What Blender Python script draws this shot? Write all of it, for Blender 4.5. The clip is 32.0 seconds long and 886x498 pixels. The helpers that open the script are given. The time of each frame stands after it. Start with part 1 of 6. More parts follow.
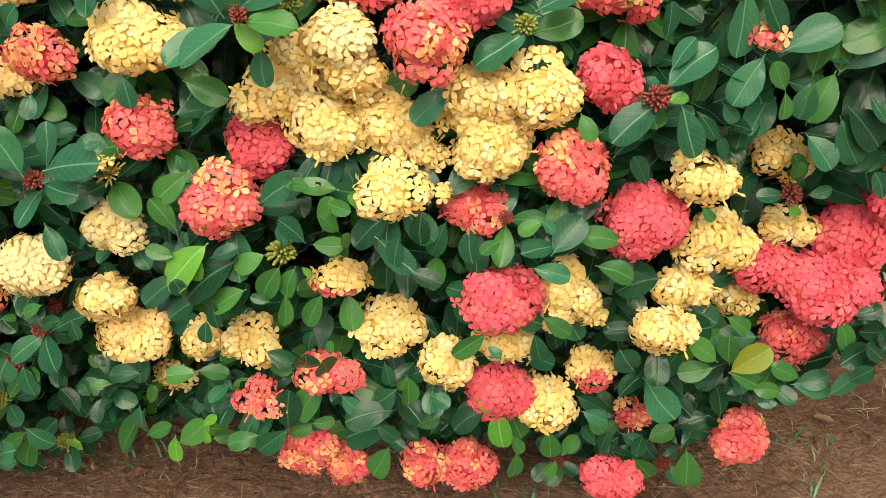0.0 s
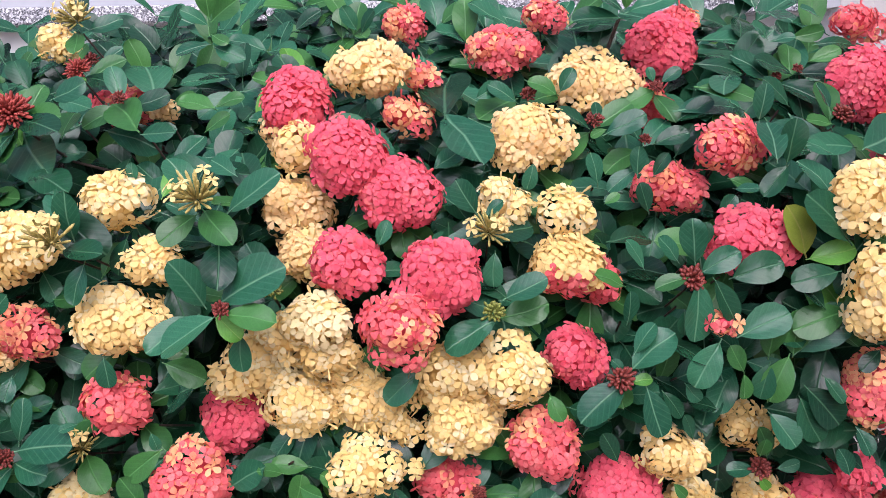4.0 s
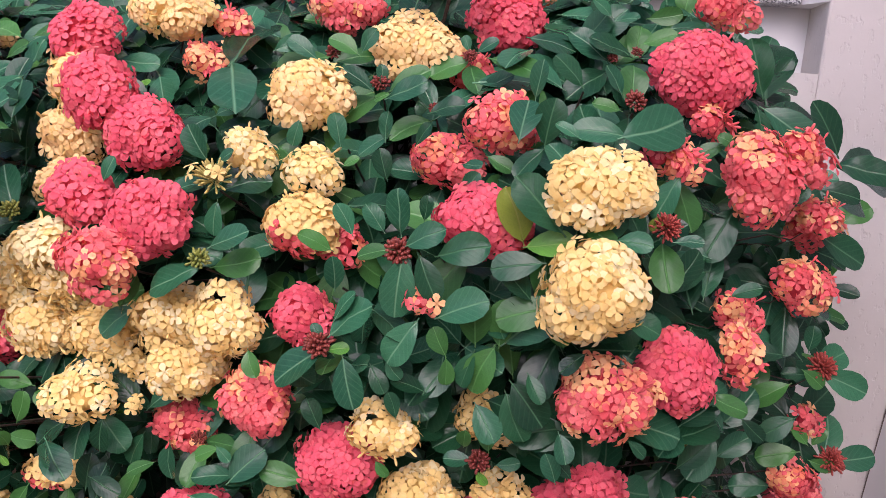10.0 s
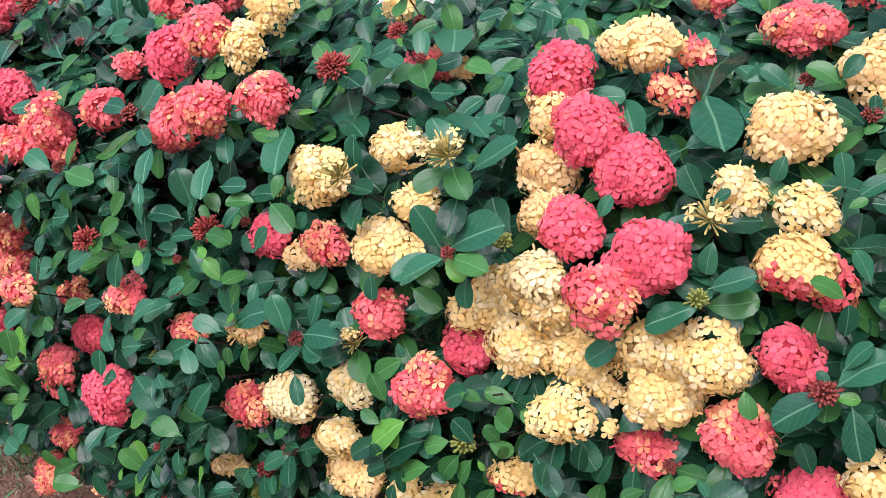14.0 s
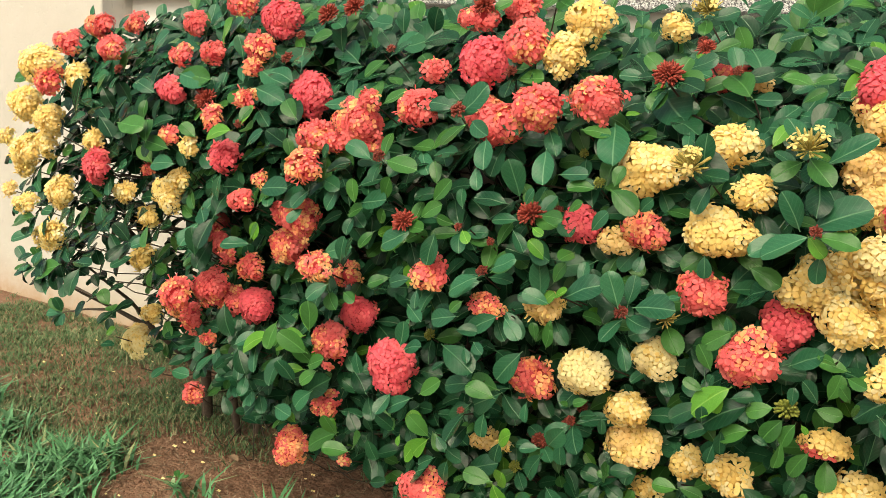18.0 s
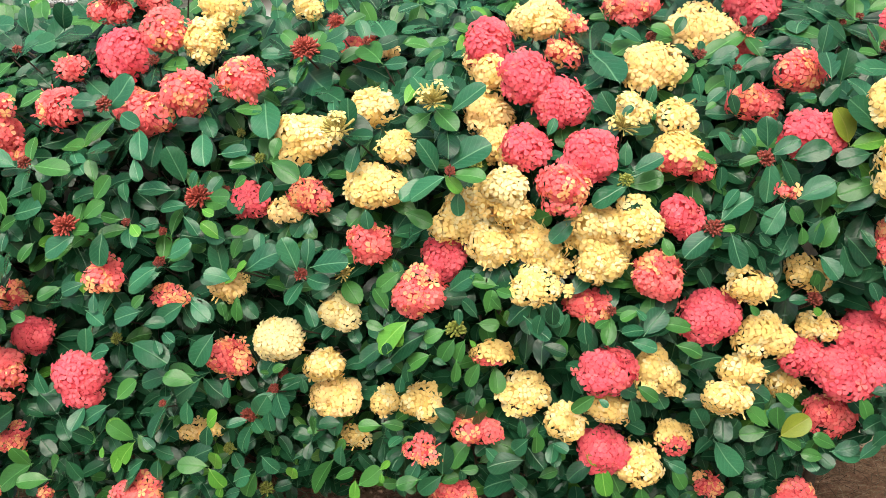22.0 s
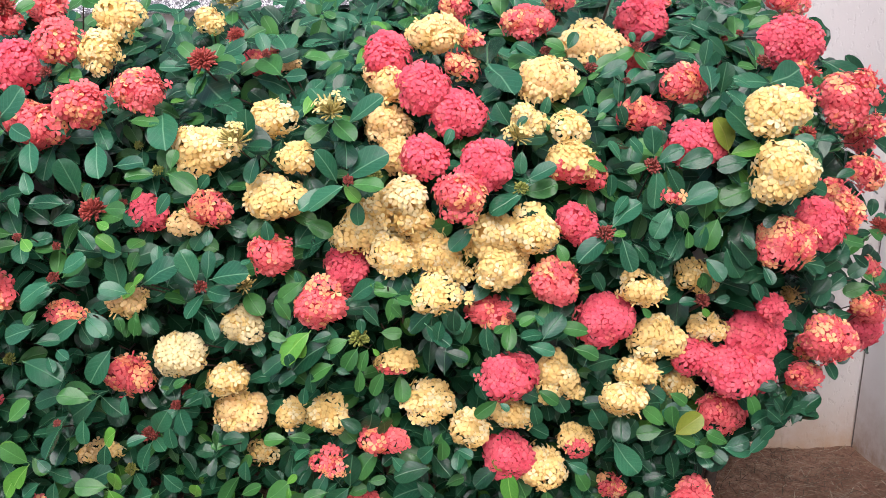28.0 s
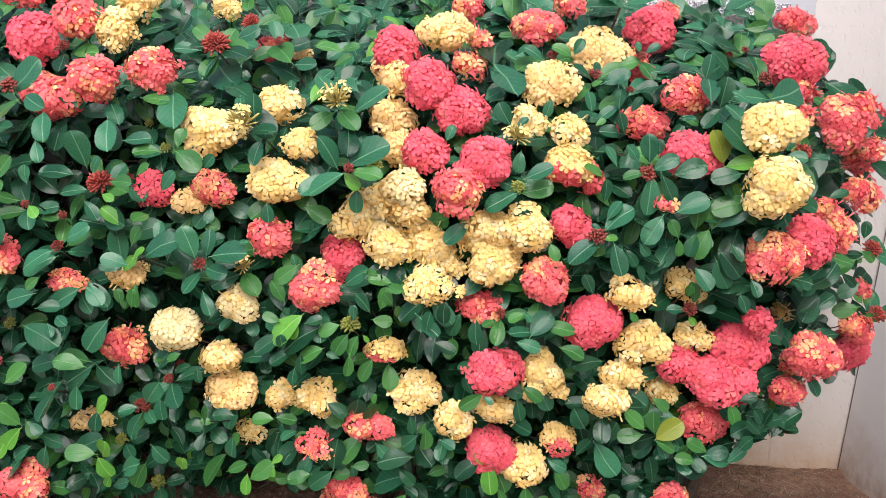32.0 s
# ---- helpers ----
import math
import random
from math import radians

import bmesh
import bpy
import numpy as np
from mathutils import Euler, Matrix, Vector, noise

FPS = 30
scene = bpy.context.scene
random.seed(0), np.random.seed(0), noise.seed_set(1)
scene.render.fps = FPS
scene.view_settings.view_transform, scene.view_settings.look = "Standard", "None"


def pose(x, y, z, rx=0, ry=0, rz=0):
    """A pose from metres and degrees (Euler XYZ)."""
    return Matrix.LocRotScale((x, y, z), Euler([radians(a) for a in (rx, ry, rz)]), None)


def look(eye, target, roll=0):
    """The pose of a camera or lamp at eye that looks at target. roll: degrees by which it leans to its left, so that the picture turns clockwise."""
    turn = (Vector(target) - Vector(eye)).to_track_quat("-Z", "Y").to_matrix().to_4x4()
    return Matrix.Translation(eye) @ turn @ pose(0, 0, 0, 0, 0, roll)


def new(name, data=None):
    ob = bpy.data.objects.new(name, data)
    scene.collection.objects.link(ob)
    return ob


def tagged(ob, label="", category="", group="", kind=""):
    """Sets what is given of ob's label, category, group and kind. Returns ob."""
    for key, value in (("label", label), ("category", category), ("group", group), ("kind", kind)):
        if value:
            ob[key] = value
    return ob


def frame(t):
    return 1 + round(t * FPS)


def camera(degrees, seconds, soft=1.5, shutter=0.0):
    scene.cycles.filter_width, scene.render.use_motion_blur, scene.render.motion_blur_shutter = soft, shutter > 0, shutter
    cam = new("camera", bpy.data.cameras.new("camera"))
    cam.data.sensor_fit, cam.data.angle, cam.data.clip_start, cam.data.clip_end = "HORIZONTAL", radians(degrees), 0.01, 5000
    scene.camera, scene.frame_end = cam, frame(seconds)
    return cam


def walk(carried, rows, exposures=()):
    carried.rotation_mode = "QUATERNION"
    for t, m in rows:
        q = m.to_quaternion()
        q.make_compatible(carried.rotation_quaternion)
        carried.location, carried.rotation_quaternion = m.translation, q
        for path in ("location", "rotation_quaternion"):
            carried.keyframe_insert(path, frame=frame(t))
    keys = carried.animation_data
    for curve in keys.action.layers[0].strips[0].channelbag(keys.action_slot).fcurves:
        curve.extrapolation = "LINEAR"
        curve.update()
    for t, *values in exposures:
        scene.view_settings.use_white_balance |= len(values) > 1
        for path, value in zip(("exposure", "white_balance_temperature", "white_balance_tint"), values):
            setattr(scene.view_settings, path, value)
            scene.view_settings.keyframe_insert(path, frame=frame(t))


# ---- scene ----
cam = camera(56.49, 32.0, soft=0.5)
PATH = [
    (0, (0.236, -1.761, 0.943), (0.206, 0.078, 0.159), -1.57),
    (0.5, (0.244, -1.770, 0.962), (0.215, 0.100, 0.252), -2.06),
    (1, (0.244, -1.790, 0.980), (0.237, 0.127, 0.410), -1.98),
    (1.5, (0.251, -1.795, 0.997), (0.257, 0.152, 0.543), -2.02),
    (2, (0.240, -1.787, 1.015), (0.269, 0.176, 0.633), -1.72),
    (2.5, (0.238, -1.776, 1.026), (0.268, 0.198, 0.707), -1.45),
    (4.5, (0.256, -1.747, 1.019), (0.279, 0.228, 0.704), -0.91),
    (5, (0.383, -1.694, 1.001), (0.235, 0.274, 0.676), 2.14),
    (5.5, (0.491, -1.671, 0.988), (0.052, 0.246, 0.625), 1.34),
    (6, (0.568, -1.669, 0.984), (0.007, 0.211, 0.596), 1.03),
    (6.5, (0.624, -1.680, 0.983), (0.058, 0.195, 0.579), 2.00),
    (7, (0.654, -1.699, 0.982), (0.096, 0.177, 0.573), 2.70),
    (7.5, (0.666, -1.712, 0.984), (0.120, 0.166, 0.567), 2.17),
    (8, (0.671, -1.713, 0.984), (0.144, 0.168, 0.552), 2.07),
    (8.5, (0.678, -1.711, 0.983), (0.169, 0.173, 0.544), 2.40),
    (9, (0.683, -1.714, 0.983), (0.214, 0.181, 0.551), 3.01),
    (9.5, (0.679, -1.719, 0.988), (0.365, 0.213, 0.576), 4.21),
    (10, (0.666, -1.718, 1.014), (0.372, 0.224, 0.637), 4.52),
    (10.5, (0.643, -1.711, 1.060), (0.333, 0.231, 0.694), 4.35),
    (11, (0.610, -1.707, 1.097), (0.298, 0.208, 0.609), 2.17),
    (11.5, (0.564, -1.725, 1.109), (0.202, 0.161, 0.552), -1.03),
    (12, (0.530, -1.732, 1.094), (0.070, 0.134, 0.542), -1.93),
    (12.5, (0.504, -1.731, 1.086), (-0.094, 0.098, 0.540), -2.41),
    (13, (0.479, -1.755, 1.072), (-0.210, 0.046, 0.541), -1.21),
    (13.5, (0.460, -1.769, 1.065), (-0.307, 0.013, 0.576), 0.25),
    (14, (0.425, -1.798, 1.068), (-0.427, -0.051, 0.593), 2.40),
    (14.5, (0.338, -1.874, 1.055), (-0.548, -0.133, 0.629), 2.55),
    (15, (0.249, -1.943, 1.039), (-0.654, -0.209, 0.616), 2.66),
    (15.5, (0.195, -2.013, 1.022), (-0.715, -0.281, 0.605), 2.70),
    (17.5, (0.122, -2.133, 0.990), (-0.801, -0.399, 0.613), 5.23),
    (18, (0.120, -2.133, 0.988), (-0.798, -0.397, 0.610), 4.79),
    (18.5, (0.155, -2.144, 0.963), (-0.758, -0.406, 0.579), 4.91),
    (19, (0.193, -2.164, 0.973), (-0.733, -0.440, 0.562), 4.22),
    (19.5, (0.175, -2.179, 0.984), (-0.698, -0.423, 0.590), 1.44),
    (20, (0.149, -2.193, 0.978), (-0.455, -0.324, 0.599), -0.42),
    (20.5, (0.132, -2.203, 0.970), (-0.305, -0.287, 0.599), -0.58),
    (21, (0.127, -2.204, 0.965), (-0.207, -0.267, 0.595), -0.41),
    (21.5, (0.147, -2.201, 0.964), (-0.107, -0.251, 0.596), -0.63),
    (22, (0.167, -2.201, 0.961), (-0.046, -0.247, 0.593), -1.31),
    (22.5, (0.177, -2.200, 0.959), (-0.004, -0.243, 0.590), -1.68),
    (23, (0.182, -2.207, 0.959), (0.034, -0.248, 0.584), -1.91),
    (23.5, (0.177, -2.214, 0.960), (0.053, -0.255, 0.576), -2.10),
    (24, (0.186, -2.219, 0.962), (0.071, -0.260, 0.574), -2.06),
    (24.5, (0.196, -2.229, 0.963), (0.090, -0.269, 0.577), -2.08),
    (25, (0.196, -2.235, 0.958), (0.097, -0.274, 0.577), -2.07),
    (25.5, (0.198, -2.235, 0.956), (0.107, -0.273, 0.576), -2.18),
    (27.5, (0.205, -2.217, 0.946), (0.166, -0.247, 0.599), -1.76),
    (28, (0.207, -2.217, 0.943), (0.173, -0.244, 0.623), -1.37),
    (28.5, (0.208, -2.219, 0.942), (0.175, -0.240, 0.657), -0.81),
    (29, (0.212, -2.215, 0.938), (0.178, -0.232, 0.680), -0.16),
    (29.5, (0.214, -2.214, 0.932), (0.178, -0.229, 0.686), 0.85),
    (30, (0.214, -2.213, 0.929), (0.171, -0.229, 0.678), 1.56),
    (30.5, (0.211, -2.200, 0.929), (0.164, -0.217, 0.670), 1.98),
    (31, (0.200, -2.194, 0.929), (0.148, -0.213, 0.659), 2.34),
    (31.5, (0.192, -2.208, 0.934), (0.138, -0.230, 0.647), 2.44),
    (32, (0.232, -2.246, 0.929), (0.174, -0.271, 0.620), 2.21),
]
EXPOSURES = [(0.0, 1.72, 7500, 5), (0.5, 1.61, 6800, 8), (1.0, 1.54, 5550, 17), (2.0, 1.5, 5450, 24), (5.0, 1.52, 5850, 26), (7.0, 1.56, 5400, 28), (9.5, 1.44, 5950, 33), (11.3, 1.31, 6300, 33), (12.5, 1.58, 6000, 20), (13.5, 1.62, 5750, 22), (15.0, 1.67, 5850, 26), (15.5, 1.56, 6300, 11),
             (17.5, 1.45, 6900, 4), (18.0, 1.47, 7900, 2), (18.5, 1.5, 8400, 0), (19.5, 1.45, 9800, 1), (20.0, 1.84, 6050, 18), (20.7, 1.97, 6600, 5), (23.0, 1.97, 6850, 5), (24.2, 1.95, 7800, 6), (24.7, 1.81, 6000, 18), (25.0, 1.77, 5900, 20), (28.0, 1.72, 6000, 20), (29.5, 1.71, 6250, 20), (31.0, 1.75, 6000, 21), (32.0, 1.82, 6200, 16)]
walk(cam, [(t, look(eye, target, roll)) for t, eye, target, roll in PATH], EXPOSURES)

# ---- light: bright overcast sky, a broad soft sun high over the path ----
world = bpy.data.worlds.new("sky")
scene.world = world
world.use_nodes = True
wn = world.node_tree.nodes
sky = wn.new("ShaderNodeTexSky")
sky.sky_type = "NISHITA"
sky.sun_disc = False
sky.sun_elevation = radians(45)
sky.sun_rotation = radians(171)
sky.air_density, sky.dust_density, sky.ozone_density = 1.0, 4.0, 1.0
wn["Background"].inputs["Strength"].default_value = 0.104
world.node_tree.links.new(sky.outputs["Color"], wn["Background"].inputs["Color"])
sun_data = bpy.data.lights.new("sun", "SUN")
sun_data.energy = 1.15
sun_data.angle = radians(50)
sun_data.color = (1.0, 0.97, 0.92)
sun = new("sun", sun_data)
sun.matrix_world = look((-0.2, -3.0, 3.6), (0, 0, 0.5))

# ---- materials ----
def mat(name, rough=0.6, spec=0.5):
    m = bpy.data.materials.new(name)
    m.use_nodes = True
    b = m.node_tree.nodes["Principled BSDF"]
    b.inputs["Roughness"].default_value = rough
    b.inputs["Specular IOR Level"].default_value = spec
    return m, m.node_tree.nodes, m.node_tree.links, b


def ramp(nodes, stops):
    r = nodes.new("ShaderNodeValToRGB")
    while len(r.color_ramp.elements) < len(stops):
        r.color_ramp.elements.new(0.5)
    for e, (p, c) in zip(r.color_ramp.elements, stops):
        e.position, e.color = p, (*c, 1)
    return r


def noise_tex(nodes, links, scale, detail=4.0, rough=0.6, coord=None):
    n = nodes.new("ShaderNodeTexNoise")
    n.inputs["Scale"].default_value = scale
    n.inputs["Detail"].default_value = detail
    n.inputs["Roughness"].default_value = rough
    if coord is not None:
        links.new(coord, n.inputs["Vector"])
    return n


def mathn(nodes, links, op, a, b=None, clamp=False):
    n = nodes.new("ShaderNodeMath")
    n.operation, n.use_clamp = op, clamp
    for k, v in enumerate((a, b)):
        if v is None:
            continue
        if isinstance(v, (int, float)):
            n.inputs[k].default_value = v
        else:
            links.new(v, n.inputs[k])
    return n.outputs[0]


def mix(nodes, links, fac, a, b, blend="MIX"):
    n = nodes.new("ShaderNodeMix")
    n.data_type, n.blend_type = "RGBA", blend
    for sock, v in ((n.inputs[0], fac), (n.inputs[6], a), (n.inputs[7], b)):
        if isinstance(v, tuple):
            sock.default_value = (*v, 1)
        elif isinstance(v, (int, float)):
            sock.default_value = v
        else:
            links.new(v, sock)
    return n.outputs[2]


def bump(nodes, links, b, height, strength, distance):
    n = nodes.new("ShaderNodeBump")
    n.inputs["Strength"].default_value = strength
    n.inputs["Distance"].default_value = distance
    links.new(height, n.inputs["Height"])
    links.new(n.outputs[0], b.inputs["Normal"])


def thin_sheet(nodes, links, b, colour, share):
    """Lets some light through a thin petal or blade."""
    t = nodes.new("ShaderNodeBsdfTranslucent")
    links.new(colour, t.inputs[0])
    mx = nodes.new("ShaderNodeMixShader")
    mx.inputs[0].default_value = share
    links.new(b.outputs[0], mx.inputs[1])
    links.new(t.outputs[0], mx.inputs[2])
    links.new(mx.outputs[0], nodes["Material Output"].inputs[0])


def leaf_material(name, dark, light, vein, rough, by_object):
    """Glossy leaf: pale midrib and side veins along the blade, mottling, and a shade of its own for each leaf."""
    m, n, l, b = mat(name, rough, 0.22)
    uv = n.new("ShaderNodeUVMap").outputs[0]
    sep = n.new("ShaderNodeSeparateXYZ")
    l.new(uv, sep.inputs[0])
    across = mathn(n, l, "ABSOLUTE", mathn(n, l, "SUBTRACT", sep.outputs[0], 0.5))
    rnd = n.new("ShaderNodeObjectInfo").outputs["Random"] if by_object else n.new("ShaderNodeNewGeometry").outputs["Random Per Island"]
    tone = ramp(n, [(0.0, dark), (0.6, tuple((a + c) / 2 for a, c in zip(dark, light))), (1.0, light)])
    l.new(rnd, tone.inputs[0])
    geo = n.new("ShaderNodeTexCoord").outputs["Object"]
    spots = noise_tex(n, l, 60.0 if not by_object else 9.0, 4, 0.6, geo)
    grain = noise_tex(n, l, 700.0 if not by_object else 45.0, 3, 0.7, geo)
    waves = noise_tex(n, l, 55.0 if not by_object else 3.5, 2, 0.5, geo)
    col = mix(n, l, mathn(n, l, "MULTIPLY", spots.outputs[0], 0.30), tone.outputs[0], tuple(c * 1.6 for c in light))
    col = mix(n, l, mathn(n, l, "MULTIPLY", mathn(n, l, "SUBTRACT", grain.outputs[0], 0.46, True), 1.2, True), col, tuple(c * 0.6 for c in dark))
    mid = mathn(n, l, "SUBTRACT", 1.0, mathn(n, l, "MULTIPLY", across, 26.0), True)
    # side veins: slanted stripes
    slant = mathn(n, l, "SUBTRACT", mathn(n, l, "MULTIPLY", sep.outputs[1], 7.0), mathn(n, l, "MULTIPLY", across, 5.0))
    tri = mathn(n, l, "PINGPONG", slant, 0.5)
    side = mathn(n, l, "MULTIPLY", mathn(n, l, "SUBTRACT", 1.0, mathn(n, l, "MULTIPLY", tri, 7.0), True), 0.08)
    col = mix(n, l, mathn(n, l, "MAXIMUM", mathn(n, l, "MULTIPLY", mid, 0.6), side), col, vein)
    l.new(col, b.inputs["Base Color"])
    relief = mathn(n, l, "ADD", mathn(n, l, "MULTIPLY", mathn(n, l, "MULTIPLY", tri, tri), 0.4), mathn(n, l, "MULTIPLY", mid, -0.8))
    bump(n, l, b, mathn(n, l, "ADD", relief, mathn(n, l, "MULTIPLY", waves.outputs[0], 1.2)), 0.5, 0.0012)
    thin_sheet(n, l, b, col, 0.06)
    return m


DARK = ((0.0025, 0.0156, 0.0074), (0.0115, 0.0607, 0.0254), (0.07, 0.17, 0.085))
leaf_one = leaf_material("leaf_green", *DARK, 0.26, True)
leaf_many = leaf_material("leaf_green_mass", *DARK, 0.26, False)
MID = ((0.0064, 0.0416, 0.0208), (0.0224, 0.1024, 0.048), (0.13, 0.27, 0.15))
mid_one = leaf_material("leaf_teal", *MID, 0.26, True)
mid_many = leaf_material("leaf_teal_mass", *MID, 0.26, False)
FRESH = ((0.0127, 0.0595, 0.0153), (0.0374, 0.1275, 0.0272), (0.1, 0.25, 0.08))
fresh_one = leaf_material("leaf_fresh", *FRESH, 0.30, True)
fresh_many = leaf_material("leaf_fresh_mass", *FRESH, 0.30, False)
YOUNG = ((0.0315, 0.126, 0.018), (0.0765, 0.216, 0.027), (0.22, 0.38, 0.1))
young_one = leaf_material("leaf_young", *YOUNG, 0.33, True)
young_many = leaf_material("leaf_young_mass", *YOUNG, 0.33, False)
olive_one = leaf_material("leaf_bronze", (0.09, 0.13, 0.015), (0.13, 0.16, 0.02), (0.22, 0.22, 0.06), 0.35, True)


def petal_material(name, a, b2, c, worn):
    """Thin velvety lobes: a tone for each floret, drifting over the head, a darker throat, paler margins and faint veins."""
    m, n, l, b = mat(name, 0.60, 0.22)
    rnd = n.new("ShaderNodeNewGeometry").outputs["Random Per Island"]
    geo = n.new("ShaderNodeTexCoord").outputs["Object"]
    drift = noise_tex(n, l, 26.0, 2, 0.5, geo)
    tone = ramp(n, [(0.12, a), (0.5, b2), (0.9, c)])
    l.new(mathn(n, l, "ADD", mathn(n, l, "ADD", mathn(n, l, "MULTIPLY", rnd, 0.45), mathn(n, l, "MULTIPLY", drift.outputs[0], 0.40)), 0.08), tone.inputs[0])
    uv = n.new("ShaderNodeUVMap").outputs[0]
    sep = n.new("ShaderNodeSeparateXYZ")
    l.new(uv, sep.inputs[0])
    fine = noise_tex(n, l, 520.0, 3, 0.6, geo)
    col = mix(n, l, mathn(n, l, "MULTIPLY", mathn(n, l, "SUBTRACT", fine.outputs[0], 0.48, True), 1.5, True), tone.outputs[0], worn)
    throat = mathn(n, l, "SUBTRACT", 1.0, mathn(n, l, "MULTIPLY", sep.outputs[1], 3.4), True)
    col = mix(n, l, mathn(n, l, "MULTIPLY", throat, 0.9), col, tuple(k * 0.55 for k in worn))
    margin = mathn(n, l, "MULTIPLY", mathn(n, l, "SUBTRACT", sep.outputs[1], 0.72, True), 0.9, True)
    col = mix(n, l, margin, col, c)
    l.new(col, b.inputs["Base Color"])
    thin_sheet(n, l, b, col, 0.42)
    bump(n, l, b, fine.outputs[0], 0.25, 0.0005)
    return m


P_CORAL = petal_material("petal_coral", (0.712, 0.087, 0.133), (0.788, 0.131, 0.174), (0.845, 0.218, 0.237), (0.627, 0.062, 0.090))
P_RED = petal_material("petal_red", (0.731, 0.100, 0.119), (0.798, 0.163, 0.169), (0.845, 0.294, 0.255), (0.627, 0.062, 0.072))
P_PEACH = petal_material("petal_peach", (0.88, 0.42, 0.18), (0.9, 0.53, 0.25), (0.91, 0.62, 0.34), (0.84, 0.36, 0.13))
P_SALMON = petal_material("petal_salmon", (0.84, 0.24, 0.13), (0.87, 0.34, 0.19), (0.89, 0.43, 0.25), (0.8, 0.17, 0.08))
P_APRICOT = petal_material("petal_apricot", (0.859, 0.603, 0.256), (0.883, 0.671, 0.323), (0.897, 0.729, 0.425), (0.840, 0.531, 0.193))
P_YELLOW = petal_material("petal_yellow", (0.811, 0.593, 0.203), (0.840, 0.651, 0.262), (0.859, 0.700, 0.347), (0.811, 0.550, 0.154))
P_CREAM = petal_material("petal_cream", (0.809, 0.682, 0.341), (0.839, 0.741, 0.419), (0.868, 0.790, 0.517), (0.799, 0.643, 0.254))


def plain(name, base, vary, rough=0.7, scale=60.0, strength=0.3):
    m, n, l, b = mat(name, rough, 0.3)
    geo = n.new("ShaderNodeTexCoord").outputs["Object"]
    t = noise_tex(n, l, scale, 5, 0.65, geo)
    r = ramp(n, [(0.3, base), (0.7, vary)])
    l.new(t.outputs[0], r.inputs[0])
    l.new(r.outputs[0], b.inputs["Base Color"])
    bump(n, l, b, t.outputs[0], strength, 0.002)
    return m


bud_red = plain("bud_dark_red", (0.10, 0.018, 0.014), (0.22, 0.045, 0.03), 0.45, 200)
bud_spike = plain("bud_tube_red", (0.16, 0.022, 0.018), (0.34, 0.06, 0.04), 0.5, 200)
bud_green = plain("bud_green", (0.10, 0.13, 0.02), (0.22, 0.24, 0.05), 0.5, 200)
bud_yellow = plain("bud_yellow_olive", (0.20, 0.17, 0.04), (0.46, 0.38, 0.12), 0.5, 200)
core_red = plain("flower_core_red", (0.46, 0.045, 0.065), (0.58, 0.065, 0.085), 0.8, 200)
core_yellow = plain("flower_core_yellow", (0.64, 0.42, 0.12), (0.74, 0.52, 0.18), 0.8, 200)
bark = plain("bark_brown", (0.028, 0.020, 0.015), (0.075, 0.055, 0.04), 0.85, 90, 0.6)
twig_green = plain("twig_green", (0.03, 0.05, 0.015), (0.07, 0.08, 0.03), 0.7, 90)


def wall_material(name, base, vary, pit, dirt_top):
    m, n, l, b = mat(name, 0.85, 0.25)
    geo = n.new("ShaderNodeTexCoord").outputs["Object"]
    big = noise_tex(n, l, 2.2, 6, 0.6, geo)
    r = ramp(n, [(0.3, base), (0.75, vary)])
    l.new(big.outputs[0], r.inputs[0])
    sep = n.new("ShaderNodeSeparateXYZ")
    l.new(geo, sep.inputs[0])
    fine = noise_tex(n, l, 55.0, 5, 0.6, geo)
    splash = noise_tex(n, l, 14.0, 6, 0.7, geo)
    # red soil splashed up the foot of the wall
    low = mathn(n, l, "SUBTRACT", 1.0, mathn(n, l, "DIVIDE", sep.outputs[2], dirt_top), True)
    dirt = mathn(n, l, "MULTIPLY", mathn(n, l, "POWER", low, 1.6), mathn(n, l, "MULTIPLY", splash.outputs[0], 1.5), True)
    col = mix(n, l, dirt, r.outputs[0], (0.30, 0.19, 0.11))
    l.new(col, b.inputs["Base Color"])
    # troweled pits
    mp = n.new("ShaderNodeMapping")
    mp.inputs["Scale"].default_value = (75, 75, 42)
    l.new(geo, mp.inputs[0])
    pits = noise_tex(n, l, 1.0, 3, 0.5, mp.outputs[0])
    cut = ramp(n, [(0.36, (0, 0, 0)), (0.42, (1, 1, 1))])
    l.new(pits.outputs[0], cut.inputs[0])
    h = mathn(n, l, "ADD", mathn(n, l, "MULTIPLY", cut.outputs[0], pit), mathn(n, l, "MULTIPLY", fine.outputs[0], 0.35))
    bump(n, l, b, h, 0.40, 0.003)
    return m


stucco = wall_material("stucco_beige", (0.372, 0.350, 0.318), (0.458, 0.433, 0.398), 1.0, 0.20)
paint_white = wall_material("paint_white_wall", (0.52, 0.515, 0.50), (0.58, 0.575, 0.56), 0.1, 0.35)
smooth_wall = wall_material("paint_smooth_wall", (0.70, 0.685, 0.665), (0.77, 0.755, 0.735), 0.0, 0.30)

granite, n, l, b = mat("granite_sill", 0.3, 0.5)
geo = n.new("ShaderNodeTexCoord").outputs["Object"]
v = n.new("ShaderNodeTexVoronoi")
v.inputs["Scale"].default_value = 320
l.new(geo, v.inputs["Vector"])
r = ramp(n, [(0.0, (0.02, 0.02, 0.025)), (0.4, (0.12, 0.12, 0.13)), (0.65, (0.32, 0.32, 0.33)), (1.0, (0.58, 0.58, 0.57))])
sepc = n.new("ShaderNodeSeparateColor")
l.new(v.outputs["Color"], sepc.inputs[0])
l.new(sepc.outputs[0], r.inputs[0])
l.new(r.outputs[0], b.inputs["Base Color"])

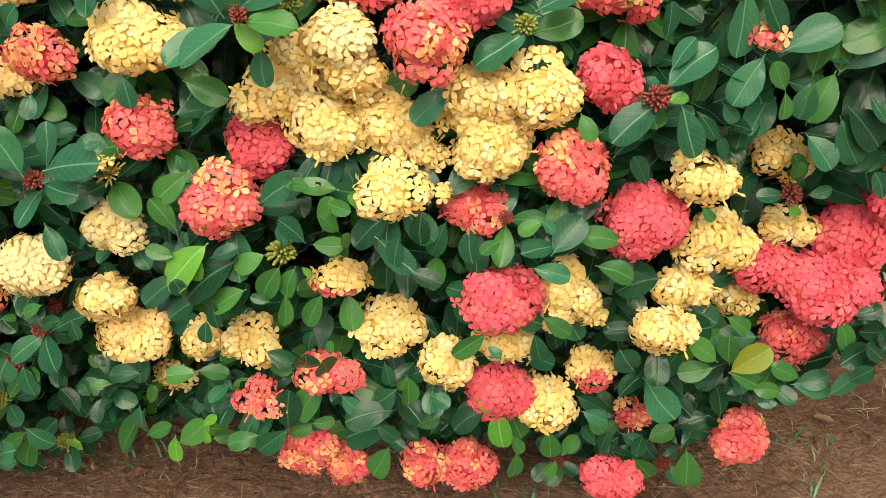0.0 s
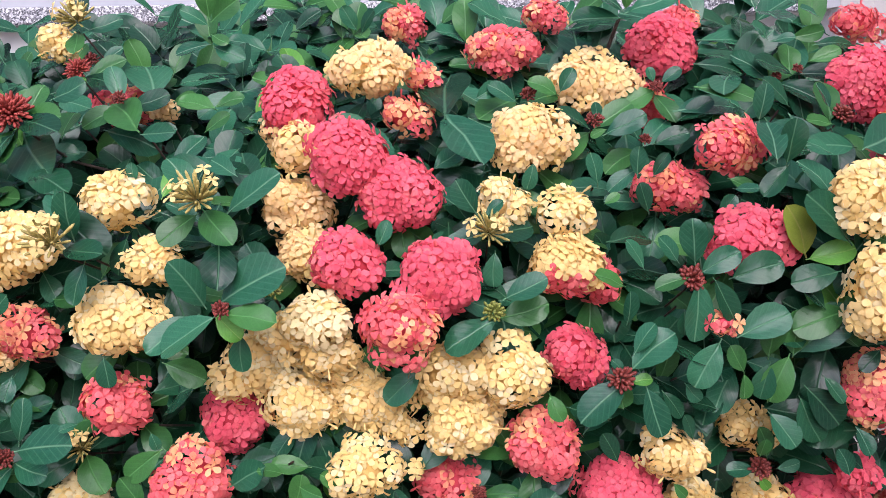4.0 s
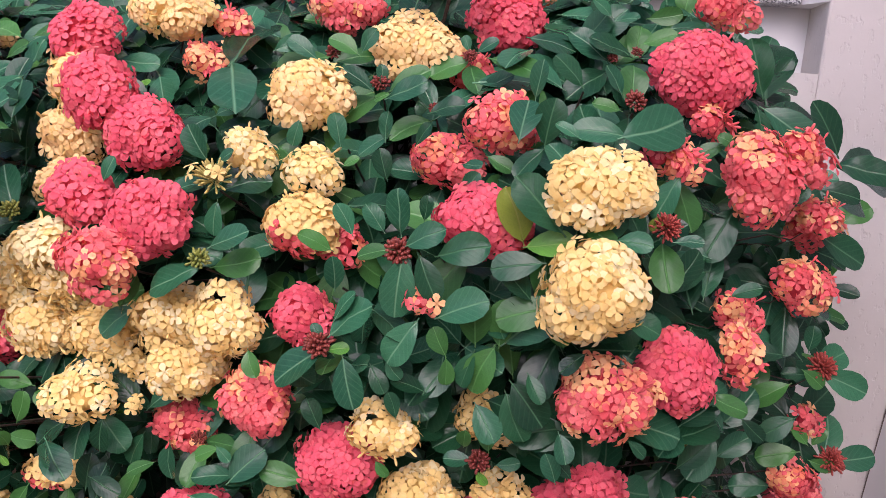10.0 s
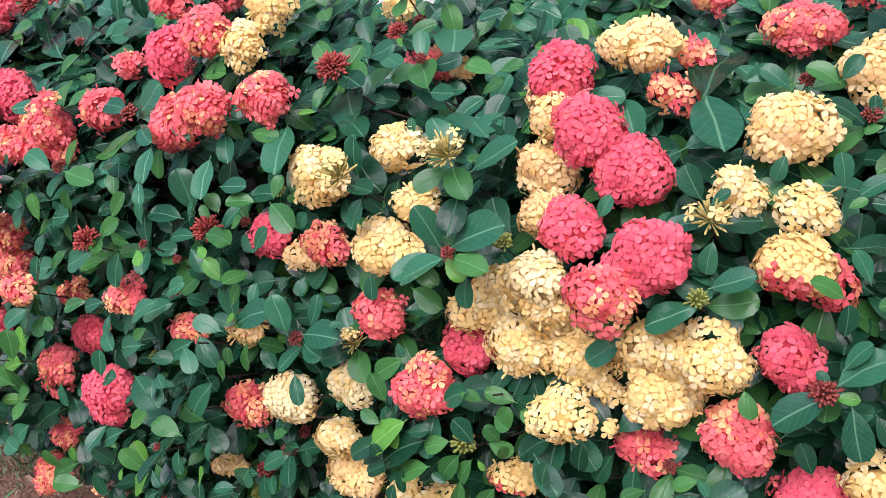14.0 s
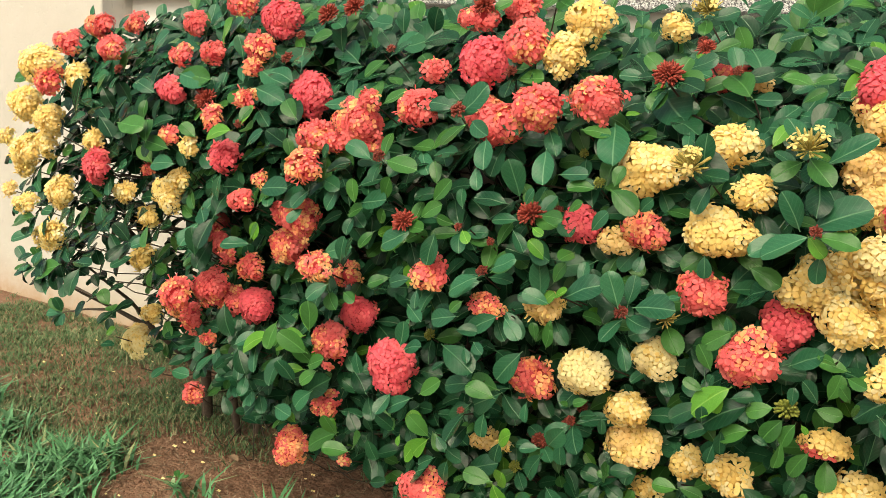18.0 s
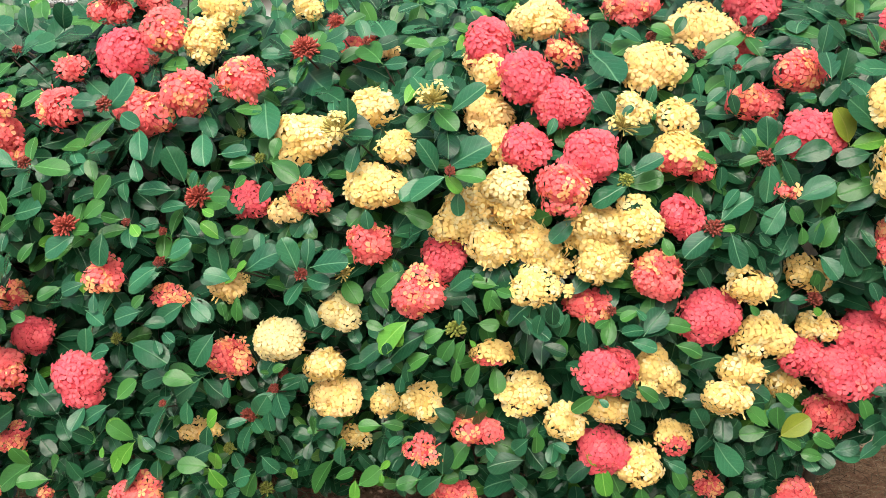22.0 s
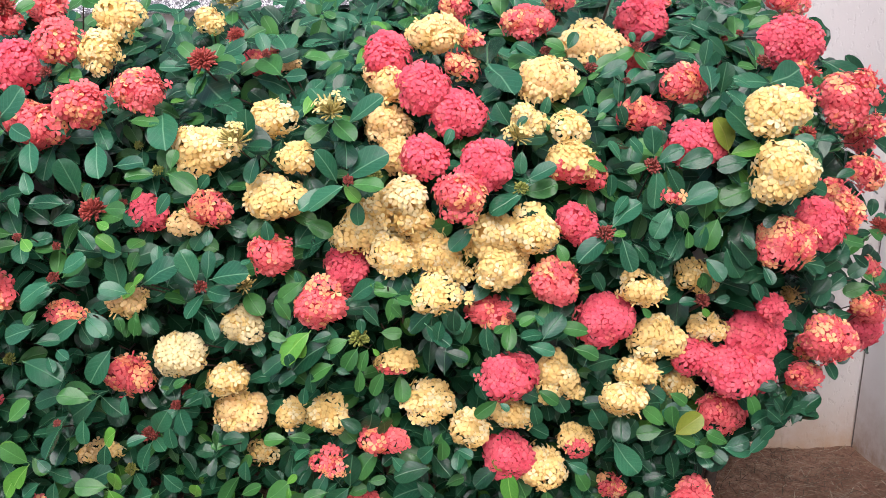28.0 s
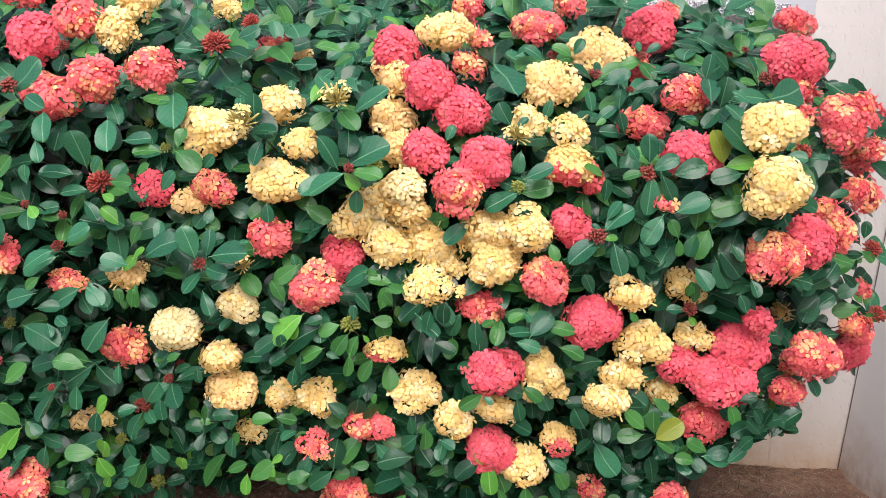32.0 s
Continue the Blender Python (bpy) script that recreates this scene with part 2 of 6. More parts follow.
seam_dark = plain("joint_dark", (0.06, 0.05, 0.043), (0.16, 0.13, 0.11), 0.9, 60)
alu = plain("window_frame_white", (0.28, 0.29, 0.305), (0.32, 0.33, 0.345), 0.35, 20, 0.05)
mesh_dark = plain("insect_screen", (0.015, 0.018, 0.025), (0.03, 0.035, 0.045), 0.8, 900, 0.4)

soil, n, l, b = mat("soil_red", 0.95, 0.15)
geo = n.new("ShaderNodeTexCoord").outputs["Object"]
big = noise_tex(n, l, 3.0, 8, 0.62, geo)
fine = noise_tex(n, l, 45.0, 8, 0.7, geo)
grit = noise_tex(n, l, 190.0, 4, 0.7, geo)
clod = n.new("ShaderNodeTexVoronoi")
clod.inputs["Scale"].default_value = 95.0
l.new(geo, clod.inputs["Vector"])
r = ramp(n, [(0.34, (0.060, 0.032, 0.022)), (0.45, (0.155, 0.084, 0.054)), (0.55, (0.26, 0.15, 0.10)), (0.66, (0.42, 0.29, 0.21))])
l.new(mathn(n, l, "ADD", mathn(n, l, "MULTIPLY", big.outputs[0], 0.45), mathn(n, l, "ADD", mathn(n, l, "MULTIPLY", fine.outputs[0], 0.30), mathn(n, l, "MULTIPLY", grit.outputs[0], 0.25))), r.inputs[0])
l.new(r.outputs[0], b.inputs["Base Color"])
bump(n, l, b, mathn(n, l, "ADD", mathn(n, l, "ADD", fine.outputs[0], big.outputs[0]), mathn(n, l, "ADD", mathn(n, l, "MULTIPLY", grit.outputs[0], 0.35), mathn(n, l, "MULTIPLY", clod.outputs["Distance"], -0.45))), 1.0, 0.014)

grass_mat, n, l, b = mat("grass_green", 0.5, 0.3)
rnd = n.new("ShaderNodeNewGeometry").outputs["Random Per Island"]
r = ramp(n, [(0.0, (0.03, 0.10, 0.04)), (0.6, (0.07, 0.21, 0.09)), (0.92, (0.12, 0.29, 0.14)), (1.0, (0.30, 0.27, 0.13))])
l.new(rnd, r.inputs[0])
l.new(r.outputs[0], b.inputs["Base Color"])
thin_mat, n, l, b = mat("grass_thin_olive", 0.6, 0.2)
rnd = n.new("ShaderNodeNewGeometry").outputs["Random Per Island"]
r = ramp(n, [(0.0, (0.035, 0.08, 0.03)), (0.5, (0.075, 0.14, 0.06)), (0.8, (0.14, 0.18, 0.09)), (1.0, (0.30, 0.25, 0.15))])
l.new(rnd, r.inputs[0])
l.new(r.outputs[0], b.inputs["Base Color"])
straw, n, l, b = mat("dry_straw", 0.8, 0.2)
rnd = n.new("ShaderNodeNewGeometry").outputs["Random Per Island"]
r = ramp(n, [(0.0, (0.07, 0.045, 0.03)), (0.6, (0.18, 0.125, 0.08)), (1.0, (0.42, 0.34, 0.24))])
l.new(rnd, r.inputs[0])
l.new(r.outputs[0], b.inputs["Base Color"])
fallen_petal = plain("fallen_petal", (0.75, 0.58, 0.25), (0.85, 0.72, 0.40), 0.7, 80)
dead_leaf = plain("dead_leaf", (0.16, 0.10, 0.06), (0.30, 0.20, 0.13), 0.8, 40)

# ---- helpers ----
def mesh_of(name, verts, faces, materials, index=None, uvs=None, smooth=False):
    me = bpy.data.meshes.new(name)
    me.from_pydata([tuple(v) for v in verts] if not isinstance(verts, np.ndarray) else verts.tolist(), [], faces)
    for m in materials:
        me.materials.append(m)
    if index is not None:
        me.polygons.foreach_set("material_index", np.asarray(index, dtype=np.int32))
    if uvs is not None:
        layer = me.uv_layers.new(name="UVMap")
        loops = np.empty(len(me.loops), dtype=np.int32)
        me.loops.foreach_get("vertex_index", loops)
        layer.data.foreach_set("uv", np.asarray(uvs, dtype=np.float32)[loops].ravel())
    if smooth:
        me.polygons.foreach_set("use_smooth", np.ones(len(me.polygons), dtype=bool))
    me.update()
    return me


def part(name, me, parent=None, label="", m=None, kind=""):
    ob = new(name, me)
    if parent is not None:
        ob.parent = parent
        ob.matrix_parent_inverse = parent.matrix_basis.inverted()
    if m is not None:
        ob.matrix_basis = m
    return tagged(ob, label, kind=kind)


def box(name, x0, y0, z0, x1, y1, z1, material, bevel=0.004):
    bm = bmesh.new()
    bmesh.ops.create_cube(bm, size=1, matrix=Matrix.Translation(((x0 + x1) / 2, (y0 + y1) / 2, (z0 + z1) / 2)) @ Matrix.Diagonal((x1 - x0, y1 - y0, z1 - z0, 1)))
    if bevel:
        bmesh.ops.bevel(bm, geom=bm.edges[:], offset=bevel, segments=2, affect="EDGES", profile=0.5)
    me = bpy.data.meshes.new(name)
    bm.to_mesh(me)
    bm.free()
    me.materials.append(material)
    return me



# ---- building ----
def structure(name, me, label, category):
    return tagged(new(name, me), label, category, kind="structure")


structure("wall_left", box("wall_left", -8.0, 0.0, -0.3, -2.50, 0.35, 3.2, stucco, 0.006), "beige textured stucco wall with soil splashes at its foot", "wall")
structure("wall_under_window", box("wall_under_window", -2.50, 0.14, -0.3, 1.108, 0.35, 1.236, paint_white, 0), "white painted wall below the window sill", "wall")
structure("wall_foot", box("wall_foot", -2.50, 0.0, -0.3, 1.108, 0.14, 1.10, stucco, 0), "beige textured stucco wall face below the window", "wall")
structure("wall_over_window", box("wall_over_window", -2.50, 0.14, 2.45, 1.108, 0.35, 3.2, paint_white, 0), "white painted wall above the window", "wall")
corner = [(1.043, 0.17), (1.109, 0.001), (1.109, 0.35), (1.043, 0.35)]
structure("window_reveal", mesh_of("window_reveal", [(x, y, z) for z in (1.236, 2.45) for x, y in corner], [(0, 1, 5, 4), (1, 2, 6, 5), (2, 3, 7, 6), (3, 0, 4, 7), (3, 2, 1, 0), (4, 5, 6, 7)], [paint_white]), "off-white splayed plaster reveal beside the window", "wall")
structure("wall_right", box("wall_right", 1.108, 0.0, -0.3, 1.62, 0.35, 3.2, stucco, 0.006), "beige textured stucco wall pier beside the window", "wall")
side = structure("wall_side", box("wall_side", 0.0, -4.0, -0.3, 0.2, 0.0, 3.2, smooth_wall, 0.003), "smooth off-white side wall meeting the stucco", "wall")
side.matrix_basis = pose(1.302, 0.0, 0.0, 0, 4.5, 0)
seam = structure("trim", box("trim", -0.0015, -0.010, -0.2, 0.001, -0.006, 3.0, seam_dark, 0.001), "dark open joint where the side wall meets the stucco", "joint")
seam.matrix_basis = pose(1.302, 0.0, 0.0, 0, 4.5, 0)

structure("window_sill", box("window_sill", -2.52, 0.075, 1.236, 1.075, 0.30, 1.273, granite, 0.004), "grey speckled granite window sill", "sill")
win = tagged(new("window_1"), "white framed window with a dark insect screen", "window", kind="structure")
for nm, b6, mt, lb in (("bottom_rail", (-2.49, 0.15, 1.273, 1.04, 0.21, 1.322), alu, "white window rail"),
                       ("top_rail", (-2.49, 0.15, 2.40, 1.04, 0.21, 2.45), alu, "white window rail"),
                       ("jamb", (0.99, 0.152, 1.322, 1.04, 0.208, 2.40), alu, ""),
                       ("jamb", (-2.49, 0.152, 1.322, -2.44, 0.208, 2.40), alu, ""),
                       ("mullion", (-0.76, 0.152, 1.322, -0.71, 0.208, 2.40), alu, ""),
                       ("pane", (-2.44, 0.185, 1.322, -0.76, 0.191, 2.40), mesh_dark, "dark screened pane"),
                       ("pane", (-0.71, 0.185, 1.322, 0.99, 0.191, 2.40), mesh_dark, "dark screened pane")):
    part(nm, box(nm, *b6, mt, 0.003), win, lb)

# ---- ground: one sheet, fine near the hedge, reaching far ----
def ground_height(x, y):
    p = Vector((x, y, 0))
    near = max(0.0, 1 - max(abs(x) - 3.0, 0) / 3 - max(abs(y + 0.8) - 2, 0) / 3)
    return near * (0.016 * noise.noise(p * 2.3) + 0.008 * noise.noise(p * 9) + 0.004 * noise.noise(p * 27)) - 0.004


xs = np.r_[-600, -120, -40, -14, -8, -5, np.linspace(-3.6, 2.2, 150), 4, 8, 14, 40, 120, 600]
ys = np.r_[-600, -120, -40, -14, -8, -5, np.linspace(-3.0, 0.4, 90), 4, 14, 40, 120, 600]
gv = [(x, y, ground_height(x, y)) for y in ys for x in xs]
gf = [(j * len(xs) + i, j * len(xs) + i + 1, (j + 1) * len(xs) + i + 1, (j + 1) * len(xs) + i) for j in range(len(ys) - 1) for i in range(len(xs) - 1)]
structure("ground", mesh_of("ground", gv, gf, [soil], smooth=True), "bare reddish-brown soil with litter and thin grass", "ground")

# ---- leaves ----
def leaf_shape(seed):
    """A unit leaf along +y with its upper face to +z: obovate blade, folded along the midrib, arched, with a short stalk."""
    g = np.random.default_rng(seed)
    rows, cols = 9, 5
    width = g.uniform(0.25, 0.31)
    arch, fold, twist, wave = g.uniform(0.08, 0.30), g.uniform(0.04, 0.19), g.uniform(-0.22, 0.22), g.uniform(-0.025, 0.025)
    skew, peak = g.uniform(-0.05, 0.05), g.uniform(0.52, 0.62)
    verts, uvs = [], []
    for j in range(rows):
        t = 0.5 - 0.5 * math.cos(math.pi * j / (rows - 1))
        off = (t - peak) / (peak if t < peak else 1 - peak)
        w = max(0.014, width * (1 - abs(off) ** 1.75) ** 0.85 if off < 0 else width * math.sqrt(1 - min(1.0, off) ** 2.6))
        for i in range(cols):
            u = i / (cols - 1) * 2 - 1
            x = u * w + skew * math.sin(math.pi * t)
            z = fold * abs(u) * w * 1.6 - arch * (t - 0.25) ** 2 * 0.8 + twist * u * w * t + wave * math.sin(9 * t + 2 * u)
            verts.append((x, 0.06 + 0.94 * t, z))
            uvs.append((0.5 + 0.5 * u * w / 0.28, t))
    faces = [(j * cols + i, j * cols + i + 1, (j + 1) * cols + i + 1, (j + 1) * cols + i) for j in range(rows - 1) for i in range(cols - 1)]
    k = len(verts)
    for y, rr in ((-0.02, 0.016), (0.1, 0.014)):
        for a in range(3):
            verts.append((rr * math.cos(a * 2.094), y, rr * math.sin(a * 2.094) - 0.012))
            uvs.append((0.5, 0.0))
    faces += [(k + a, k + (a + 1) % 3, k + 3 + (a + 1) % 3, k + 3 + a) for a in range(3)]
    return np.array(verts), faces, np.array(uvs)


LEAVES = [leaf_shape(s) for s in range(8)]
LEAF_MESH = {}
for mname, mt in (("green", leaf_one), ("mid", mid_one), ("fresh", fresh_one), ("young", young_one), ("bronze", olive_one)):
    for k, (v, fc, uv) in enumerate(LEAVES):
        LEAF_MESH[mname, k] = mesh_of("leaf", v, fc, [mt], uvs=uv, smooth=True)


def leaf_matrix(base, way, face, length, wide=1.0):
    """Pose of a leaf whose stalk is at base, whose blade runs along way and whose upper side looks to face."""
    y = Vector(way).normalized()
    x = y.cross(Vector(face))
    x = x.normalized() if x.length > 1e-4 else Vector((1, 0, 0))
    z = x.cross(y)
    m = Matrix((x, y, z)).transposed().to_4x4()
    return Matrix.Translation(base) @ m @ Matrix.Diagonal((length * wide, length, length, 1))


# ---- the four shrubs of the hedge ----
def front(x, z):
    """How far forward the leafy face of the hedge stands."""
    y = -0.955 + 2.6 * max(0.0, z - 0.86) ** 1.55 + 0.55 * max(0.0, 0.52 - z) ** 1.1
    y += 1.75 * max(0.0, x - 0.74) ** 1.35 + 2.0 * max(0.0, -1.60 - x) ** 1.2
    y += 0.03 * math.sin(5.1 * x + 1.3) * math.sin(6.3 * z) + 0.02 * math.sin(11 * x + 4 * z)
    return y


SHRUBS = []
for cx, lab in ((-1.36, "yellow and red flowering ixora shrub with bare lower stems"), (-0.70, "red flowering ixora shrub with dark glossy leaves"),
                (0.06, "dense ixora shrub with yellow and coral flower heads"), (0.72, "ixora shrub with large coral and cream flower heads")):
    root = tagged(new("ixora_shrub", None), lab, "shrub", "shrubs of the hedge")
    root.matrix_basis = Matrix.Translation((cx, -0.42, 0.0))
    SHRUBS.append({"x": cx, "root": root, "leaves": [], "heads": [], "twigs": []})
EDGES = (-1.02, -0.32, 0.42)


def shrub_at(x):
    return SHRUBS[sum(x > e for e in EDGES)]


# ---- flower heads ----
def floret_plan():
    """Flat plan of a unit floret: a throat, four notches and four broad lobes with rounded tips. Gives points, faces and the share along each lobe."""
    pts, along, faces = [(0.0, 0.0)], [0.0], []
    for k in range(4):
        pts.append((0.075 * math.cos(k * 1.5708 - 0.7854), 0.075 * math.sin(k * 1.5708 - 0.7854)))
        along.append(0.12)
    rim = ((0.17, -0.105), (0.34, -0.200), (0.47, -0.145), (0.545, 0.0), (0.47, 0.145), (0.34, 0.200), (0.17, 0.105), (0.28, 0.0))
    for k in range(4):
        c, s = math.cos(k * 1.5708), math.sin(k * 1.5708)
        o = len(pts)
        for x, y in rim:
            pts.append((c * x - s * y, s * x + c * y))
            along.append(x / 0.53)
        n0, n1 = 1 + k, 1 + (k + 1) % 4
        faces += [(0, n0, o + 7, n1), (n0, o, o + 7), (o, o + 1, o + 2, o + 7), (o + 2, o + 3, o + 4, o + 7), (o + 4, o + 5, o + 6, o + 7), (o + 6, n1, o + 7)]
    return np.array(pts), np.array(along), faces


PLAN, ALONG, FLORET_FACES = floret_plan()
PLAN_R = np.hypot(PLAN[:, 0], PLAN[:, 1])
LOBE = np.r_[[-1] * 5, np.repeat(np.arange(4), 8)]
ACROSS = np.r_[[0.0] * 5, np.tile((-0.105, -0.200, -0.145, 0.0, 0.145, 0.200, 0.105, 0.0), 4)]
FLORET_UV = np.stack([0.5 + ACROSS, ALONG], 1)
PER = len(PLAN)


def floret(g):
    """A unit floret that faces +z: a sunken throat and four lobes that rise, then bend back at the tip, each by its own amount."""
    lift = np.r_[g.normal(0.05, 0.12, 4), 0.0][LOBE]
    bend = np.r_[g.uniform(0.2, 0.85, 4), 0.0][LOBE]
    size = np.r_[g.uniform(0.90, 1.10, 4), 1.0][LOBE]
    z = lift * PLAN_R - bend * np.maximum(PLAN_R - 0.22, 0) ** 1.5 * 1.1 + g.uniform(0.5, 1.6) * ACROSS ** 2 - 0.09 * (PLAN_R < 0.01) + 0.02
    turn = g.uniform(0, 6.283)
    c, s = math.cos(turn), math.sin(turn)
    x, y = PLAN[:, 0] * size, PLAN[:, 1] * size
    return np.stack([c * x - s * y, s * x + c * y, z], 1)


def frame_to(d):
    d = d / np.linalg.norm(d)
    a = np.cross(d, (0.3, 0.5, 0.81))
    a /= np.linalg.norm(a)
    return np.stack([a, np.cross(d, a), d], 1)


def spindle(p0, p1, r, sides=5):
    """A slim closed bud from p0 to p1."""
    d = p1 - p0
    m = frame_to(d)
    rings, vs = ((0.0, 0.35), (0.35, 0.55), (0.75, 1.0), (0.93, 0.7)), []
    for t, k in rings:
        for i in range(sides):
            a = 6.283 * i / sides
            vs.append(p0 + d * t + m @ np.array((math.cos(a) * r * k, math.sin(a) * r * k, 0)))
    vs.append(p1)
    fs = [(j * sides + i, j * sides + (i + 1) % sides, (j + 1) * sides + (i + 1) % sides, (j + 1) * sides + i) for j in range(3) for i in range(sides)]
    fs += [(3 * sides + i, 3 * sides + (i + 1) % sides, 4 * sides) for i in range(sides)]
    return vs, fs


def child(name, me, parent, m):
    ob = new(name, me)
    ob.parent = parent
    ob.matrix_basis = m
    return ob


def aim(p, d, size):
    """Pose at p whose +z looks along d."""
    m = Matrix(frame_to(np.array(d)).tolist()).to_4x4()
    return Matrix.Translation(tuple(p)) @ m @ Matrix.Scale(size, 4)


v1, f1 = spindle(np.zeros(3), np.array((0.0, 0.0, 1.0)), 0.115)
BUD_MESH = {k: mesh_of("bud", v1, f1, [mt], uvs=np.full((len(v1), 2), 0.5), smooth=True) for k, mt in (("red", P_RED), ("yellow", P_YELLOW))}
FLORET_MESH = {k: mesh_of("floret", floret(np.random.default_rng(2)), FLORET_FACES, [mt], uvs=FLORET_UV, smooth=True) for k, mt in (("red", P_RED), ("yellow", P_YELLOW), ("peach", P_PEACH))}

KINDS = {
    "coral": ([P_CORAL, P_RED, core_red], 0.93, "rounded coral-red ixora flower head"),
    "red": ([P_RED, P_SALMON, core_red, P_PEACH], 0.80, "red ixora flower head with a few peach florets"),
    "mixed": ([P_RED, P_PEACH, core_red, P_SALMON], 0.50, "mixed red and peach ixora flower head"),
    "peach": ([P_APRICOT, P_YELLOW, core_yellow], 0.75, "apricot-yellow ixora flower head"),
    "yellow": ([P_YELLOW, P_CREAM, core_yellow], 0.72, "yellow ixora flower head"),
    "cream": ([P_CREAM, P_YELLOW, core_yellow], 0.85, "pale cream ixora flower head"),
    "yellow_red": ([P_YELLOW, P_RED, core_yellow], 0.72, "yellow ixora flower head with a patch of red florets"),
}
HEADS = []
FLORET = 0.0182


# how lumpy each kind's dome is, and the share of its florets still missing
HABIT = {"coral": (0.13, 0.03), "red": (0.22, 0.07), "mixed": (0.25, 0.11), "peach": (0.26, 0.06), "yellow": (0.26, 0.07), "cream": (0.10, 0.02), "yellow_red": (0.15, 0.04)}


def flower(kind, x, y, z, rx, rz):
    """A domed head of four-lobed florets in small bunches on their tubes, centred at (x, y, z), rx wide and rz high (half sizes)."""
    g = np.random.default_rng(int(abs(x) * 7919 + abs(z) * 104729 + 17) % 2**31)
    mats, share, label = KINDS[kind]
    lumpy, missing = HABIT[kind]
    ry = 0.5 * (rx + rz)
    loose = float(np.interp(ry, (0.025, 0.040), (1.0, 0.0)))
    # big heads in full bloom are fuller and rounder
    full = float(np.interp(ry, (0.040, 0.052), (0.0, 1.0)))
    lumpy, missing = lumpy * (1 - 0.42 * full) + 0.08 * loose, missing * (1 - 0.6 * full) + 0.12 * loose
    radii = np.array((rx, ry * 0.80, rz)) * 0.94
    axis = np.array((np.clip((x - 0.1) * 0.25, -0.4, 0.4) + g.normal(0, 0.12), -0.88, 0.42 + g.normal(0, 0.14)))
    axis /= np.linalg.norm(axis)
    dia = FLORET * g.uniform(0.95, 1.05) * float(np.interp(ry, (0.018, 0.03, 0.045, 0.068), (0.96, 0.98, 1.0, 1.2)))
    reach = 116 + g.uniform(-6, 8)
    area = 2 * math.pi * rx * rz * (1 - math.cos(radians(reach)))
    count = int(np.clip(area / (0.295 * dia * dia), 8, 520))
    m = frame_to(axis)
    # directions of the bunches
    nb = int(np.clip(round(area / (11 * dia * dia)), 3, 22))
    bunch = []
    for k in range(nb):
        c = 1 - (k + 0.5) / nb * (1 - math.cos(radians(reach)))
        a = k * 2.39996 + g.uniform(0, 1.0)
        s = math.sqrt(max(0.0, 1 - c * c))
        d = m @ np.array((s * math.cos(a), s * math.sin(a), c)) + g.normal(0, 0.12, 3)
        bunch.append(d / np.linalg.norm(d))
    bunch = np.array(bunch)
    rise = g.uniform(0.25, 1.0, nb)
    # bunches at the rim that are still short leave notches in the outline
    short = (bunch @ axis < 0.62) & (g.uniform(size=nb) < (0.16 if kind in ("coral", "cream") else 0.30))
    rise[short] = -0.7
    width = 1.1 * math.sqrt(2 * (1 - math.cos(radians(reach))) / nb)
    vs, fs, idx, made = [], [], [], 0
    # the whole head is lopsided: broad swellings and dents round its outline
    dents = [(g.normal(0, 1, 3), g.uniform(0, 6.283)) for _ in range(4)]
    uneven = (0.040 if kind in ("coral", "cream") else 0.055) * (1 - 0.5 * full)
    patch = np.array((g.uniform(-0.4, 0.5), -0.70, -0.65))
    young = bunch[int(g.integers(nb))]
    for k in range(count):
        c = 1 - (k + 0.5) / count * (1 - math.cos(radians(reach)))
        a = k * 2.39996 + g.uniform(-0.12, 0.12)
        s = math.sqrt(max(0.0, 1 - c * c))
        d = m @ np.array((s * math.cos(a), s * math.sin(a), c)) + g.normal(0, 0.04, 3)
        d /= np.linalg.norm(d)
        away = np.linalg.norm(bunch - d, axis=1)
        q = int(np.argmin(away))
        seam = min(1.0, away[q] / width)
        if g.uniform() < missing * (0.4 + 1.6 * seam) + (0.30 if c < 0.0 else 0.0):
            continue
        swell = max(0.80, 1 + lumpy * (rise[q] * (1.1 - seam * seam) * 1.4 - 0.55) + uneven * sum(math.sin(2.6 * (d @ w) + o) for w, o in dents))
        p = d * radii * (swell * g.uniform(0.95, 1.04) + (0.0 if g.uniform() > 0.13 else g.uniform(0.03, 0.10)))
        nrm = d / radii
        nrm = nrm / np.linalg.norm(nrm) + 0.50 * axis + (d - bunch[q]) * (0.6 + 3.6 * lumpy) + g.normal(0, 0.15, 3)
        size = dia * g.uniform(0.90, 1.12)
        vs.append(p + (frame_to(nrm) @ (floret(g) * size).T).T)
        fs += [tuple(made * PER + i for i in f_) for f_ in FLORET_FACES]
        made += 1
        near_patch = d @ patch / np.linalg.norm(patch)
        tint = share + (0.10 if d @ young < 0.55 else -0.25) * (kind in ("red", "mixed"))
        alt = g.uniform() > tint if kind != "yellow_red" else near_patch > 0.72 + g.normal(0, 0.08)
        mi = 0 if not alt else (3 if len(mats) > 3 and g.uniform() < 0.45 else 1)
        idx += [mi] * len(FLORET_FACES)
    uvs = np.tile(FLORET_UV, (made, 1))
    vs = np.concatenate(vs)
    # the bundle of tubes under the florets, drawn in towards the stalk
    n0 = len(vs)
    core = []
    for j in range(8):
        for i in range(12):
            t, a = math.pi * j / 7, 6.283 * i / 12
            k = 0.84 - 0.12 * loose if t < 1.75 else 0.84 - 0.12 * loose - 0.5 * (t - 1.75) / 1.39
            d = m @ np.array((math.sin(t) * math.cos(a), math.sin(t) * math.sin(a), math.cos(t)))
            core.append(d * radii * k * (1 - 0.6 * lumpy))
    vs = np.concatenate([vs, np.array(core)])
    uvs = np.concatenate([uvs, np.zeros((96, 2))])
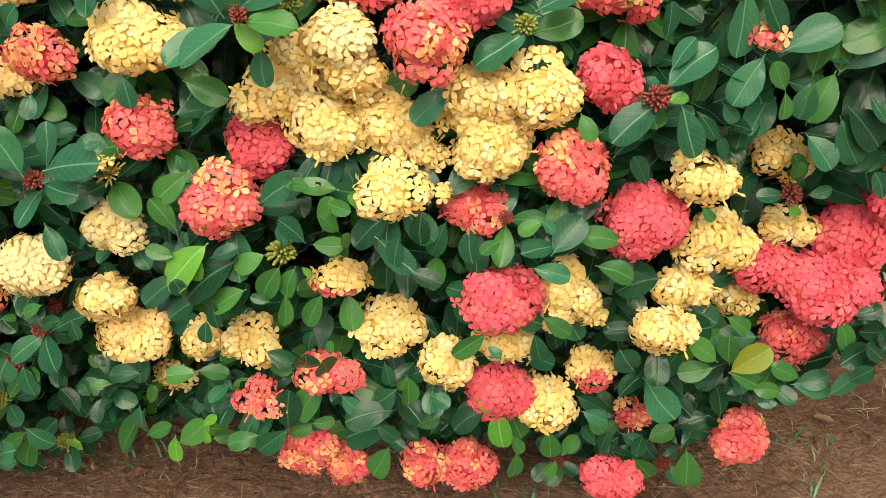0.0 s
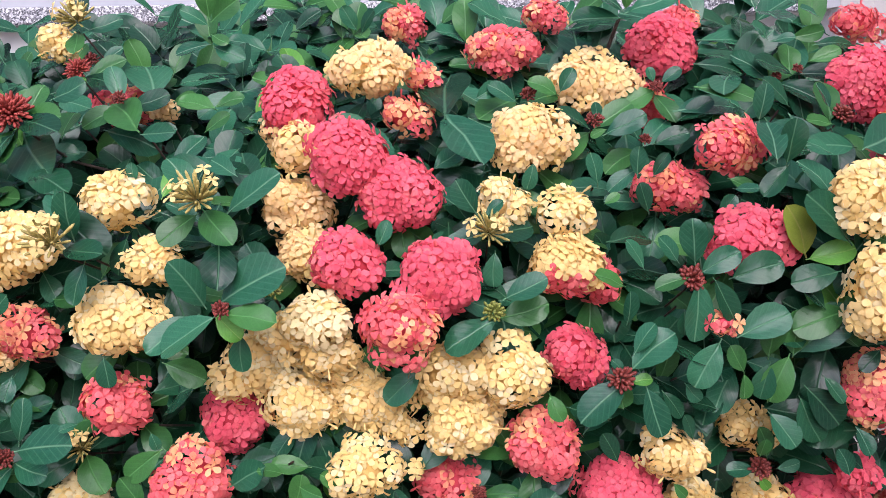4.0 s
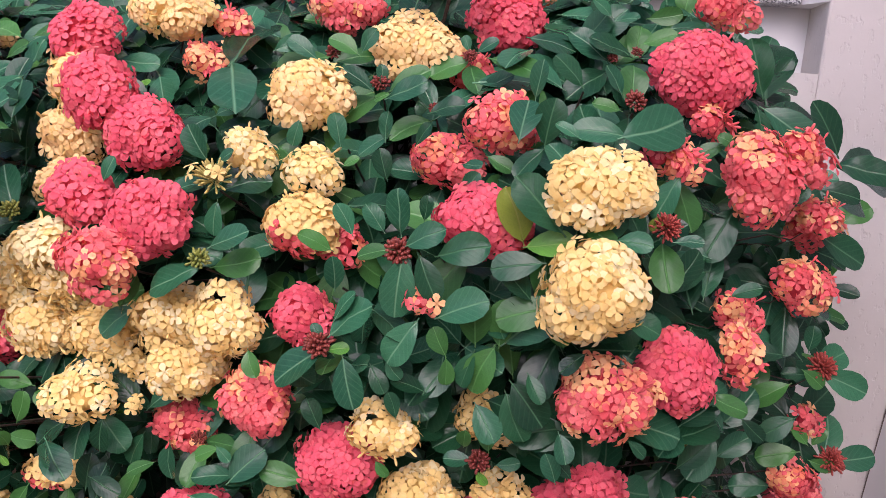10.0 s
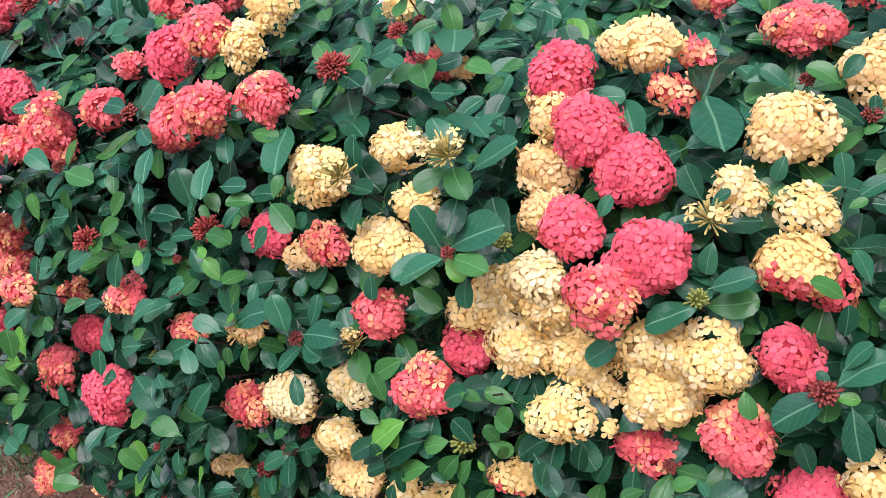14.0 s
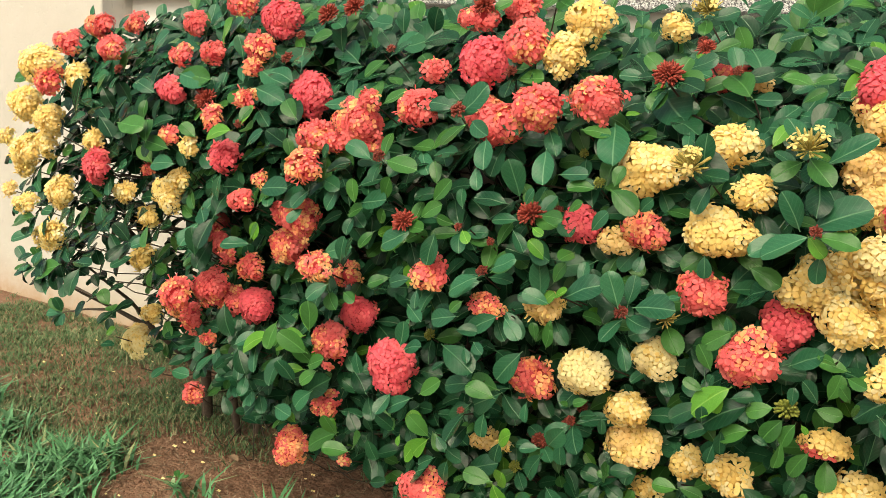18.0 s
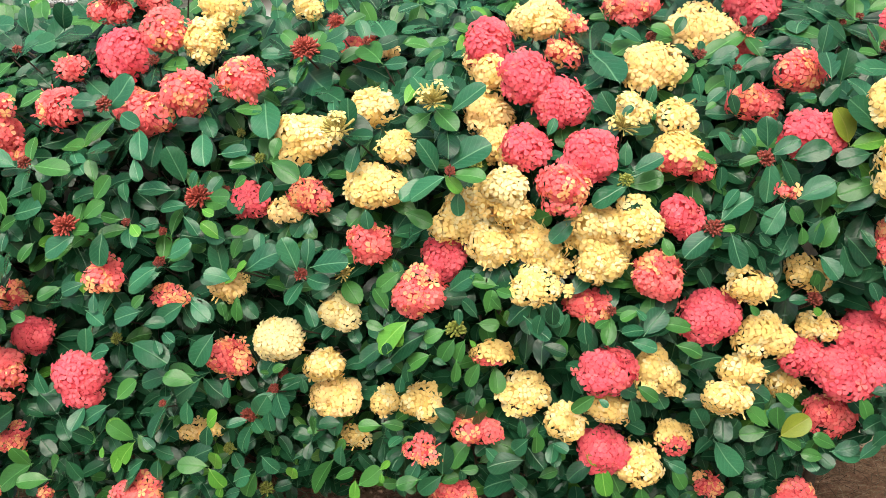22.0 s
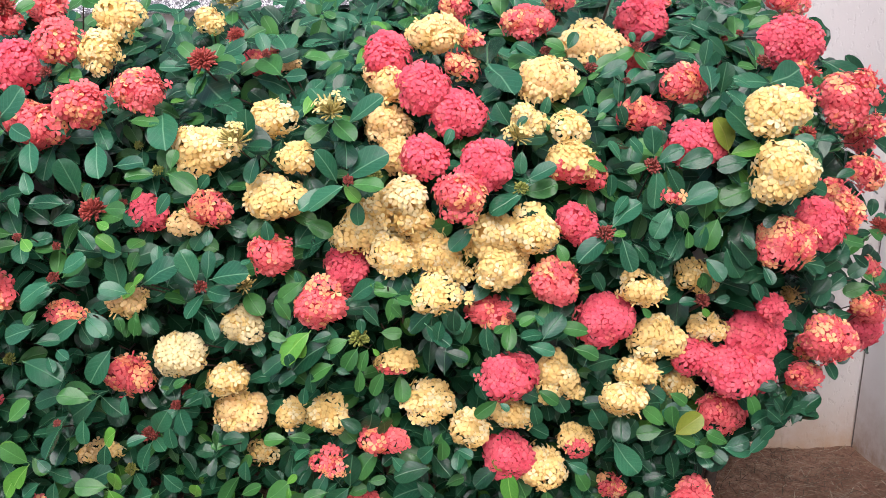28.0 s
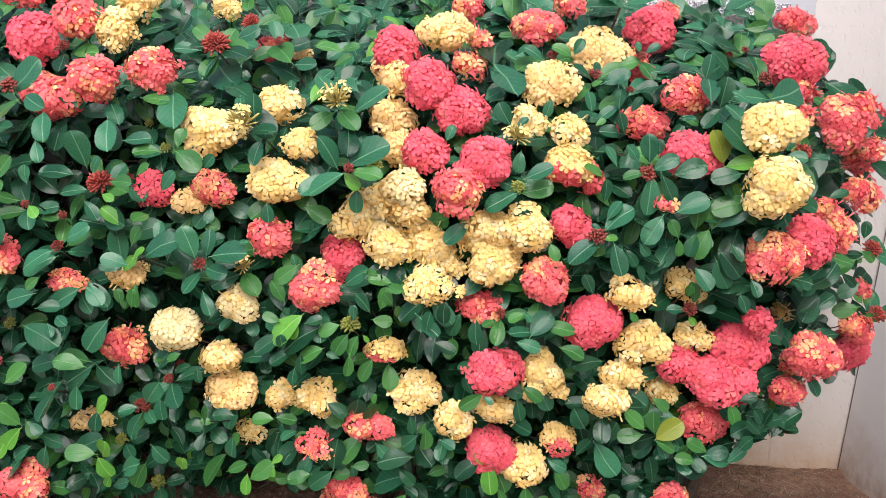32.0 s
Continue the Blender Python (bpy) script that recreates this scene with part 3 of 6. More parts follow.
    cf = [(n0 + j * 12 + i, n0 + j * 12 + (i + 1) % 12, n0 + (j + 1) * 12 + (i + 1) % 12, n0 + (j + 1) * 12 + i) for j in range(7) for i in range(12)]
    fs += cf
    idx += [2] * len(cf)
    sh = shrub_at(x)
    head = part("flower_head", mesh_of("flower_head", vs, fs, mats, idx, uvs, smooth=True), sh["root"], label, Matrix.Translation((x, y, z)))
    # tubes that stand out of the dome, unopened
    hue = "red" if kind in ("mixed", "red", "coral") else "yellow"
    if ry > 0.016:
        for k in range(int(g.integers(2, 6)) if kind in ("coral", "cream", "yellow_red") else int(g.integers(3, 9)) if kind != "mixed" else int(g.integers(8, 15))):
            d = m @ np.array((g.normal(0, 0.9), g.normal(0, 0.9), 0.8))
            d /= np.linalg.norm(d)
            child("bud", BUD_MESH[hue], head, aim(d * radii * 0.88, d + g.normal(0, 0.2, 3), g.uniform(0.009, 0.016)))
    # late florets on long tubes at the ragged rim
    if ry > 0.022 and kind not in ("cream",):
        for k in range(int(g.integers(1, 4))):
            a = g.uniform(0, 6.283)
            d = m @ np.array((0.97 * math.cos(a), 0.97 * math.sin(a), g.uniform(-0.25, 0.25)))
            d /= np.linalg.norm(d)
            child("floret", FLORET_MESH["peach" if kind == "mixed" else hue], head, aim(d * radii * g.uniform(1.06, 1.16), d + 0.5 * axis + g.normal(0, 0.3, 3), dia * g.uniform(0.85, 1.0)))
    HEADS.append((x, y, z, rx, rz))
    sh["twigs"].append((x, y + ry * 0.6, z - rz * 0.3))


BUDS = []


def buds(kind, x, y, z, r):
    """A tight cluster of flower buds at a shoot tip."""
    g = np.random.default_rng(int(abs(x) * 9973 + abs(z) * 7477) + 3)
    mt, n, length, thick, label = {
        "dark": (bud_red, 44, 1.0, 0.0030, "tight dark red ixora bud cluster"),
        "spike": (bud_spike, 80, 1.3, 0.0024, "red ixora bud cluster of long pointed tubes"),
        "green": (bud_green, 40, 1.0, 0.0028, "olive-green ixora bud cluster"),
        "yellow": (bud_yellow, 44, 1.75, 0.0020, "ixora cluster of long yellow tubes, opening"),
    }[kind]
    axis = np.array((np.clip((x - 0.1) * 0.2, -0.3, 0.3), -0.72, 0.65))
    m = frame_to(axis)
    vs, fs = [], []
    for k in range(n):
        c = 1 - (k + 0.5) / n * (1.05 if kind != "yellow" else 0.62)
        a = k * 2.39996
        s = math.sqrt(max(0, 1 - c * c))
        d = m @ np.array((s * math.cos(a), s * math.sin(a), c)) + g.normal(0, 0.08, 3)
        v1, f1 = spindle(d * r * 0.25, d * r * length * g.uniform(0.85, 1.1), thick * r / 0.02)
        o = len(vs)
        vs += v1
        fs += [tuple(o + i for i in q) for q in f1]
    sh = shrub_at(x)
    ob = part("flower_bud", mesh_of("flower_bud", vs, fs, [mt], smooth=True), sh["root"], label, Matrix.Translation((x, y, z)))
    if kind == "yellow":
        for k in range(5):
            d = m @ np.array((g.normal(0, 0.55), g.normal(0, 0.55), 1.0))
            d /= np.linalg.norm(d)
            child("floret", FLORET_MESH["yellow"], ob, aim(d * r * 1.95, d + g.normal(0, 0.3, 3), 0.016))
    BUDS.append((x, y, z, r, kind))
    sh["twigs"].append((x, y + 0.015, z - 0.012))
    HEADS.append((x, y, z, r, r))


PLACED = []


def leaf(colour, x, y, z, tx, ty, tz):
    """One leaf of the face, from its stalk at (x, y, z) to its tip."""
    g = np.random.default_rng(int(abs(x) * 4001 + abs(z) * 8009 + abs(tx) * 977))
    a, b = Vector((x, y, z)), Vector((tx, ty, tz))
    sh = shrub_at(x)
    face = Vector((g.normal(0, 0.25), -0.85, 0.62 + g.normal(0, 0.2)))
    part("leaf", LEAF_MESH[colour, int(g.integers(8))], sh["root"], "", leaf_matrix(a, b - a, face, (b - a).length * 1.06, g.uniform(0.94, 1.08)))
    sh["singles"] = sh.get("singles", 0) + 1
    PLACED.append((*((a + b) / 2), (b - a).length * 0.42))
    if g.uniform() < 0.15:
        sh["twigs"].append((x, y + 0.03, z - 0.004))


# ---- the flowers, each where it grows ----
flower("coral", -0.518, -0.826, 1.040, 0.048, 0.046)
flower("red", -0.428, -0.850, 1.072, 0.038, 0.038)
flower("yellow", -0.368, -0.840, 1.059, 0.038, 0.036)
flower("yellow", -0.346, -0.808, 1.117, 0.039, 0.035)
flower("red", -0.446, -0.900, 0.938, 0.037, 0.039)
flower("red", -0.376, -0.916, 0.971, 0.043, 0.040)
flower("red", -0.286, -0.898, 0.989, 0.044, 0.035)
flower("yellow", -0.196, -0.887, 0.898, 0.051, 0.043)
flower("yellow", -0.084, -0.894, 0.944, 0.039, 0.032)
flower("yellow", -0.037, -0.917, 0.881, 0.030, 0.026)
flower("yellow", -0.080, -0.920, 0.820, 0.047, 0.040)
flower("coral", -0.301, -0.876, 0.795, 0.031, 0.030)
flower("mixed", -0.194, -0.892, 0.798, 0.034, 0.029)
flower("peach", -0.236, -0.879, 0.775, 0.029, 0.022)
flower("coral", 0.100, -0.823, 1.038, 0.042, 0.040)
flower("peach", 0.179, -0.763, 1.079, 0.049, 0.034)
flower("mixed", 0.237, -0.734, 1.069, 0.023, 0.023)
flower("peach", 0.098, -0.847, 0.929, 0.044, 0.036)
flower("coral", 0.161, -0.899, 0.986, 0.043, 0.040)
flower("coral", 0.213, -0.898, 0.944, 0.042, 0.040)
flower("peach", 0.110, -0.853, 0.988, 0.029, 0.032)
flower("mixed", 0.216, -0.763, 1.026, 0.029, 0.027)
flower("peach", 0.361, -0.805, 0.995, 0.050, 0.042)
flower("yellow", 0.325, -0.880, 0.931, 0.027, 0.030)
flower("yellow", 0.395, -0.869, 0.919, 0.030, 0.027)
flower("yellow_red", 0.392, -0.896, 0.863, 0.040, 0.035)
flower("red", 0.427, -0.873, 0.843, 0.023, 0.029)
flower("coral", 0.717, -0.900, 0.620, 0.024, 0.020)
flower("coral", 0.162, -0.932, 0.877, 0.041, 0.031)
flower("coral", 0.254, -0.960, 0.864, 0.045, 0.042)
flower("red", 0.216, -0.983, 0.824, 0.043, 0.038)
flower("peach", 0.111, -0.884, 0.878, 0.032, 0.030)
flower("cream", 0.125, -0.945, 0.820, 0.036, 0.029)
flower("yellow", 0.138, -0.933, 0.784, 0.033, 0.026)
flower("yellow", 0.065, -0.892, 0.773, 0.041, 0.037)
flower("yellow", 0.105, -0.918, 0.723, 0.043, 0.038)
flower("yellow", 0.171, -0.909, 0.725, 0.041, 0.039)
flower("yellow", 0.267, -0.927, 0.754, 0.042, 0.037)
flower("yellow", 0.328, -0.939, 0.762, 0.036, 0.036)
flower("yellow", 0.276, -0.926, 0.700, 0.047, 0.037)
flower("yellow", 0.169, -0.951, 0.664, 0.037, 0.030)
flower("red", -0.088, -0.915, 0.725, 0.038, 0.036)
flower("coral", 0.027, -0.891, 0.698, 0.038, 0.033)
flower("red", -0.008, -0.940, 0.650, 0.046, 0.037)
flower("red", 0.260, -0.884, 0.619, 0.040, 0.031)
flower("red", 0.360, -0.930, 0.676, 0.042, 0.037)
flower("coral", 0.398, -0.903, 0.766, 0.035, 0.035)
flower("cream", -0.153, -0.886, 0.607, 0.035, 0.031)
flower("cream", -0.264, -0.872, 0.554, 0.044, 0.038)
flower("yellow", -0.187, -0.855, 0.503, 0.036, 0.033)
flower("peach", -0.185, -0.819, 0.434, 0.046, 0.038)
flower("yellow", -0.090, -0.828, 0.429, 0.028, 0.028)
flower("yellow", -0.025, -0.852, 0.437, 0.037, 0.031)
flower("yellow_red", 0.104, -0.894, 0.539, 0.035, 0.023)
flower("peach", -0.347, -0.868, 0.646, 0.036, 0.028)
flower("mixed", -0.443, -0.891, 0.631, 0.033, 0.020)
flower("mixed", -0.364, -0.851, 0.513, 0.038, 0.038)
flower("peach", -0.470, -0.777, 0.340, 0.031, 0.019)
flower("yellow", -0.164, -0.755, 0.326, 0.027, 0.019)
flower("mixed", -0.027, -0.842, 0.342, 0.032, 0.024)
flower("red", 0.070, -0.864, 0.392, 0.039, 0.029)
flower("yellow", 0.153, -0.862, 0.459, 0.048, 0.032)
flower("yellow", 0.222, -0.881, 0.420, 0.036, 0.034)
flower("coral", 0.284, -0.918, 0.520, 0.049, 0.040)
flower("yellow", 0.363, -0.881, 0.510, 0.037, 0.039)
flower("yellow", 0.399, -0.876, 0.478, 0.019, 0.019)
flower("yellow", 0.298, -0.869, 0.435, 0.040, 0.027)
flower("coral", 0.288, -0.841, 0.351, 0.045, 0.039)
flower("yellow", 0.345, -0.822, 0.320, 0.044, 0.042)
flower("yellow_red", 0.405, -0.825, 0.374, 0.032, 0.030)
flower("mixed", 0.485, -0.754, 0.245, 0.025, 0.023)
flower("coral", 0.445, -0.907, 0.611, 0.047, 0.043)
flower("yellow", 0.503, -0.929, 0.661, 0.040, 0.028)
flower("yellow", 0.600, -0.873, 0.670, 0.033, 0.026)
flower("yellow", 0.538, -0.877, 0.568, 0.044, 0.037)
flower("yellow", 0.620, -0.861, 0.578, 0.034, 0.024)
flower("yellow", 0.507, -0.875, 0.508, 0.039, 0.032)
flower("yellow", 0.478, -0.925, 0.481, 0.042, 0.029)
flower("yellow", 0.589, -0.821, 0.472, 0.033, 0.025)
flower("coral", 0.603, -0.862, 0.531, 0.039, 0.034)
flower("coral", 0.704, -0.856, 0.562, 0.054, 0.050)
flower("coral", 0.674, -0.880, 0.508, 0.061, 0.043)
flower("coral", 0.738, -0.845, 0.598, 0.025, 0.021)
flower("red", 0.659, -0.833, 0.421, 0.043, 0.035)
flower("red", 0.835, -0.846, 0.550, 0.047, 0.045)
flower("coral", 1.003, -0.617, 0.505, 0.037, 0.042)
flower("red", 0.813, -0.815, 0.476, 0.035, 0.027)
flower("yellow", 0.691, -0.985, 0.848, 0.050, 0.045)
flower("yellow", 0.690, -0.950, 0.936, 0.052, 0.038)
flower("coral", 0.796, -0.729, 1.055, 0.058, 0.046)
flower("red", 0.860, -0.800, 0.945, 0.043, 0.046)
flower("red", 0.981, -0.600, 0.877, 0.028, 0.026)
flower("mixed", 0.937, -0.730, 0.825, 0.035, 0.032)
flower("mixed", 0.722, -0.941, 0.733, 0.053, 0.038)
flower("coral", 0.786, -0.899, 0.756, 0.042, 0.042)
flower("mixed", 0.853, -0.850, 0.767, 0.022, 0.039)
flower("coral", 0.583, -0.913, 0.888, 0.048, 0.035)
flower("red", 0.584, -0.829, 0.985, 0.042, 0.031)
flower("red", 0.525, -0.800, 0.933, 0.039, 0.030)
flower("red", 0.348, -0.619, 1.110, 0.048, 0.031)
flower("coral", 0.560, -0.625, 1.109, 0.051, 0.043)
flower("peach", 0.452, -0.689, 1.063, 0.058, 0.036)
flower("red", 0.530, -0.687, 1.035, 0.032, 0.028)
flower("red", 0.810, -0.755, 0.999, 0.023, 0.019)
flower("peach", 0.852, -0.641, 0.579, 0.020, 0.017)
flower("mixed", 0.536, -0.963, 0.814, 0.015, 0.012)
flower("red", -0.131, -0.707, 1.043, 0.034, 0.028)
flower("peach", -0.081, -0.719, 1.039, 0.016, 0.016)
flower("red", 0.028, -0.791, 0.237, 0.031, 0.025)
flower("mixed", 0.774, -0.842, 0.958, 0.020, 0.024)
flower("red", 0.863, -0.772, 0.795, 0.029, 0.025)
flower("yellow", -1.593, -0.902, 0.970, 0.055, 0.043)
flower("yellow", -1.694, -0.863, 0.874, 0.048, 0.048)
flower("yellow", -1.587, -0.881, 0.843, 0.039, 0.039)
flower("yellow", -1.703, -0.857, 0.761, 0.048, 0.043)
flower("yellow", -1.643, -0.847, 0.789, 0.037, 0.037)
flower("mixed", -1.562, -0.899, 0.936, 0.038, 0.040)
flower("red", -1.542, -0.864, 1.021, 0.033, 0.030)
flower("red", -1.546, -0.771, 1.069, 0.039, 0.031)
flower("red", -1.406, -0.861, 1.015, 0.037, 0.032)
flower("red", -1.624, -0.605, 1.090, 0.032, 0.029)
flower("red", -1.313, -0.707, 1.091, 0.033, 0.031)
flower("red", -1.224, -0.832, 1.012, 0.026, 0.024)
flower("red", -1.157, -0.809, 1.023, 0.028, 0.028)
flower("coral", -1.209, -0.873, 0.941, 0.035, 0.028)
flower("coral", -1.425, -0.883, 0.758, 0.037, 0.040)
flower("yellow", -1.453, -0.866, 0.809, 0.030, 0.028)
flower("coral", -1.036, -0.897, 0.823, 0.033, 0.035)
flower("yellow", -1.126, -0.900, 0.836, 0.020, 0.027)
flower("mixed", -1.190, -0.897, 0.848, 0.023, 0.019)
flower("mixed", -0.991, -0.892, 0.937, 0.026, 0.024)
flower("mixed", -1.088, -0.878, 0.894, 0.023, 0.027)
flower("coral", -1.044, -0.732, 1.105, 0.049, 0.040)
flower("mixed", -1.043, -0.798, 1.041, 0.034, 0.030)
flower("coral", -0.876, -0.839, 0.958, 0.043, 0.043)
flower("mixed", -0.779, -0.970, 0.833, 0.037, 0.033)
flower("red", -0.807, -0.907, 0.884, 0.037, 0.029)
flower("red", -0.728, -0.888, 0.913, 0.050, 0.044)
flower("red", -0.615, -0.881, 0.953, 0.042, 0.037)
flower("red", -0.623, -0.812, 1.019, 0.028, 0.024)
flower("yellow", -1.596, -0.845, 0.674, 0.043, 0.040)
flower("yellow", -1.615, -0.921, 0.651, 0.029, 0.026)
flower("yellow", -1.373, -0.847, 0.702, 0.028, 0.025)
flower("yellow", -1.212, -0.875, 0.720, 0.033, 0.036)
flower("yellow", -1.167, -0.887, 0.759, 0.028, 0.026)
flower("yellow", -1.343, -0.809, 0.648, 0.028, 0.028)
flower("yellow", -1.386, -0.787, 0.538, 0.029, 0.032)
flower("yellow", -1.523, -0.921, 0.594, 0.033, 0.036)
flower("red", -1.285, -0.648, 0.616, 0.035, 0.041)
flower("red", -0.963, -0.923, 0.746, 0.026, 0.022)
flower("mixed", -0.833, -0.900, 0.726, 0.038, 0.036)
flower("mixed", -0.924, -0.827, 0.653, 0.045, 0.045)
flower("mixed", -0.776, -0.931, 0.650, 0.031, 0.027)
flower("mixed", -0.781, -0.814, 0.614, 0.026, 0.026)
flower("mixed", -1.007, -0.841, 0.593, 0.030, 0.028)
flower("mixed", -1.137, -0.913, 0.522, 0.044, 0.044)
flower("red", -1.096, -0.859, 0.540, 0.047, 0.040)
flower("red", -1.166, -0.842, 0.448, 0.029, 0.034)
flower("coral", -1.012, -0.816, 0.506, 0.043, 0.038)
flower("cream", -1.472, -0.721, 0.305, 0.042, 0.045)
flower("yellow", -1.436, -0.704, 0.379, 0.031, 0.028)
flower("red", -1.330, -0.669, 0.181, 0.031, 0.028)
flower("coral", -0.753, -0.808, 0.537, 0.040, 0.035)
flower("red", -0.780, -0.859, 0.484, 0.041, 0.041)
flower("coral", -0.621, -0.890, 0.484, 0.049, 0.047)
flower("mixed", -0.543, -0.913, 0.673, 0.035, 0.031)
flower("mixed", -0.798, -0.841, 0.345, 0.029, 0.029)
flower("mixed", -0.932, -0.778, 0.190, 0.034, 0.051)
flower("red", -0.545, -0.867, 0.255, 0.039, 0.037)
flower("mixed", 0.005, -0.746, 0.182, 0.038, 0.030)
flower("red", 0.071, -0.748, 0.162, 0.035, 0.032)
flower("mixed", 0.186, -0.749, 0.161, 0.038, 0.033)
flower("red", 0.251, -0.753, 0.166, 0.038, 0.038)
flower("coral", 0.444, -0.826, 0.189, 0.042, 0.034)
flower("red", 0.618, -0.824, 0.250, 0.045, 0.038)
flower("yellow", 0.043, -0.914, 0.755, 0.032, 0.028)
flower("yellow", 0.096, -0.930, 0.800, 0.028, 0.026)
flower("yellow", 0.139, -0.920, 0.768, 0.027, 0.027)
flower("yellow", 0.188, -0.906, 0.714, 0.026, 0.026)
flower("yellow", 0.211, -0.906, 0.691, 0.018, 0.018)
flower("yellow", 0.236, -0.909, 0.743, 0.028, 0.028)
flower("yellow", 0.294, -0.907, 0.721, 0.030, 0.030)
flower("yellow", 0.056, -0.880, 0.759, 0.026, 0.026)
flower("yellow", 0.118, -0.909, 0.727, 0.028, 0.028)
flower("peach", 0.111, -0.868, 0.877, 0.028, 0.028)
flower("peach", 0.085, -0.822, 1.008, 0.023, 0.023)
flower("red", 0.217, -0.495, 1.160, 0.032, 0.032)
flower("red", 0.413, -0.527, 1.166, 0.029, 0.029)
flower("red", 0.824, -0.621, 1.135, 0.040, 0.025)
flower("red", -0.557, -0.783, 1.117, 0.038, 0.025)
flower("red", -0.506, -0.716, 1.148, 0.034, 0.034)
flower("red", -0.506, -0.836, 0.954, 0.033, 0.033)
flower("yellow", -0.255, -0.599, 1.130, 0.028, 0.028)
flower("red", 0.591, -0.604, 1.149, 0.028, 0.021)
flower("red", 0.830, -0.782, 0.517, 0.026, 0.026)
flower("red", 0.943, -0.681, 0.885, 0.027, 0.027)
flower("coral", 0.987, -0.656, 0.529, 0.034, 0.034)
flower("yellow", -1.805, -0.840, 0.784, 0.022, 0.022)
flower("red", -1.178, -0.701, 1.138, 0.032, 0.032)
flower("red", -0.689, -0.917, 0.960, 0.019, 0.019)
flower("red", -0.906, -0.862, 0.723, 0.029, 0.029)
flower("red", -1.070, -0.832, 0.511, 0.031, 0.031)
flower("mixed", -1.121, -0.839, 0.410, 0.020, 0.020)
flower("mixed", -1.115, -0.789, 0.590, 0.020, 0.020)
flower("mixed", -0.798, -0.902, 0.879, 0.029, 0.029)
flower("red", -0.723, -0.876, 0.887, 0.036, 0.036)
flower("red", -0.763, -0.906, 0.878, 0.022, 0.022)
flower("mixed", -1.364, -0.790, 0.752, 0.018, 0.018)
flower("yellow", -1.511, -0.866, 0.954, 0.028, 0.028)
flower("yellow", -1.618, -0.866, 0.560, 0.030, 0.030)
flower("mixed", -0.950, -0.891, 0.786, 0.015, 0.015)
flower("red", -0.778, -0.792, 0.214, 0.014, 0.014)
flower("yellow", -0.428, -0.791, 0.351, 0.013, 0.013)
flower("red", 0.905, -0.777, 0.973, 0.031, 0.030)
flower("red", 0.987, -0.665, 0.637, 0.021, 0.021)
flower("red", 0.975, -0.700, 0.567, 0.033, 0.028)
flower("mixed", 0.748, -0.849, 0.963, 0.017, 0.014)
flower("mixed", 0.946, -0.739, 0.904, 0.027, 0.027)
buds("spike", -1.126, -0.860, 0.927, 0.0197)
buds("dark", -1.385, -0.860, 0.973, 0.0123)
buds("dark", -0.922, -0.820, 1.068, 0.0110)
buds("dark", -0.930, -0.850, 1.022, 0.0131)
buds("spike", -0.887, -0.780, 1.111, 0.0177)
buds("spike", -0.842, -0.760, 1.130, 0.0176)
buds("dark", -0.434, -0.920, 0.750, 0.0083)
buds("spike", -0.191, -0.885, 1.036, 0.0150)
buds("dark", -0.453, -0.860, 1.026, 0.0112)
buds("dark", -0.514, -0.920, 0.956, 0.0148)
buds("dark", -1.026, -0.870, 0.888, 0.0124)
buds("dark", -0.278, -0.820, 0.473, 0.0117)
buds("dark", -0.301, -0.820, 0.436, 0.0108)
buds("green", -0.405, -0.780, 0.308, 0.0127)
buds("dark", -0.620, -0.800, 0.212, 0.0135)
buds("dark", 0.502, -0.780, 0.992, 0.0077)
buds("spike", 0.760, -0.900, 0.899, 0.0121)
buds("dark", 0.697, -0.680, 1.067, 0.0068)
buds("dark", 0.724, -0.680, 1.076, 0.0073)
buds("yellow", 0.225, -0.930, 0.651, 0.0060)
buds("dark", 0.385, -0.720, 0.141, 0.0122)
buds("dark", 0.548, -0.720, 0.132, 0.0131)
buds("dark", -0.342, -0.840, 0.400, 0.0146)
buds("dark", -0.283, -0.860, 0.460, 0.0098)
buds("green", -0.351, -0.740, 0.208, 0.0152)
buds("dark", 0.292, -0.920, 0.620, 0.0086)
flower("yellow", -1.724, -0.848, 0.722, 0.028, 0.028)
flower("peach", -1.745, -0.874, 0.664, 0.021, 0.021)
flower("mixed", -1.025, -0.833, 0.999, 0.021, 0.021)
flower("red", -1.176, -0.759, 0.605, 0.029, 0.029)
buds("dark", 0.051, -1.019, 0.852, 0.0092)
buds("dark", 0.434, -0.963, 0.758, 0.0145)
buds("dark", 0.506, -0.952, 0.857, 0.0152)
buds("dark", 0.368, -0.740, 1.048, 0.0106)
buds("dark", 0.439, -0.789, 1.016, 0.0112)
buds("green", 0.306, -0.959, 0.829, 0.0125)
buds("green", 0.083, -0.938, 0.853, 0.0125)
buds("dark", 0.599, -0.915, 0.638, 0.0132)
buds("dark", -0.196, -0.954, 0.686, 0.0112)
buds("dark", -0.448, -0.913, 0.697, 0.0112)
buds("spike", -0.365, -0.931, 0.806, 0.0172)
buds("green", -0.582, -0.827, 0.537, 0.0125)
buds("dark", -0.652, -0.934, 0.866, 0.0125)
buds("spike", -0.583, -0.951, 0.764, 0.0172)
buds("dark", -0.491, -0.929, 0.767, 0.0079)
buds("dark", -0.703, -0.839, 1.052, 0.0092)
buds("yellow", -0.120, -0.970, 0.909, 0.0172)
buds("dark", -0.199, -0.634, 1.106, 0.0106)
buds("green", 0.048, -0.941, 0.593, 0.0172)
buds("dark", -0.336, -0.834, 0.395, 0.0106)
buds("dark", 0.721, -0.808, 1.017, 0.0125)
buds("dark", 0.404, -0.689, 0.118, 0.0119)
buds("green", -0.323, -0.829, 0.904, 0.0092)
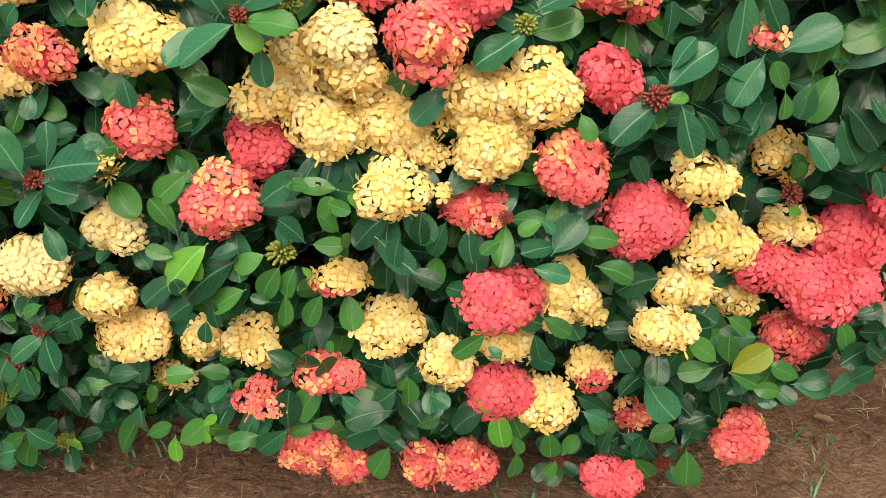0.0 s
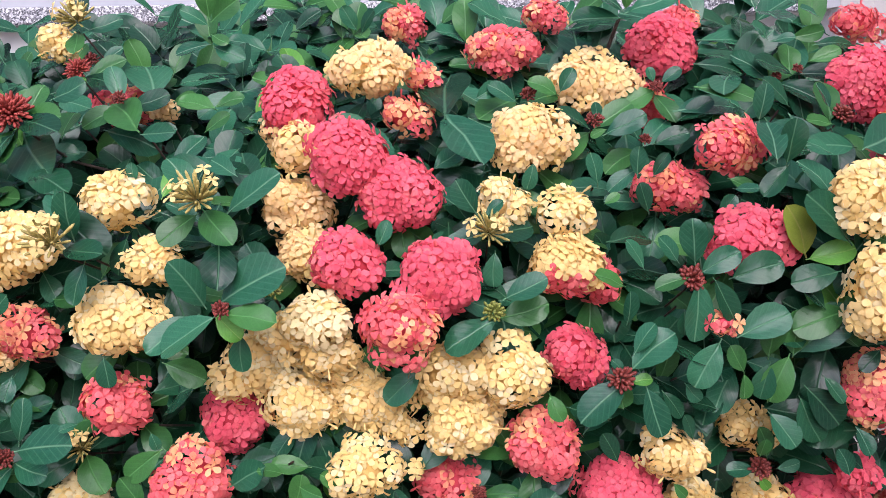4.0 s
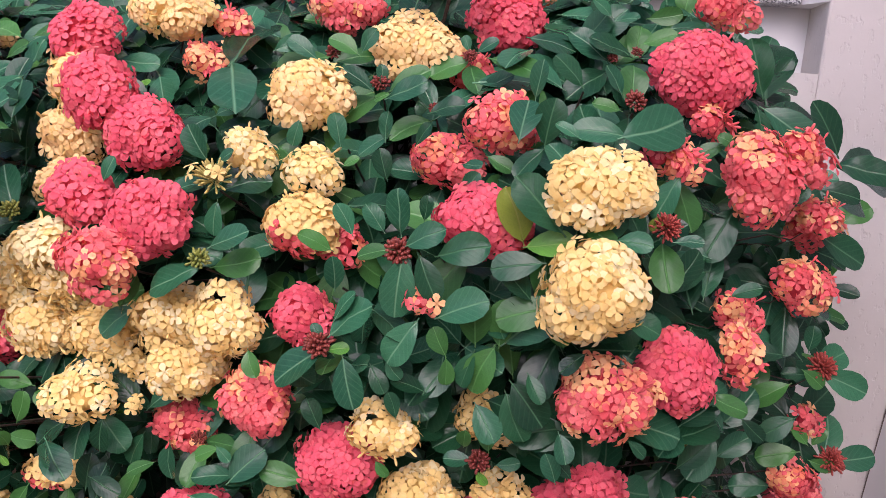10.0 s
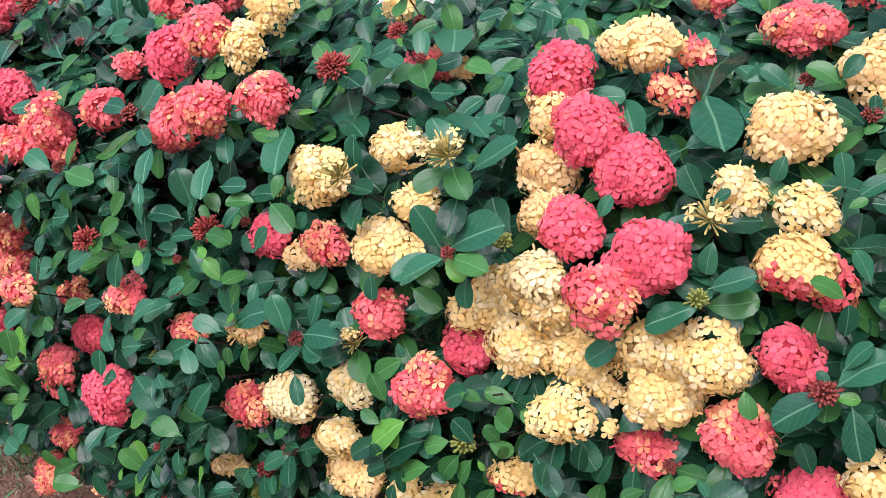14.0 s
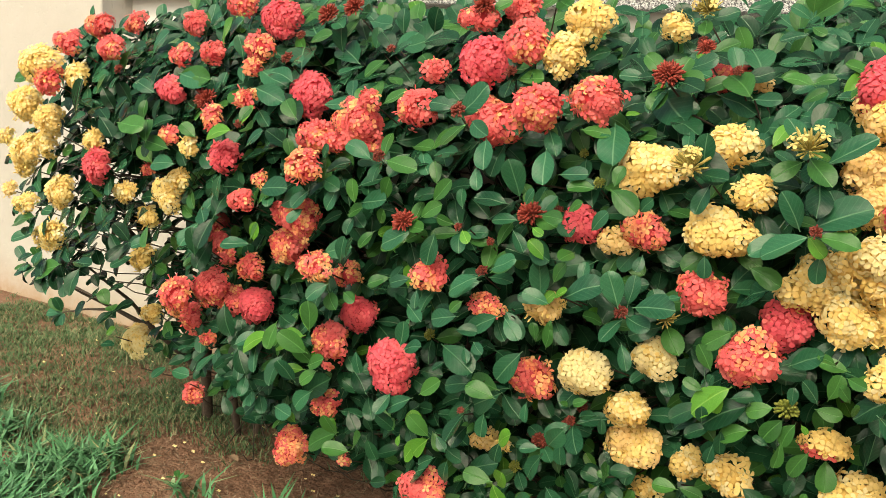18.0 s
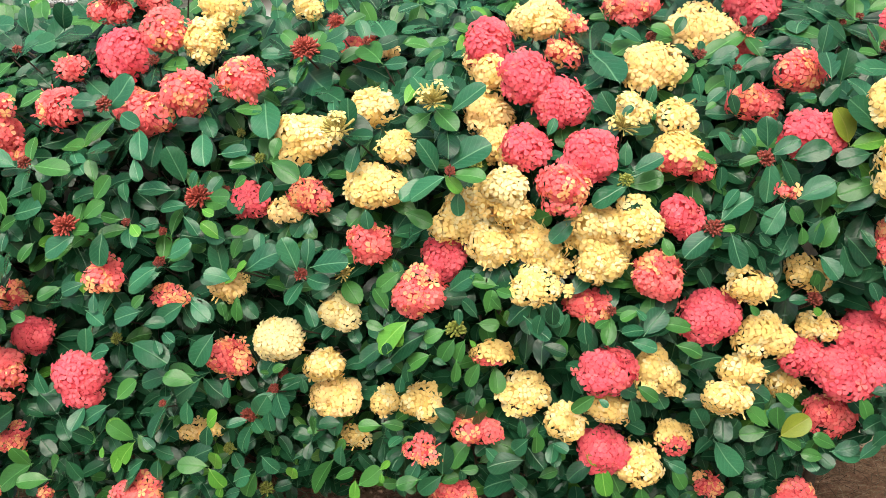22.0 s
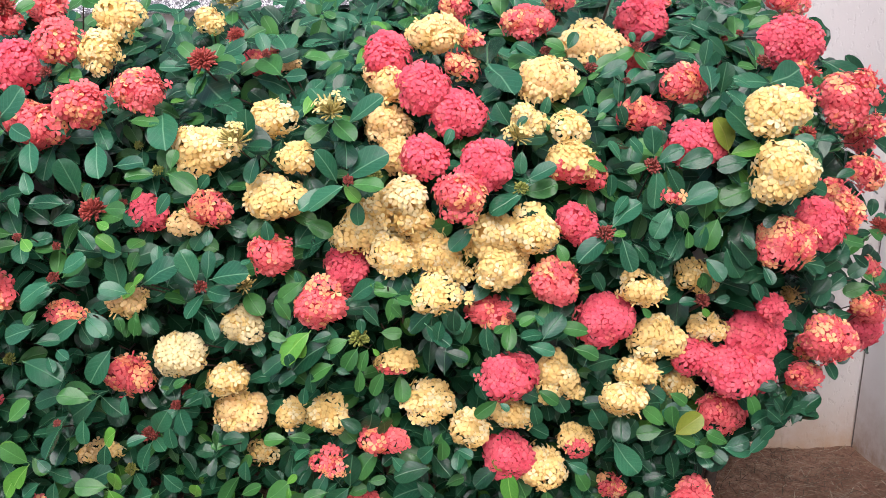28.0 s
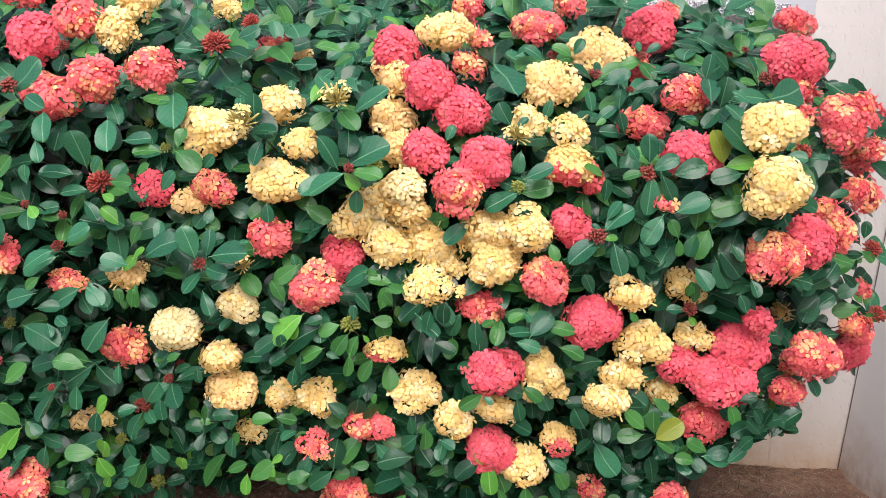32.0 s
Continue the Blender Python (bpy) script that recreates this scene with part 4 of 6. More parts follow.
buds("green", -0.274, -0.885, 0.865, 0.0106)
buds("dark", -0.336, -0.885, 0.813, 0.0086)
buds("spike", -0.189, -0.883, 1.035, 0.0178)
buds("dark", 0.529, -0.722, 1.055, 0.0092)
buds("yellow", 0.024, -0.973, 0.949, 0.0172)
buds("yellow", -0.142, -0.897, 0.672, 0.0132)
buds("yellow", 0.305, -0.925, 0.905, 0.0145)
buds("spike", 0.985, -0.700, 0.720, 0.0145)
buds("spike", 1.025, -0.664, 0.590, 0.0145)
buds("spike", -0.542, -0.800, 1.137, 0.0160)
buds("spike", -0.423, -0.780, 1.162, 0.0150)
buds("yellow", -0.179, -0.720, 1.146, 0.0160)
buds("spike", -0.166, -0.760, 1.086, 0.0120)
buds("dark", -0.106, -0.800, 1.051, 0.0090)
buds("dark", -0.434, -0.975, 0.474, 0.0070)

# single leaves of the face
leaf("mid", -0.663, -0.942, 0.861, -0.711, -0.948, 0.884)
leaf("mid", -0.447, -0.973, 0.875, -0.435, -0.989, 0.843)
leaf("fresh", -0.644, -0.931, 0.750, -0.631, -0.948, 0.776)
leaf("fresh", -0.654, -0.930, 0.736, -0.677, -0.945, 0.708)
leaf("mid", -0.728, -0.937, 0.812, -0.745, -0.953, 0.765)
leaf("mid", -0.687, -0.932, 0.781, -0.628, -0.951, 0.798)
leaf("fresh", -0.635, -0.936, 0.793, -0.616, -0.958, 0.833)
leaf("fresh", -0.712, -0.933, 0.756, -0.679, -0.946, 0.777)
leaf("mid", -0.698, -0.932, 0.756, -0.705, -0.947, 0.726)
leaf("young", -0.465, -0.967, 0.771, -0.446, -0.983, 0.756)
leaf("fresh", -0.614, -0.934, 0.660, -0.649, -0.948, 0.645)
leaf("mid", -0.570, -0.942, 0.622, -0.532, -0.965, 0.606)
leaf("mid", -0.718, -0.939, 0.669, -0.711, -0.948, 0.715)
leaf("mid", -0.734, -0.948, 0.628, -0.762, -0.973, 0.602)
leaf("fresh", -0.704, -0.943, 0.618, -0.675, -0.954, 0.609)
leaf("mid", -0.786, -0.949, 0.793, -0.810, -0.971, 0.764)
leaf("mid", -0.795, -0.953, 0.758, -0.813, -0.975, 0.736)
leaf("mid", -0.766, -0.944, 0.846, -0.751, -0.953, 0.876)
leaf("fresh", -0.937, -0.972, 0.899, -0.928, -0.957, 0.928)
leaf("fresh", -0.837, -0.931, 0.914, -0.872, -0.923, 0.945)
leaf("fresh", -0.885, -0.990, 0.689, -0.869, -0.996, 0.721)
leaf("mid", -0.883, -0.990, 0.683, -0.929, -1.016, 0.680)
leaf("mid", -0.744, -0.758, 1.057, -0.724, -0.720, 1.093)
leaf("mid", -0.739, -0.751, 1.062, -0.684, -0.759, 1.075)
leaf("mid", -0.798, -0.799, 1.024, -0.874, -0.759, 1.059)
leaf("mid", -0.784, -0.807, 1.019, -0.815, -0.844, 1.002)
leaf("mid", -0.894, -0.874, 0.978, -0.951, -0.872, 0.998)
leaf("mid", -0.903, -0.841, 1.003, -0.948, -0.782, 1.052)
leaf("mid", -0.940, -0.740, 1.067, -1.010, -0.683, 1.109)
leaf("fresh", -0.738, -0.888, 0.951, -0.743, -0.873, 0.979)
leaf("mid", -0.753, -0.880, 0.958, -0.772, -0.857, 0.991)
leaf("mid", -0.885, -0.642, 1.116, -0.822, -0.666, 1.112)
leaf("fresh", -0.758, -0.968, 0.496, -0.802, -0.995, 0.530)
leaf("fresh", -0.761, -0.962, 0.470, -0.724, -0.974, 0.496)
leaf("fresh", -0.755, -0.968, 0.538, -0.759, -0.974, 0.592)
leaf("fresh", -0.819, -0.983, 0.548, -0.831, -0.996, 0.498)
leaf("mid", -0.794, -0.953, 0.427, -0.812, -0.984, 0.469)
leaf("fresh", -0.742, -0.956, 0.464, -0.773, -0.968, 0.438)
leaf("mid", -0.662, -0.954, 0.521, -0.651, -0.960, 0.483)
leaf("mid", -0.392, -0.976, 0.482, -0.398, -0.971, 0.438)
leaf("mid", -0.371, -0.981, 0.647, -0.340, -0.999, 0.625)
leaf("young", -0.383, -0.882, 0.284, -0.393, -0.881, 0.261)
leaf("fresh", -0.723, -0.909, 0.325, -0.734, -0.940, 0.368)
leaf("fresh", -0.700, -0.894, 0.293, -0.749, -0.915, 0.298)
leaf("fresh", -0.693, -0.898, 0.305, -0.664, -0.924, 0.348)
leaf("mid", -0.760, -0.945, 0.416, -0.799, -0.948, 0.375)
leaf("mid", -0.873, -0.913, 0.346, -0.825, -0.935, 0.348)
leaf("mid", -0.608, -0.858, 0.240, -0.619, -0.854, 0.201)
leaf("mid", -0.584, -0.864, 0.259, -0.540, -0.899, 0.313)
leaf("fresh", 0.589, -0.951, 0.772, 0.588, -0.971, 0.822)
leaf("mid", 0.593, -0.947, 0.714, 0.616, -0.964, 0.684)
leaf("mid", -0.176, -0.971, 0.701, -0.117, -0.988, 0.714)
leaf("mid", -0.108, -0.976, 0.730, -0.121, -0.988, 0.728)
leaf("fresh", 0.100, -1.015, 0.690, 0.080, -1.027, 0.699)
leaf("mid", 0.045, -1.002, 0.672, 0.081, -1.028, 0.701)
leaf("fresh", 0.114, -1.015, 0.676, 0.136, -1.031, 0.673)
leaf("green", 0.888, -0.640, 1.029, 0.891, -0.512, 1.113)
leaf("green", 0.888, -0.645, 1.026, 0.968, -0.590, 0.999)
leaf("green", 0.993, -0.592, 0.960, 1.084, -0.506, 0.941)
leaf("green", 0.967, -0.661, 0.925, 1.031, -0.595, 0.920)
leaf("green", 0.934, -0.712, 0.915, 0.919, -0.722, 0.939)
leaf("green", 0.867, -0.703, 1.003, 0.839, -0.736, 1.014)
leaf("mid", -0.525, -0.915, 0.960, -0.570, -0.916, 0.966)
leaf("fresh", -0.489, -0.937, 0.938, -0.513, -0.970, 0.905)
leaf("mid", -0.483, -0.933, 0.943, -0.446, -0.957, 0.927)
leaf("mid", -0.445, -0.951, 0.920, -0.430, -0.987, 0.877)
leaf("mid", -0.345, -0.945, 0.913, -0.332, -0.983, 0.866)
leaf("fresh", -0.306, -0.908, 0.946, -0.261, -0.916, 0.945)
leaf("mid", -0.260, -0.887, 0.960, -0.241, -0.948, 0.910)
leaf("young", -0.228, -0.865, 0.977, -0.245, -0.881, 0.974)
leaf("mid", -0.216, -0.809, 1.017, -0.161, -0.882, 0.976)
leaf("young", -0.227, -0.800, 1.023, -0.209, -0.836, 1.006)
leaf("mid", -0.247, -0.786, 1.033, -0.288, -0.797, 1.036)
leaf("mid", -0.197, -0.756, 1.051, -0.154, -0.781, 1.046)
leaf("young", -0.173, -0.734, 1.065, -0.185, -0.718, 1.081)
leaf("fresh", -0.166, -0.823, 1.009, -0.163, -0.794, 1.037)
leaf("mid", -0.072, -0.839, 1.011, -0.034, -0.853, 1.014)
leaf("fresh", -0.076, -0.833, 1.014, -0.120, -0.785, 1.047)
leaf("mid", -0.074, -0.774, 1.051, -0.108, -0.701, 1.096)
leaf("mid", -0.134, -0.930, 0.926, -0.143, -0.909, 0.956)
leaf("green", -0.183, -0.871, 0.973, -0.133, -0.905, 0.961)
leaf("fresh", -0.253, -0.964, 0.864, -0.290, -0.979, 0.864)
leaf("fresh", -0.228, -0.961, 0.870, -0.221, -0.956, 0.900)
leaf("fresh", -0.232, -0.963, 0.866, -0.189, -0.978, 0.841)
leaf("mid", -0.185, -0.966, 0.839, -0.167, -0.979, 0.860)
leaf("mid", -0.357, -0.976, 0.826, -0.345, -0.986, 0.851)
leaf("young", -0.343, -0.976, 0.795, -0.321, -0.987, 0.788)
leaf("fresh", -0.331, -0.974, 0.814, -0.296, -0.983, 0.815)
leaf("fresh", -0.479, -0.967, 0.777, -0.509, -0.974, 0.784)
leaf("fresh", -0.290, -0.970, 0.825, -0.270, -0.979, 0.843)
leaf("mid", -0.171, -0.970, 0.779, -0.175, -0.983, 0.758)
leaf("fresh", -0.049, -0.786, 1.047, -0.023, -0.790, 1.054)
leaf("green", -0.528, -0.965, 0.883, -0.484, -0.978, 0.895)
leaf("fresh", -0.618, -0.758, 1.078, -0.634, -0.710, 1.113)
leaf("mid", -0.313, -0.964, 0.878, -0.270, -0.968, 0.885)
leaf("mid", -0.252, -0.969, 0.801, -0.231, -0.978, 0.832)
leaf("mid", 0.087, -1.005, 0.630, 0.068, -1.019, 0.659)
leaf("fresh", 0.123, -1.013, 0.644, 0.110, -1.027, 0.665)
leaf("fresh", 0.130, -1.011, 0.626, 0.129, -1.026, 0.644)
leaf("mid", 0.174, -1.011, 0.603, 0.180, -1.027, 0.638)
leaf("fresh", 0.282, -0.998, 0.626, 0.263, -1.015, 0.620)
leaf("mid", 0.314, -0.990, 0.591, 0.352, -0.992, 0.581)
leaf("mid", -0.039, -0.961, 0.523, -0.044, -0.959, 0.494)
leaf("mid", -0.058, -0.965, 0.552, -0.059, -0.981, 0.579)
leaf("mid", 0.052, -0.909, 0.428, 0.063, -0.949, 0.465)
leaf("fresh", 0.079, -0.908, 0.420, 0.082, -0.945, 0.454)
leaf("fresh", 0.176, -0.939, 0.432, 0.167, -0.935, 0.412)
leaf("mid", 0.162, -0.912, 0.398, 0.135, -0.896, 0.368)
leaf("mid", 0.200, -0.919, 0.395, 0.224, -0.933, 0.388)
leaf("young", -0.100, -0.852, 0.302, -0.098, -0.855, 0.284)
leaf("mid", 0.039, -0.825, 0.300, 0.044, -0.825, 0.279)
leaf("mid", 0.149, -0.836, 0.291, 0.081, -0.815, 0.260)
leaf("mid", 0.132, -0.813, 0.261, 0.159, -0.823, 0.246)
leaf("mid", 0.384, -0.922, 0.369, 0.413, -0.926, 0.356)
leaf("mid", 0.268, -0.989, 0.499, 0.282, -0.995, 0.490)
leaf("mid", 0.086, -0.869, 0.363, 0.111, -0.870, 0.338)
leaf("mid", 0.440, -0.938, 0.433, 0.419, -0.967, 0.472)
leaf("mid", 0.609, -0.905, 0.970, 0.614, -0.870, 1.013)
leaf("mid", 0.557, -0.921, 0.945, 0.577, -0.935, 0.947)
leaf("fresh", 0.441, -0.949, 0.851, 0.412, -0.962, 0.868)
leaf("mid", 0.705, -0.891, 0.981, 0.767, -0.848, 1.005)
leaf("mid", 0.669, -0.898, 0.978, 0.645, -0.897, 0.991)
leaf("mid", 0.709, -0.964, 0.893, 0.740, -0.974, 0.893)
leaf("fresh", 0.362, -0.964, 0.745, 0.374, -0.974, 0.721)
leaf("fresh", 0.586, -0.947, 0.665, 0.587, -0.959, 0.686)
leaf("mid", 0.677, -0.963, 0.702, 0.687, -0.977, 0.678)
leaf("green", 0.542, -0.942, 0.716, 0.510, -0.953, 0.729)
leaf("green", 0.483, -0.941, 0.738, 0.501, -0.952, 0.714)
leaf("green", 0.642, -0.960, 0.756, 0.658, -0.973, 0.733)
leaf("green", 0.695, -0.968, 0.785, 0.673, -0.977, 0.768)
leaf("mid", -0.405, -0.977, 0.717, -0.363, -0.990, 0.744)
leaf("mid", -0.425, -0.974, 0.702, -0.473, -0.977, 0.671)
leaf("mid", -0.281, -0.979, 0.696, -0.224, -0.985, 0.731)
leaf("mid", -0.299, -0.981, 0.683, -0.337, -0.993, 0.698)
leaf("young", -0.295, -0.980, 0.694, -0.274, -0.989, 0.712)
leaf("mid", -0.196, -0.974, 0.696, -0.214, -0.983, 0.746)
leaf("mid", -0.567, -0.943, 0.668, -0.604, -0.949, 0.656)
leaf("mid", -0.551, -0.946, 0.653, -0.548, -0.960, 0.625)
leaf("mid", -0.458, -0.970, 0.629, -0.507, -0.970, 0.616)
leaf("fresh", -0.450, -0.971, 0.657, -0.468, -0.979, 0.638)
leaf("fresh", -0.296, -0.987, 0.614, -0.290, -0.996, 0.646)
leaf("mid", -0.421, -0.980, 0.596, -0.399, -0.996, 0.587)
leaf("mid", -0.437, -0.977, 0.583, -0.424, -0.993, 0.565)
leaf("mid", -0.572, -0.952, 0.547, -0.565, -0.960, 0.592)
leaf("mid", -0.565, -0.953, 0.544, -0.528, -0.969, 0.563)
leaf("green", -0.484, -0.967, 0.575, -0.419, -0.995, 0.555)
leaf("green", -0.473, -0.971, 0.548, -0.491, -0.980, 0.533)
leaf("fresh", -0.369, -0.992, 0.517, -0.417, -0.997, 0.528)
leaf("mid", -0.314, -0.995, 0.526, -0.314, -1.000, 0.496)
leaf("mid", -0.185, -0.975, 0.646, -0.170, -0.986, 0.611)
leaf("mid", -0.281, -0.969, 0.453, -0.255, -0.992, 0.490)
leaf("mid", -0.295, -0.967, 0.445, -0.323, -0.978, 0.440)
leaf("mid", -0.291, -0.962, 0.435, -0.320, -0.954, 0.386)
leaf("young", -0.370, -0.958, 0.428, -0.346, -0.985, 0.459)
leaf("mid", -0.367, -0.960, 0.432, -0.375, -0.954, 0.394)
leaf("fresh", -0.519, -0.918, 0.383, -0.547, -0.941, 0.420)
leaf("young", -0.521, -0.916, 0.379, -0.557, -0.911, 0.340)
leaf("mid", -0.503, -0.923, 0.392, -0.480, -0.931, 0.375)
leaf("mid", -0.514, -0.900, 0.339, -0.546, -0.902, 0.318)
leaf("mid", -0.487, -0.903, 0.342, -0.498, -0.892, 0.297)
leaf("green", -0.592, -0.912, 0.372, -0.616, -0.935, 0.403)
leaf("young", -0.584, -0.910, 0.367, -0.585, -0.915, 0.348)
leaf("fresh", -0.393, -0.910, 0.334, -0.443, -0.920, 0.341)
leaf("young", -0.384, -0.909, 0.330, -0.367, -0.943, 0.369)
leaf("young", -0.394, -0.908, 0.329, -0.373, -0.901, 0.291)
leaf("mid", -0.357, -0.894, 0.298, -0.321, -0.923, 0.325)
leaf("fresh", -0.198, -0.931, 0.404, -0.188, -0.959, 0.444)
leaf("mid", -0.156, -0.907, 0.378, -0.162, -0.901, 0.338)
leaf("young", -0.251, -0.897, 0.308, -0.240, -0.921, 0.337)
leaf("mid", -0.290, -0.930, 0.365, -0.264, -0.924, 0.335)
leaf("green", -0.657, -0.908, 0.340, -0.637, -0.902, 0.299)
leaf("fresh", 0.052, -1.016, 0.848, 0.100, -1.032, 0.844)
leaf("mid", 0.045, -1.015, 0.846, -0.008, -1.016, 0.815)
leaf("mid", 0.460, -0.949, 0.868, 0.443, -0.950, 0.897)
leaf("mid", 0.444, -0.946, 0.810, 0.444, -0.961, 0.845)
leaf("mid", 0.263, -0.797, 1.028, 0.301, -0.875, 0.981)
leaf("green", 0.264, -0.806, 1.023, 0.270, -0.715, 1.081)
leaf("mid", 0.302, -0.767, 1.044, 0.331, -0.753, 1.060)
leaf("green", 0.044, -0.983, 0.912, 0.050, -1.021, 0.877)
leaf("mid", 0.050, -0.920, 0.968, 0.021, -0.904, 0.986)
leaf("fresh", 0.006, -0.809, 1.037, -0.039, -0.794, 1.050)
leaf("fresh", -0.024, -0.700, 1.149, -0.028, -0.712, 1.190)
leaf("fresh", -0.022, -0.700, 1.146, 0.012, -0.712, 1.170)
leaf("mid", -0.024, -0.700, 1.141, -0.052, -0.712, 1.161)
leaf("mid", -0.021, -0.700, 1.116, 0.017, -0.712, 1.102)
leaf("mid", -0.025, -0.700, 1.119, -0.063, -0.712, 1.108)
leaf("fresh", -0.023, -0.700, 1.131, -0.001, -0.712, 1.120)
leaf("mid", 0.493, -0.700, 1.150, 0.456, -0.712, 1.173)
leaf("mid", 0.495, -0.700, 1.148, 0.550, -0.712, 1.167)
leaf("green", 0.491, -0.700, 1.142, 0.431, -0.712, 1.142)
leaf("fresh", 0.497, -0.690, 1.153, 0.500, -0.702, 1.181)
leaf("mid", 0.692, -0.660, 1.117, 0.670, -0.672, 1.136)
leaf("mid", 0.695, -0.660, 1.113, 0.722, -0.672, 1.118)
leaf("mid", 0.161, -0.720, 1.129, 0.146, -0.732, 1.156)
leaf("green", 0.165, -0.720, 1.125, 0.179, -0.732, 1.152)
leaf("mid", 0.777, -0.620, 1.148, 0.748, -0.632, 1.160)
leaf("mid", -0.107, -0.950, 0.909, -0.107, -0.969, 0.954)
leaf("mid", -0.095, -0.958, 0.890, -0.109, -0.967, 0.851)
leaf("green", -0.131, -0.933, 0.947, -0.082, -0.943, 0.898)
leaf("mid", 0.045, -0.959, 0.933, 0.096, -0.964, 0.973)
leaf("mid", -0.060, -0.902, 0.960, -0.062, -0.903, 0.982)
leaf("green", -0.063, -0.926, 0.910, -0.077, -0.930, 0.873)
leaf("mid", 0.031, -0.994, 0.848, 0.007, -1.014, 0.894)
leaf("mid", 0.043, -1.003, 0.853, 0.104, -1.012, 0.890)
leaf("mid", 0.020, -0.983, 0.840, -0.023, -1.007, 0.813)
leaf("young", 0.041, -1.005, 0.846, 0.064, -1.007, 0.822)
leaf("mid", -0.137, -0.771, 1.016, -0.077, -0.767, 0.996)
leaf("mid", -0.174, -0.824, 1.050, -0.135, -0.830, 1.069)
leaf("mid", -0.091, -0.768, 1.010, -0.056, -0.770, 1.017)
leaf("fresh", -0.007, -0.818, 1.012, 0.021, -0.821, 1.031)
leaf("fresh", -0.006, -0.771, 1.040, 0.027, -0.774, 1.053)
leaf("mid", 0.192, -0.943, 0.896, 0.202, -0.944, 0.921)
leaf("mid", 0.294, -0.918, 0.923, 0.273, -0.923, 0.957)
leaf("mid", 0.307, -0.922, 0.905, 0.263, -0.928, 0.895)
leaf("mid", 0.302, -0.916, 0.920, 0.319, -0.917, 0.937)
leaf("mid", 0.311, -0.931, 0.887, 0.309, -0.935, 0.852)
leaf("mid", 0.316, -0.962, 0.843, 0.356, -0.967, 0.865)
leaf("mid", 0.354, -0.758, 1.038, 0.322, -0.763, 1.062)
leaf("fresh", 0.403, -0.754, 1.047, 0.369, -0.758, 1.065)
leaf("mid", 0.405, -0.751, 1.050, 0.420, -0.754, 1.077)
leaf("green", 0.433, -0.796, 1.007, 0.397, -0.801, 1.030)
leaf("mid", 0.443, -0.792, 1.013, 0.440, -0.793, 1.036)
leaf("mid", 0.448, -0.800, 0.999, 0.493, -0.807, 1.022)
leaf("fresh", 0.453, -0.796, 1.006, 0.435, -0.796, 0.998)
leaf("fresh", 0.532, -0.717, 1.052, 0.485, -0.725, 1.034)
leaf("mid", 0.528, -0.718, 1.061, 0.521, -0.718, 1.079)
leaf("mid", 0.537, -0.717, 1.061, 0.559, -0.720, 1.078)
leaf("green", 0.547, -0.760, 1.015, 0.584, -0.766, 1.038)
leaf("mid", 0.617, -0.830, 1.011, 0.621, -0.836, 1.051)
leaf("green", 0.666, -0.795, 1.028, 0.635, -0.800, 1.059)
leaf("green", 0.633, -0.871, 0.965, 0.640, -0.878, 1.012)
leaf("green", 0.635, -0.873, 0.966, 0.607, -0.879, 0.935)
leaf("fresh", 0.574, -0.860, 0.951, 0.602, -0.863, 0.939)
leaf("mid", 0.708, -0.811, 1.022, 0.690, -0.815, 1.052)
leaf("fresh", 0.709, -0.815, 1.007, 0.679, -0.818, 1.014)
leaf("mid", 0.717, -0.854, 0.982, 0.662, -0.862, 0.986)
leaf("mid", 0.425, -0.887, 0.947, 0.419, -0.891, 0.981)
leaf("fresh", 0.430, -0.894, 0.929, 0.445, -0.894, 0.940)
leaf("mid", 0.363, -0.837, 0.972, 0.355, -0.840, 0.943)
leaf("mid", 0.469, -0.876, 0.956, 0.470, -0.879, 0.987)
leaf("mid", 0.472, -0.865, 0.964, 0.441, -0.870, 0.942)
leaf("green", 0.478, -0.893, 0.918, 0.469, -0.896, 0.949)
leaf("green", 0.495, -0.844, 0.953, 0.510, -0.847, 0.978)
leaf("green", 0.501, -0.816, 0.988, 0.539, -0.822, 1.002)
leaf("mid", 0.493, -0.955, 0.875, 0.475, -0.958, 0.901)
leaf("mid", 0.509, -0.955, 0.873, 0.503, -0.961, 0.917)
leaf("mid", 0.513, -0.957, 0.864, 0.549, -0.963, 0.886)
leaf("fresh", 0.503, -0.958, 0.861, 0.470, -0.961, 0.852)
leaf("green", 0.526, -0.931, 0.886, 0.527, -0.932, 0.911)
leaf("mid", 0.555, -0.890, 0.911, 0.570, -0.892, 0.934)
leaf("bronze", 0.626, -0.944, 0.876, 0.606, -0.951, 0.926)
leaf("young", 0.626, -0.945, 0.874, 0.670, -0.952, 0.887)
leaf("green", 0.544, -0.956, 0.858, 0.592, -0.964, 0.875)
leaf("green", 0.664, -0.960, 0.891, 0.621, -0.971, 0.941)
leaf("fresh", 0.676, -0.957, 0.902, 0.711, -0.963, 0.889)
leaf("green", 0.649, -0.970, 0.866, 0.602, -0.977, 0.859)
leaf("mid", -0.091, -0.944, 0.789, -0.087, -0.947, 0.758)
leaf("mid", 0.059, -0.983, 0.820, 0.060, -0.987, 0.784)
leaf("fresh", -0.028, -0.953, 0.784, 0.013, -0.958, 0.767)
leaf("mid", 0.013, -0.944, 0.764, -0.046, -0.908, 0.727)
leaf("mid", -0.049, -0.944, 0.707, -0.043, -0.944, 0.688)
leaf("fresh", -0.036, -0.952, 0.691, -0.072, -0.957, 0.663)
leaf("green", -0.137, -0.911, 0.681, -0.182, -0.916, 0.681)
leaf("fresh", -0.057, -0.956, 0.628, -0.076, -0.961, 0.663)
leaf("green", 0.034, -0.947, 0.656, 0.076, -0.946, 0.677)
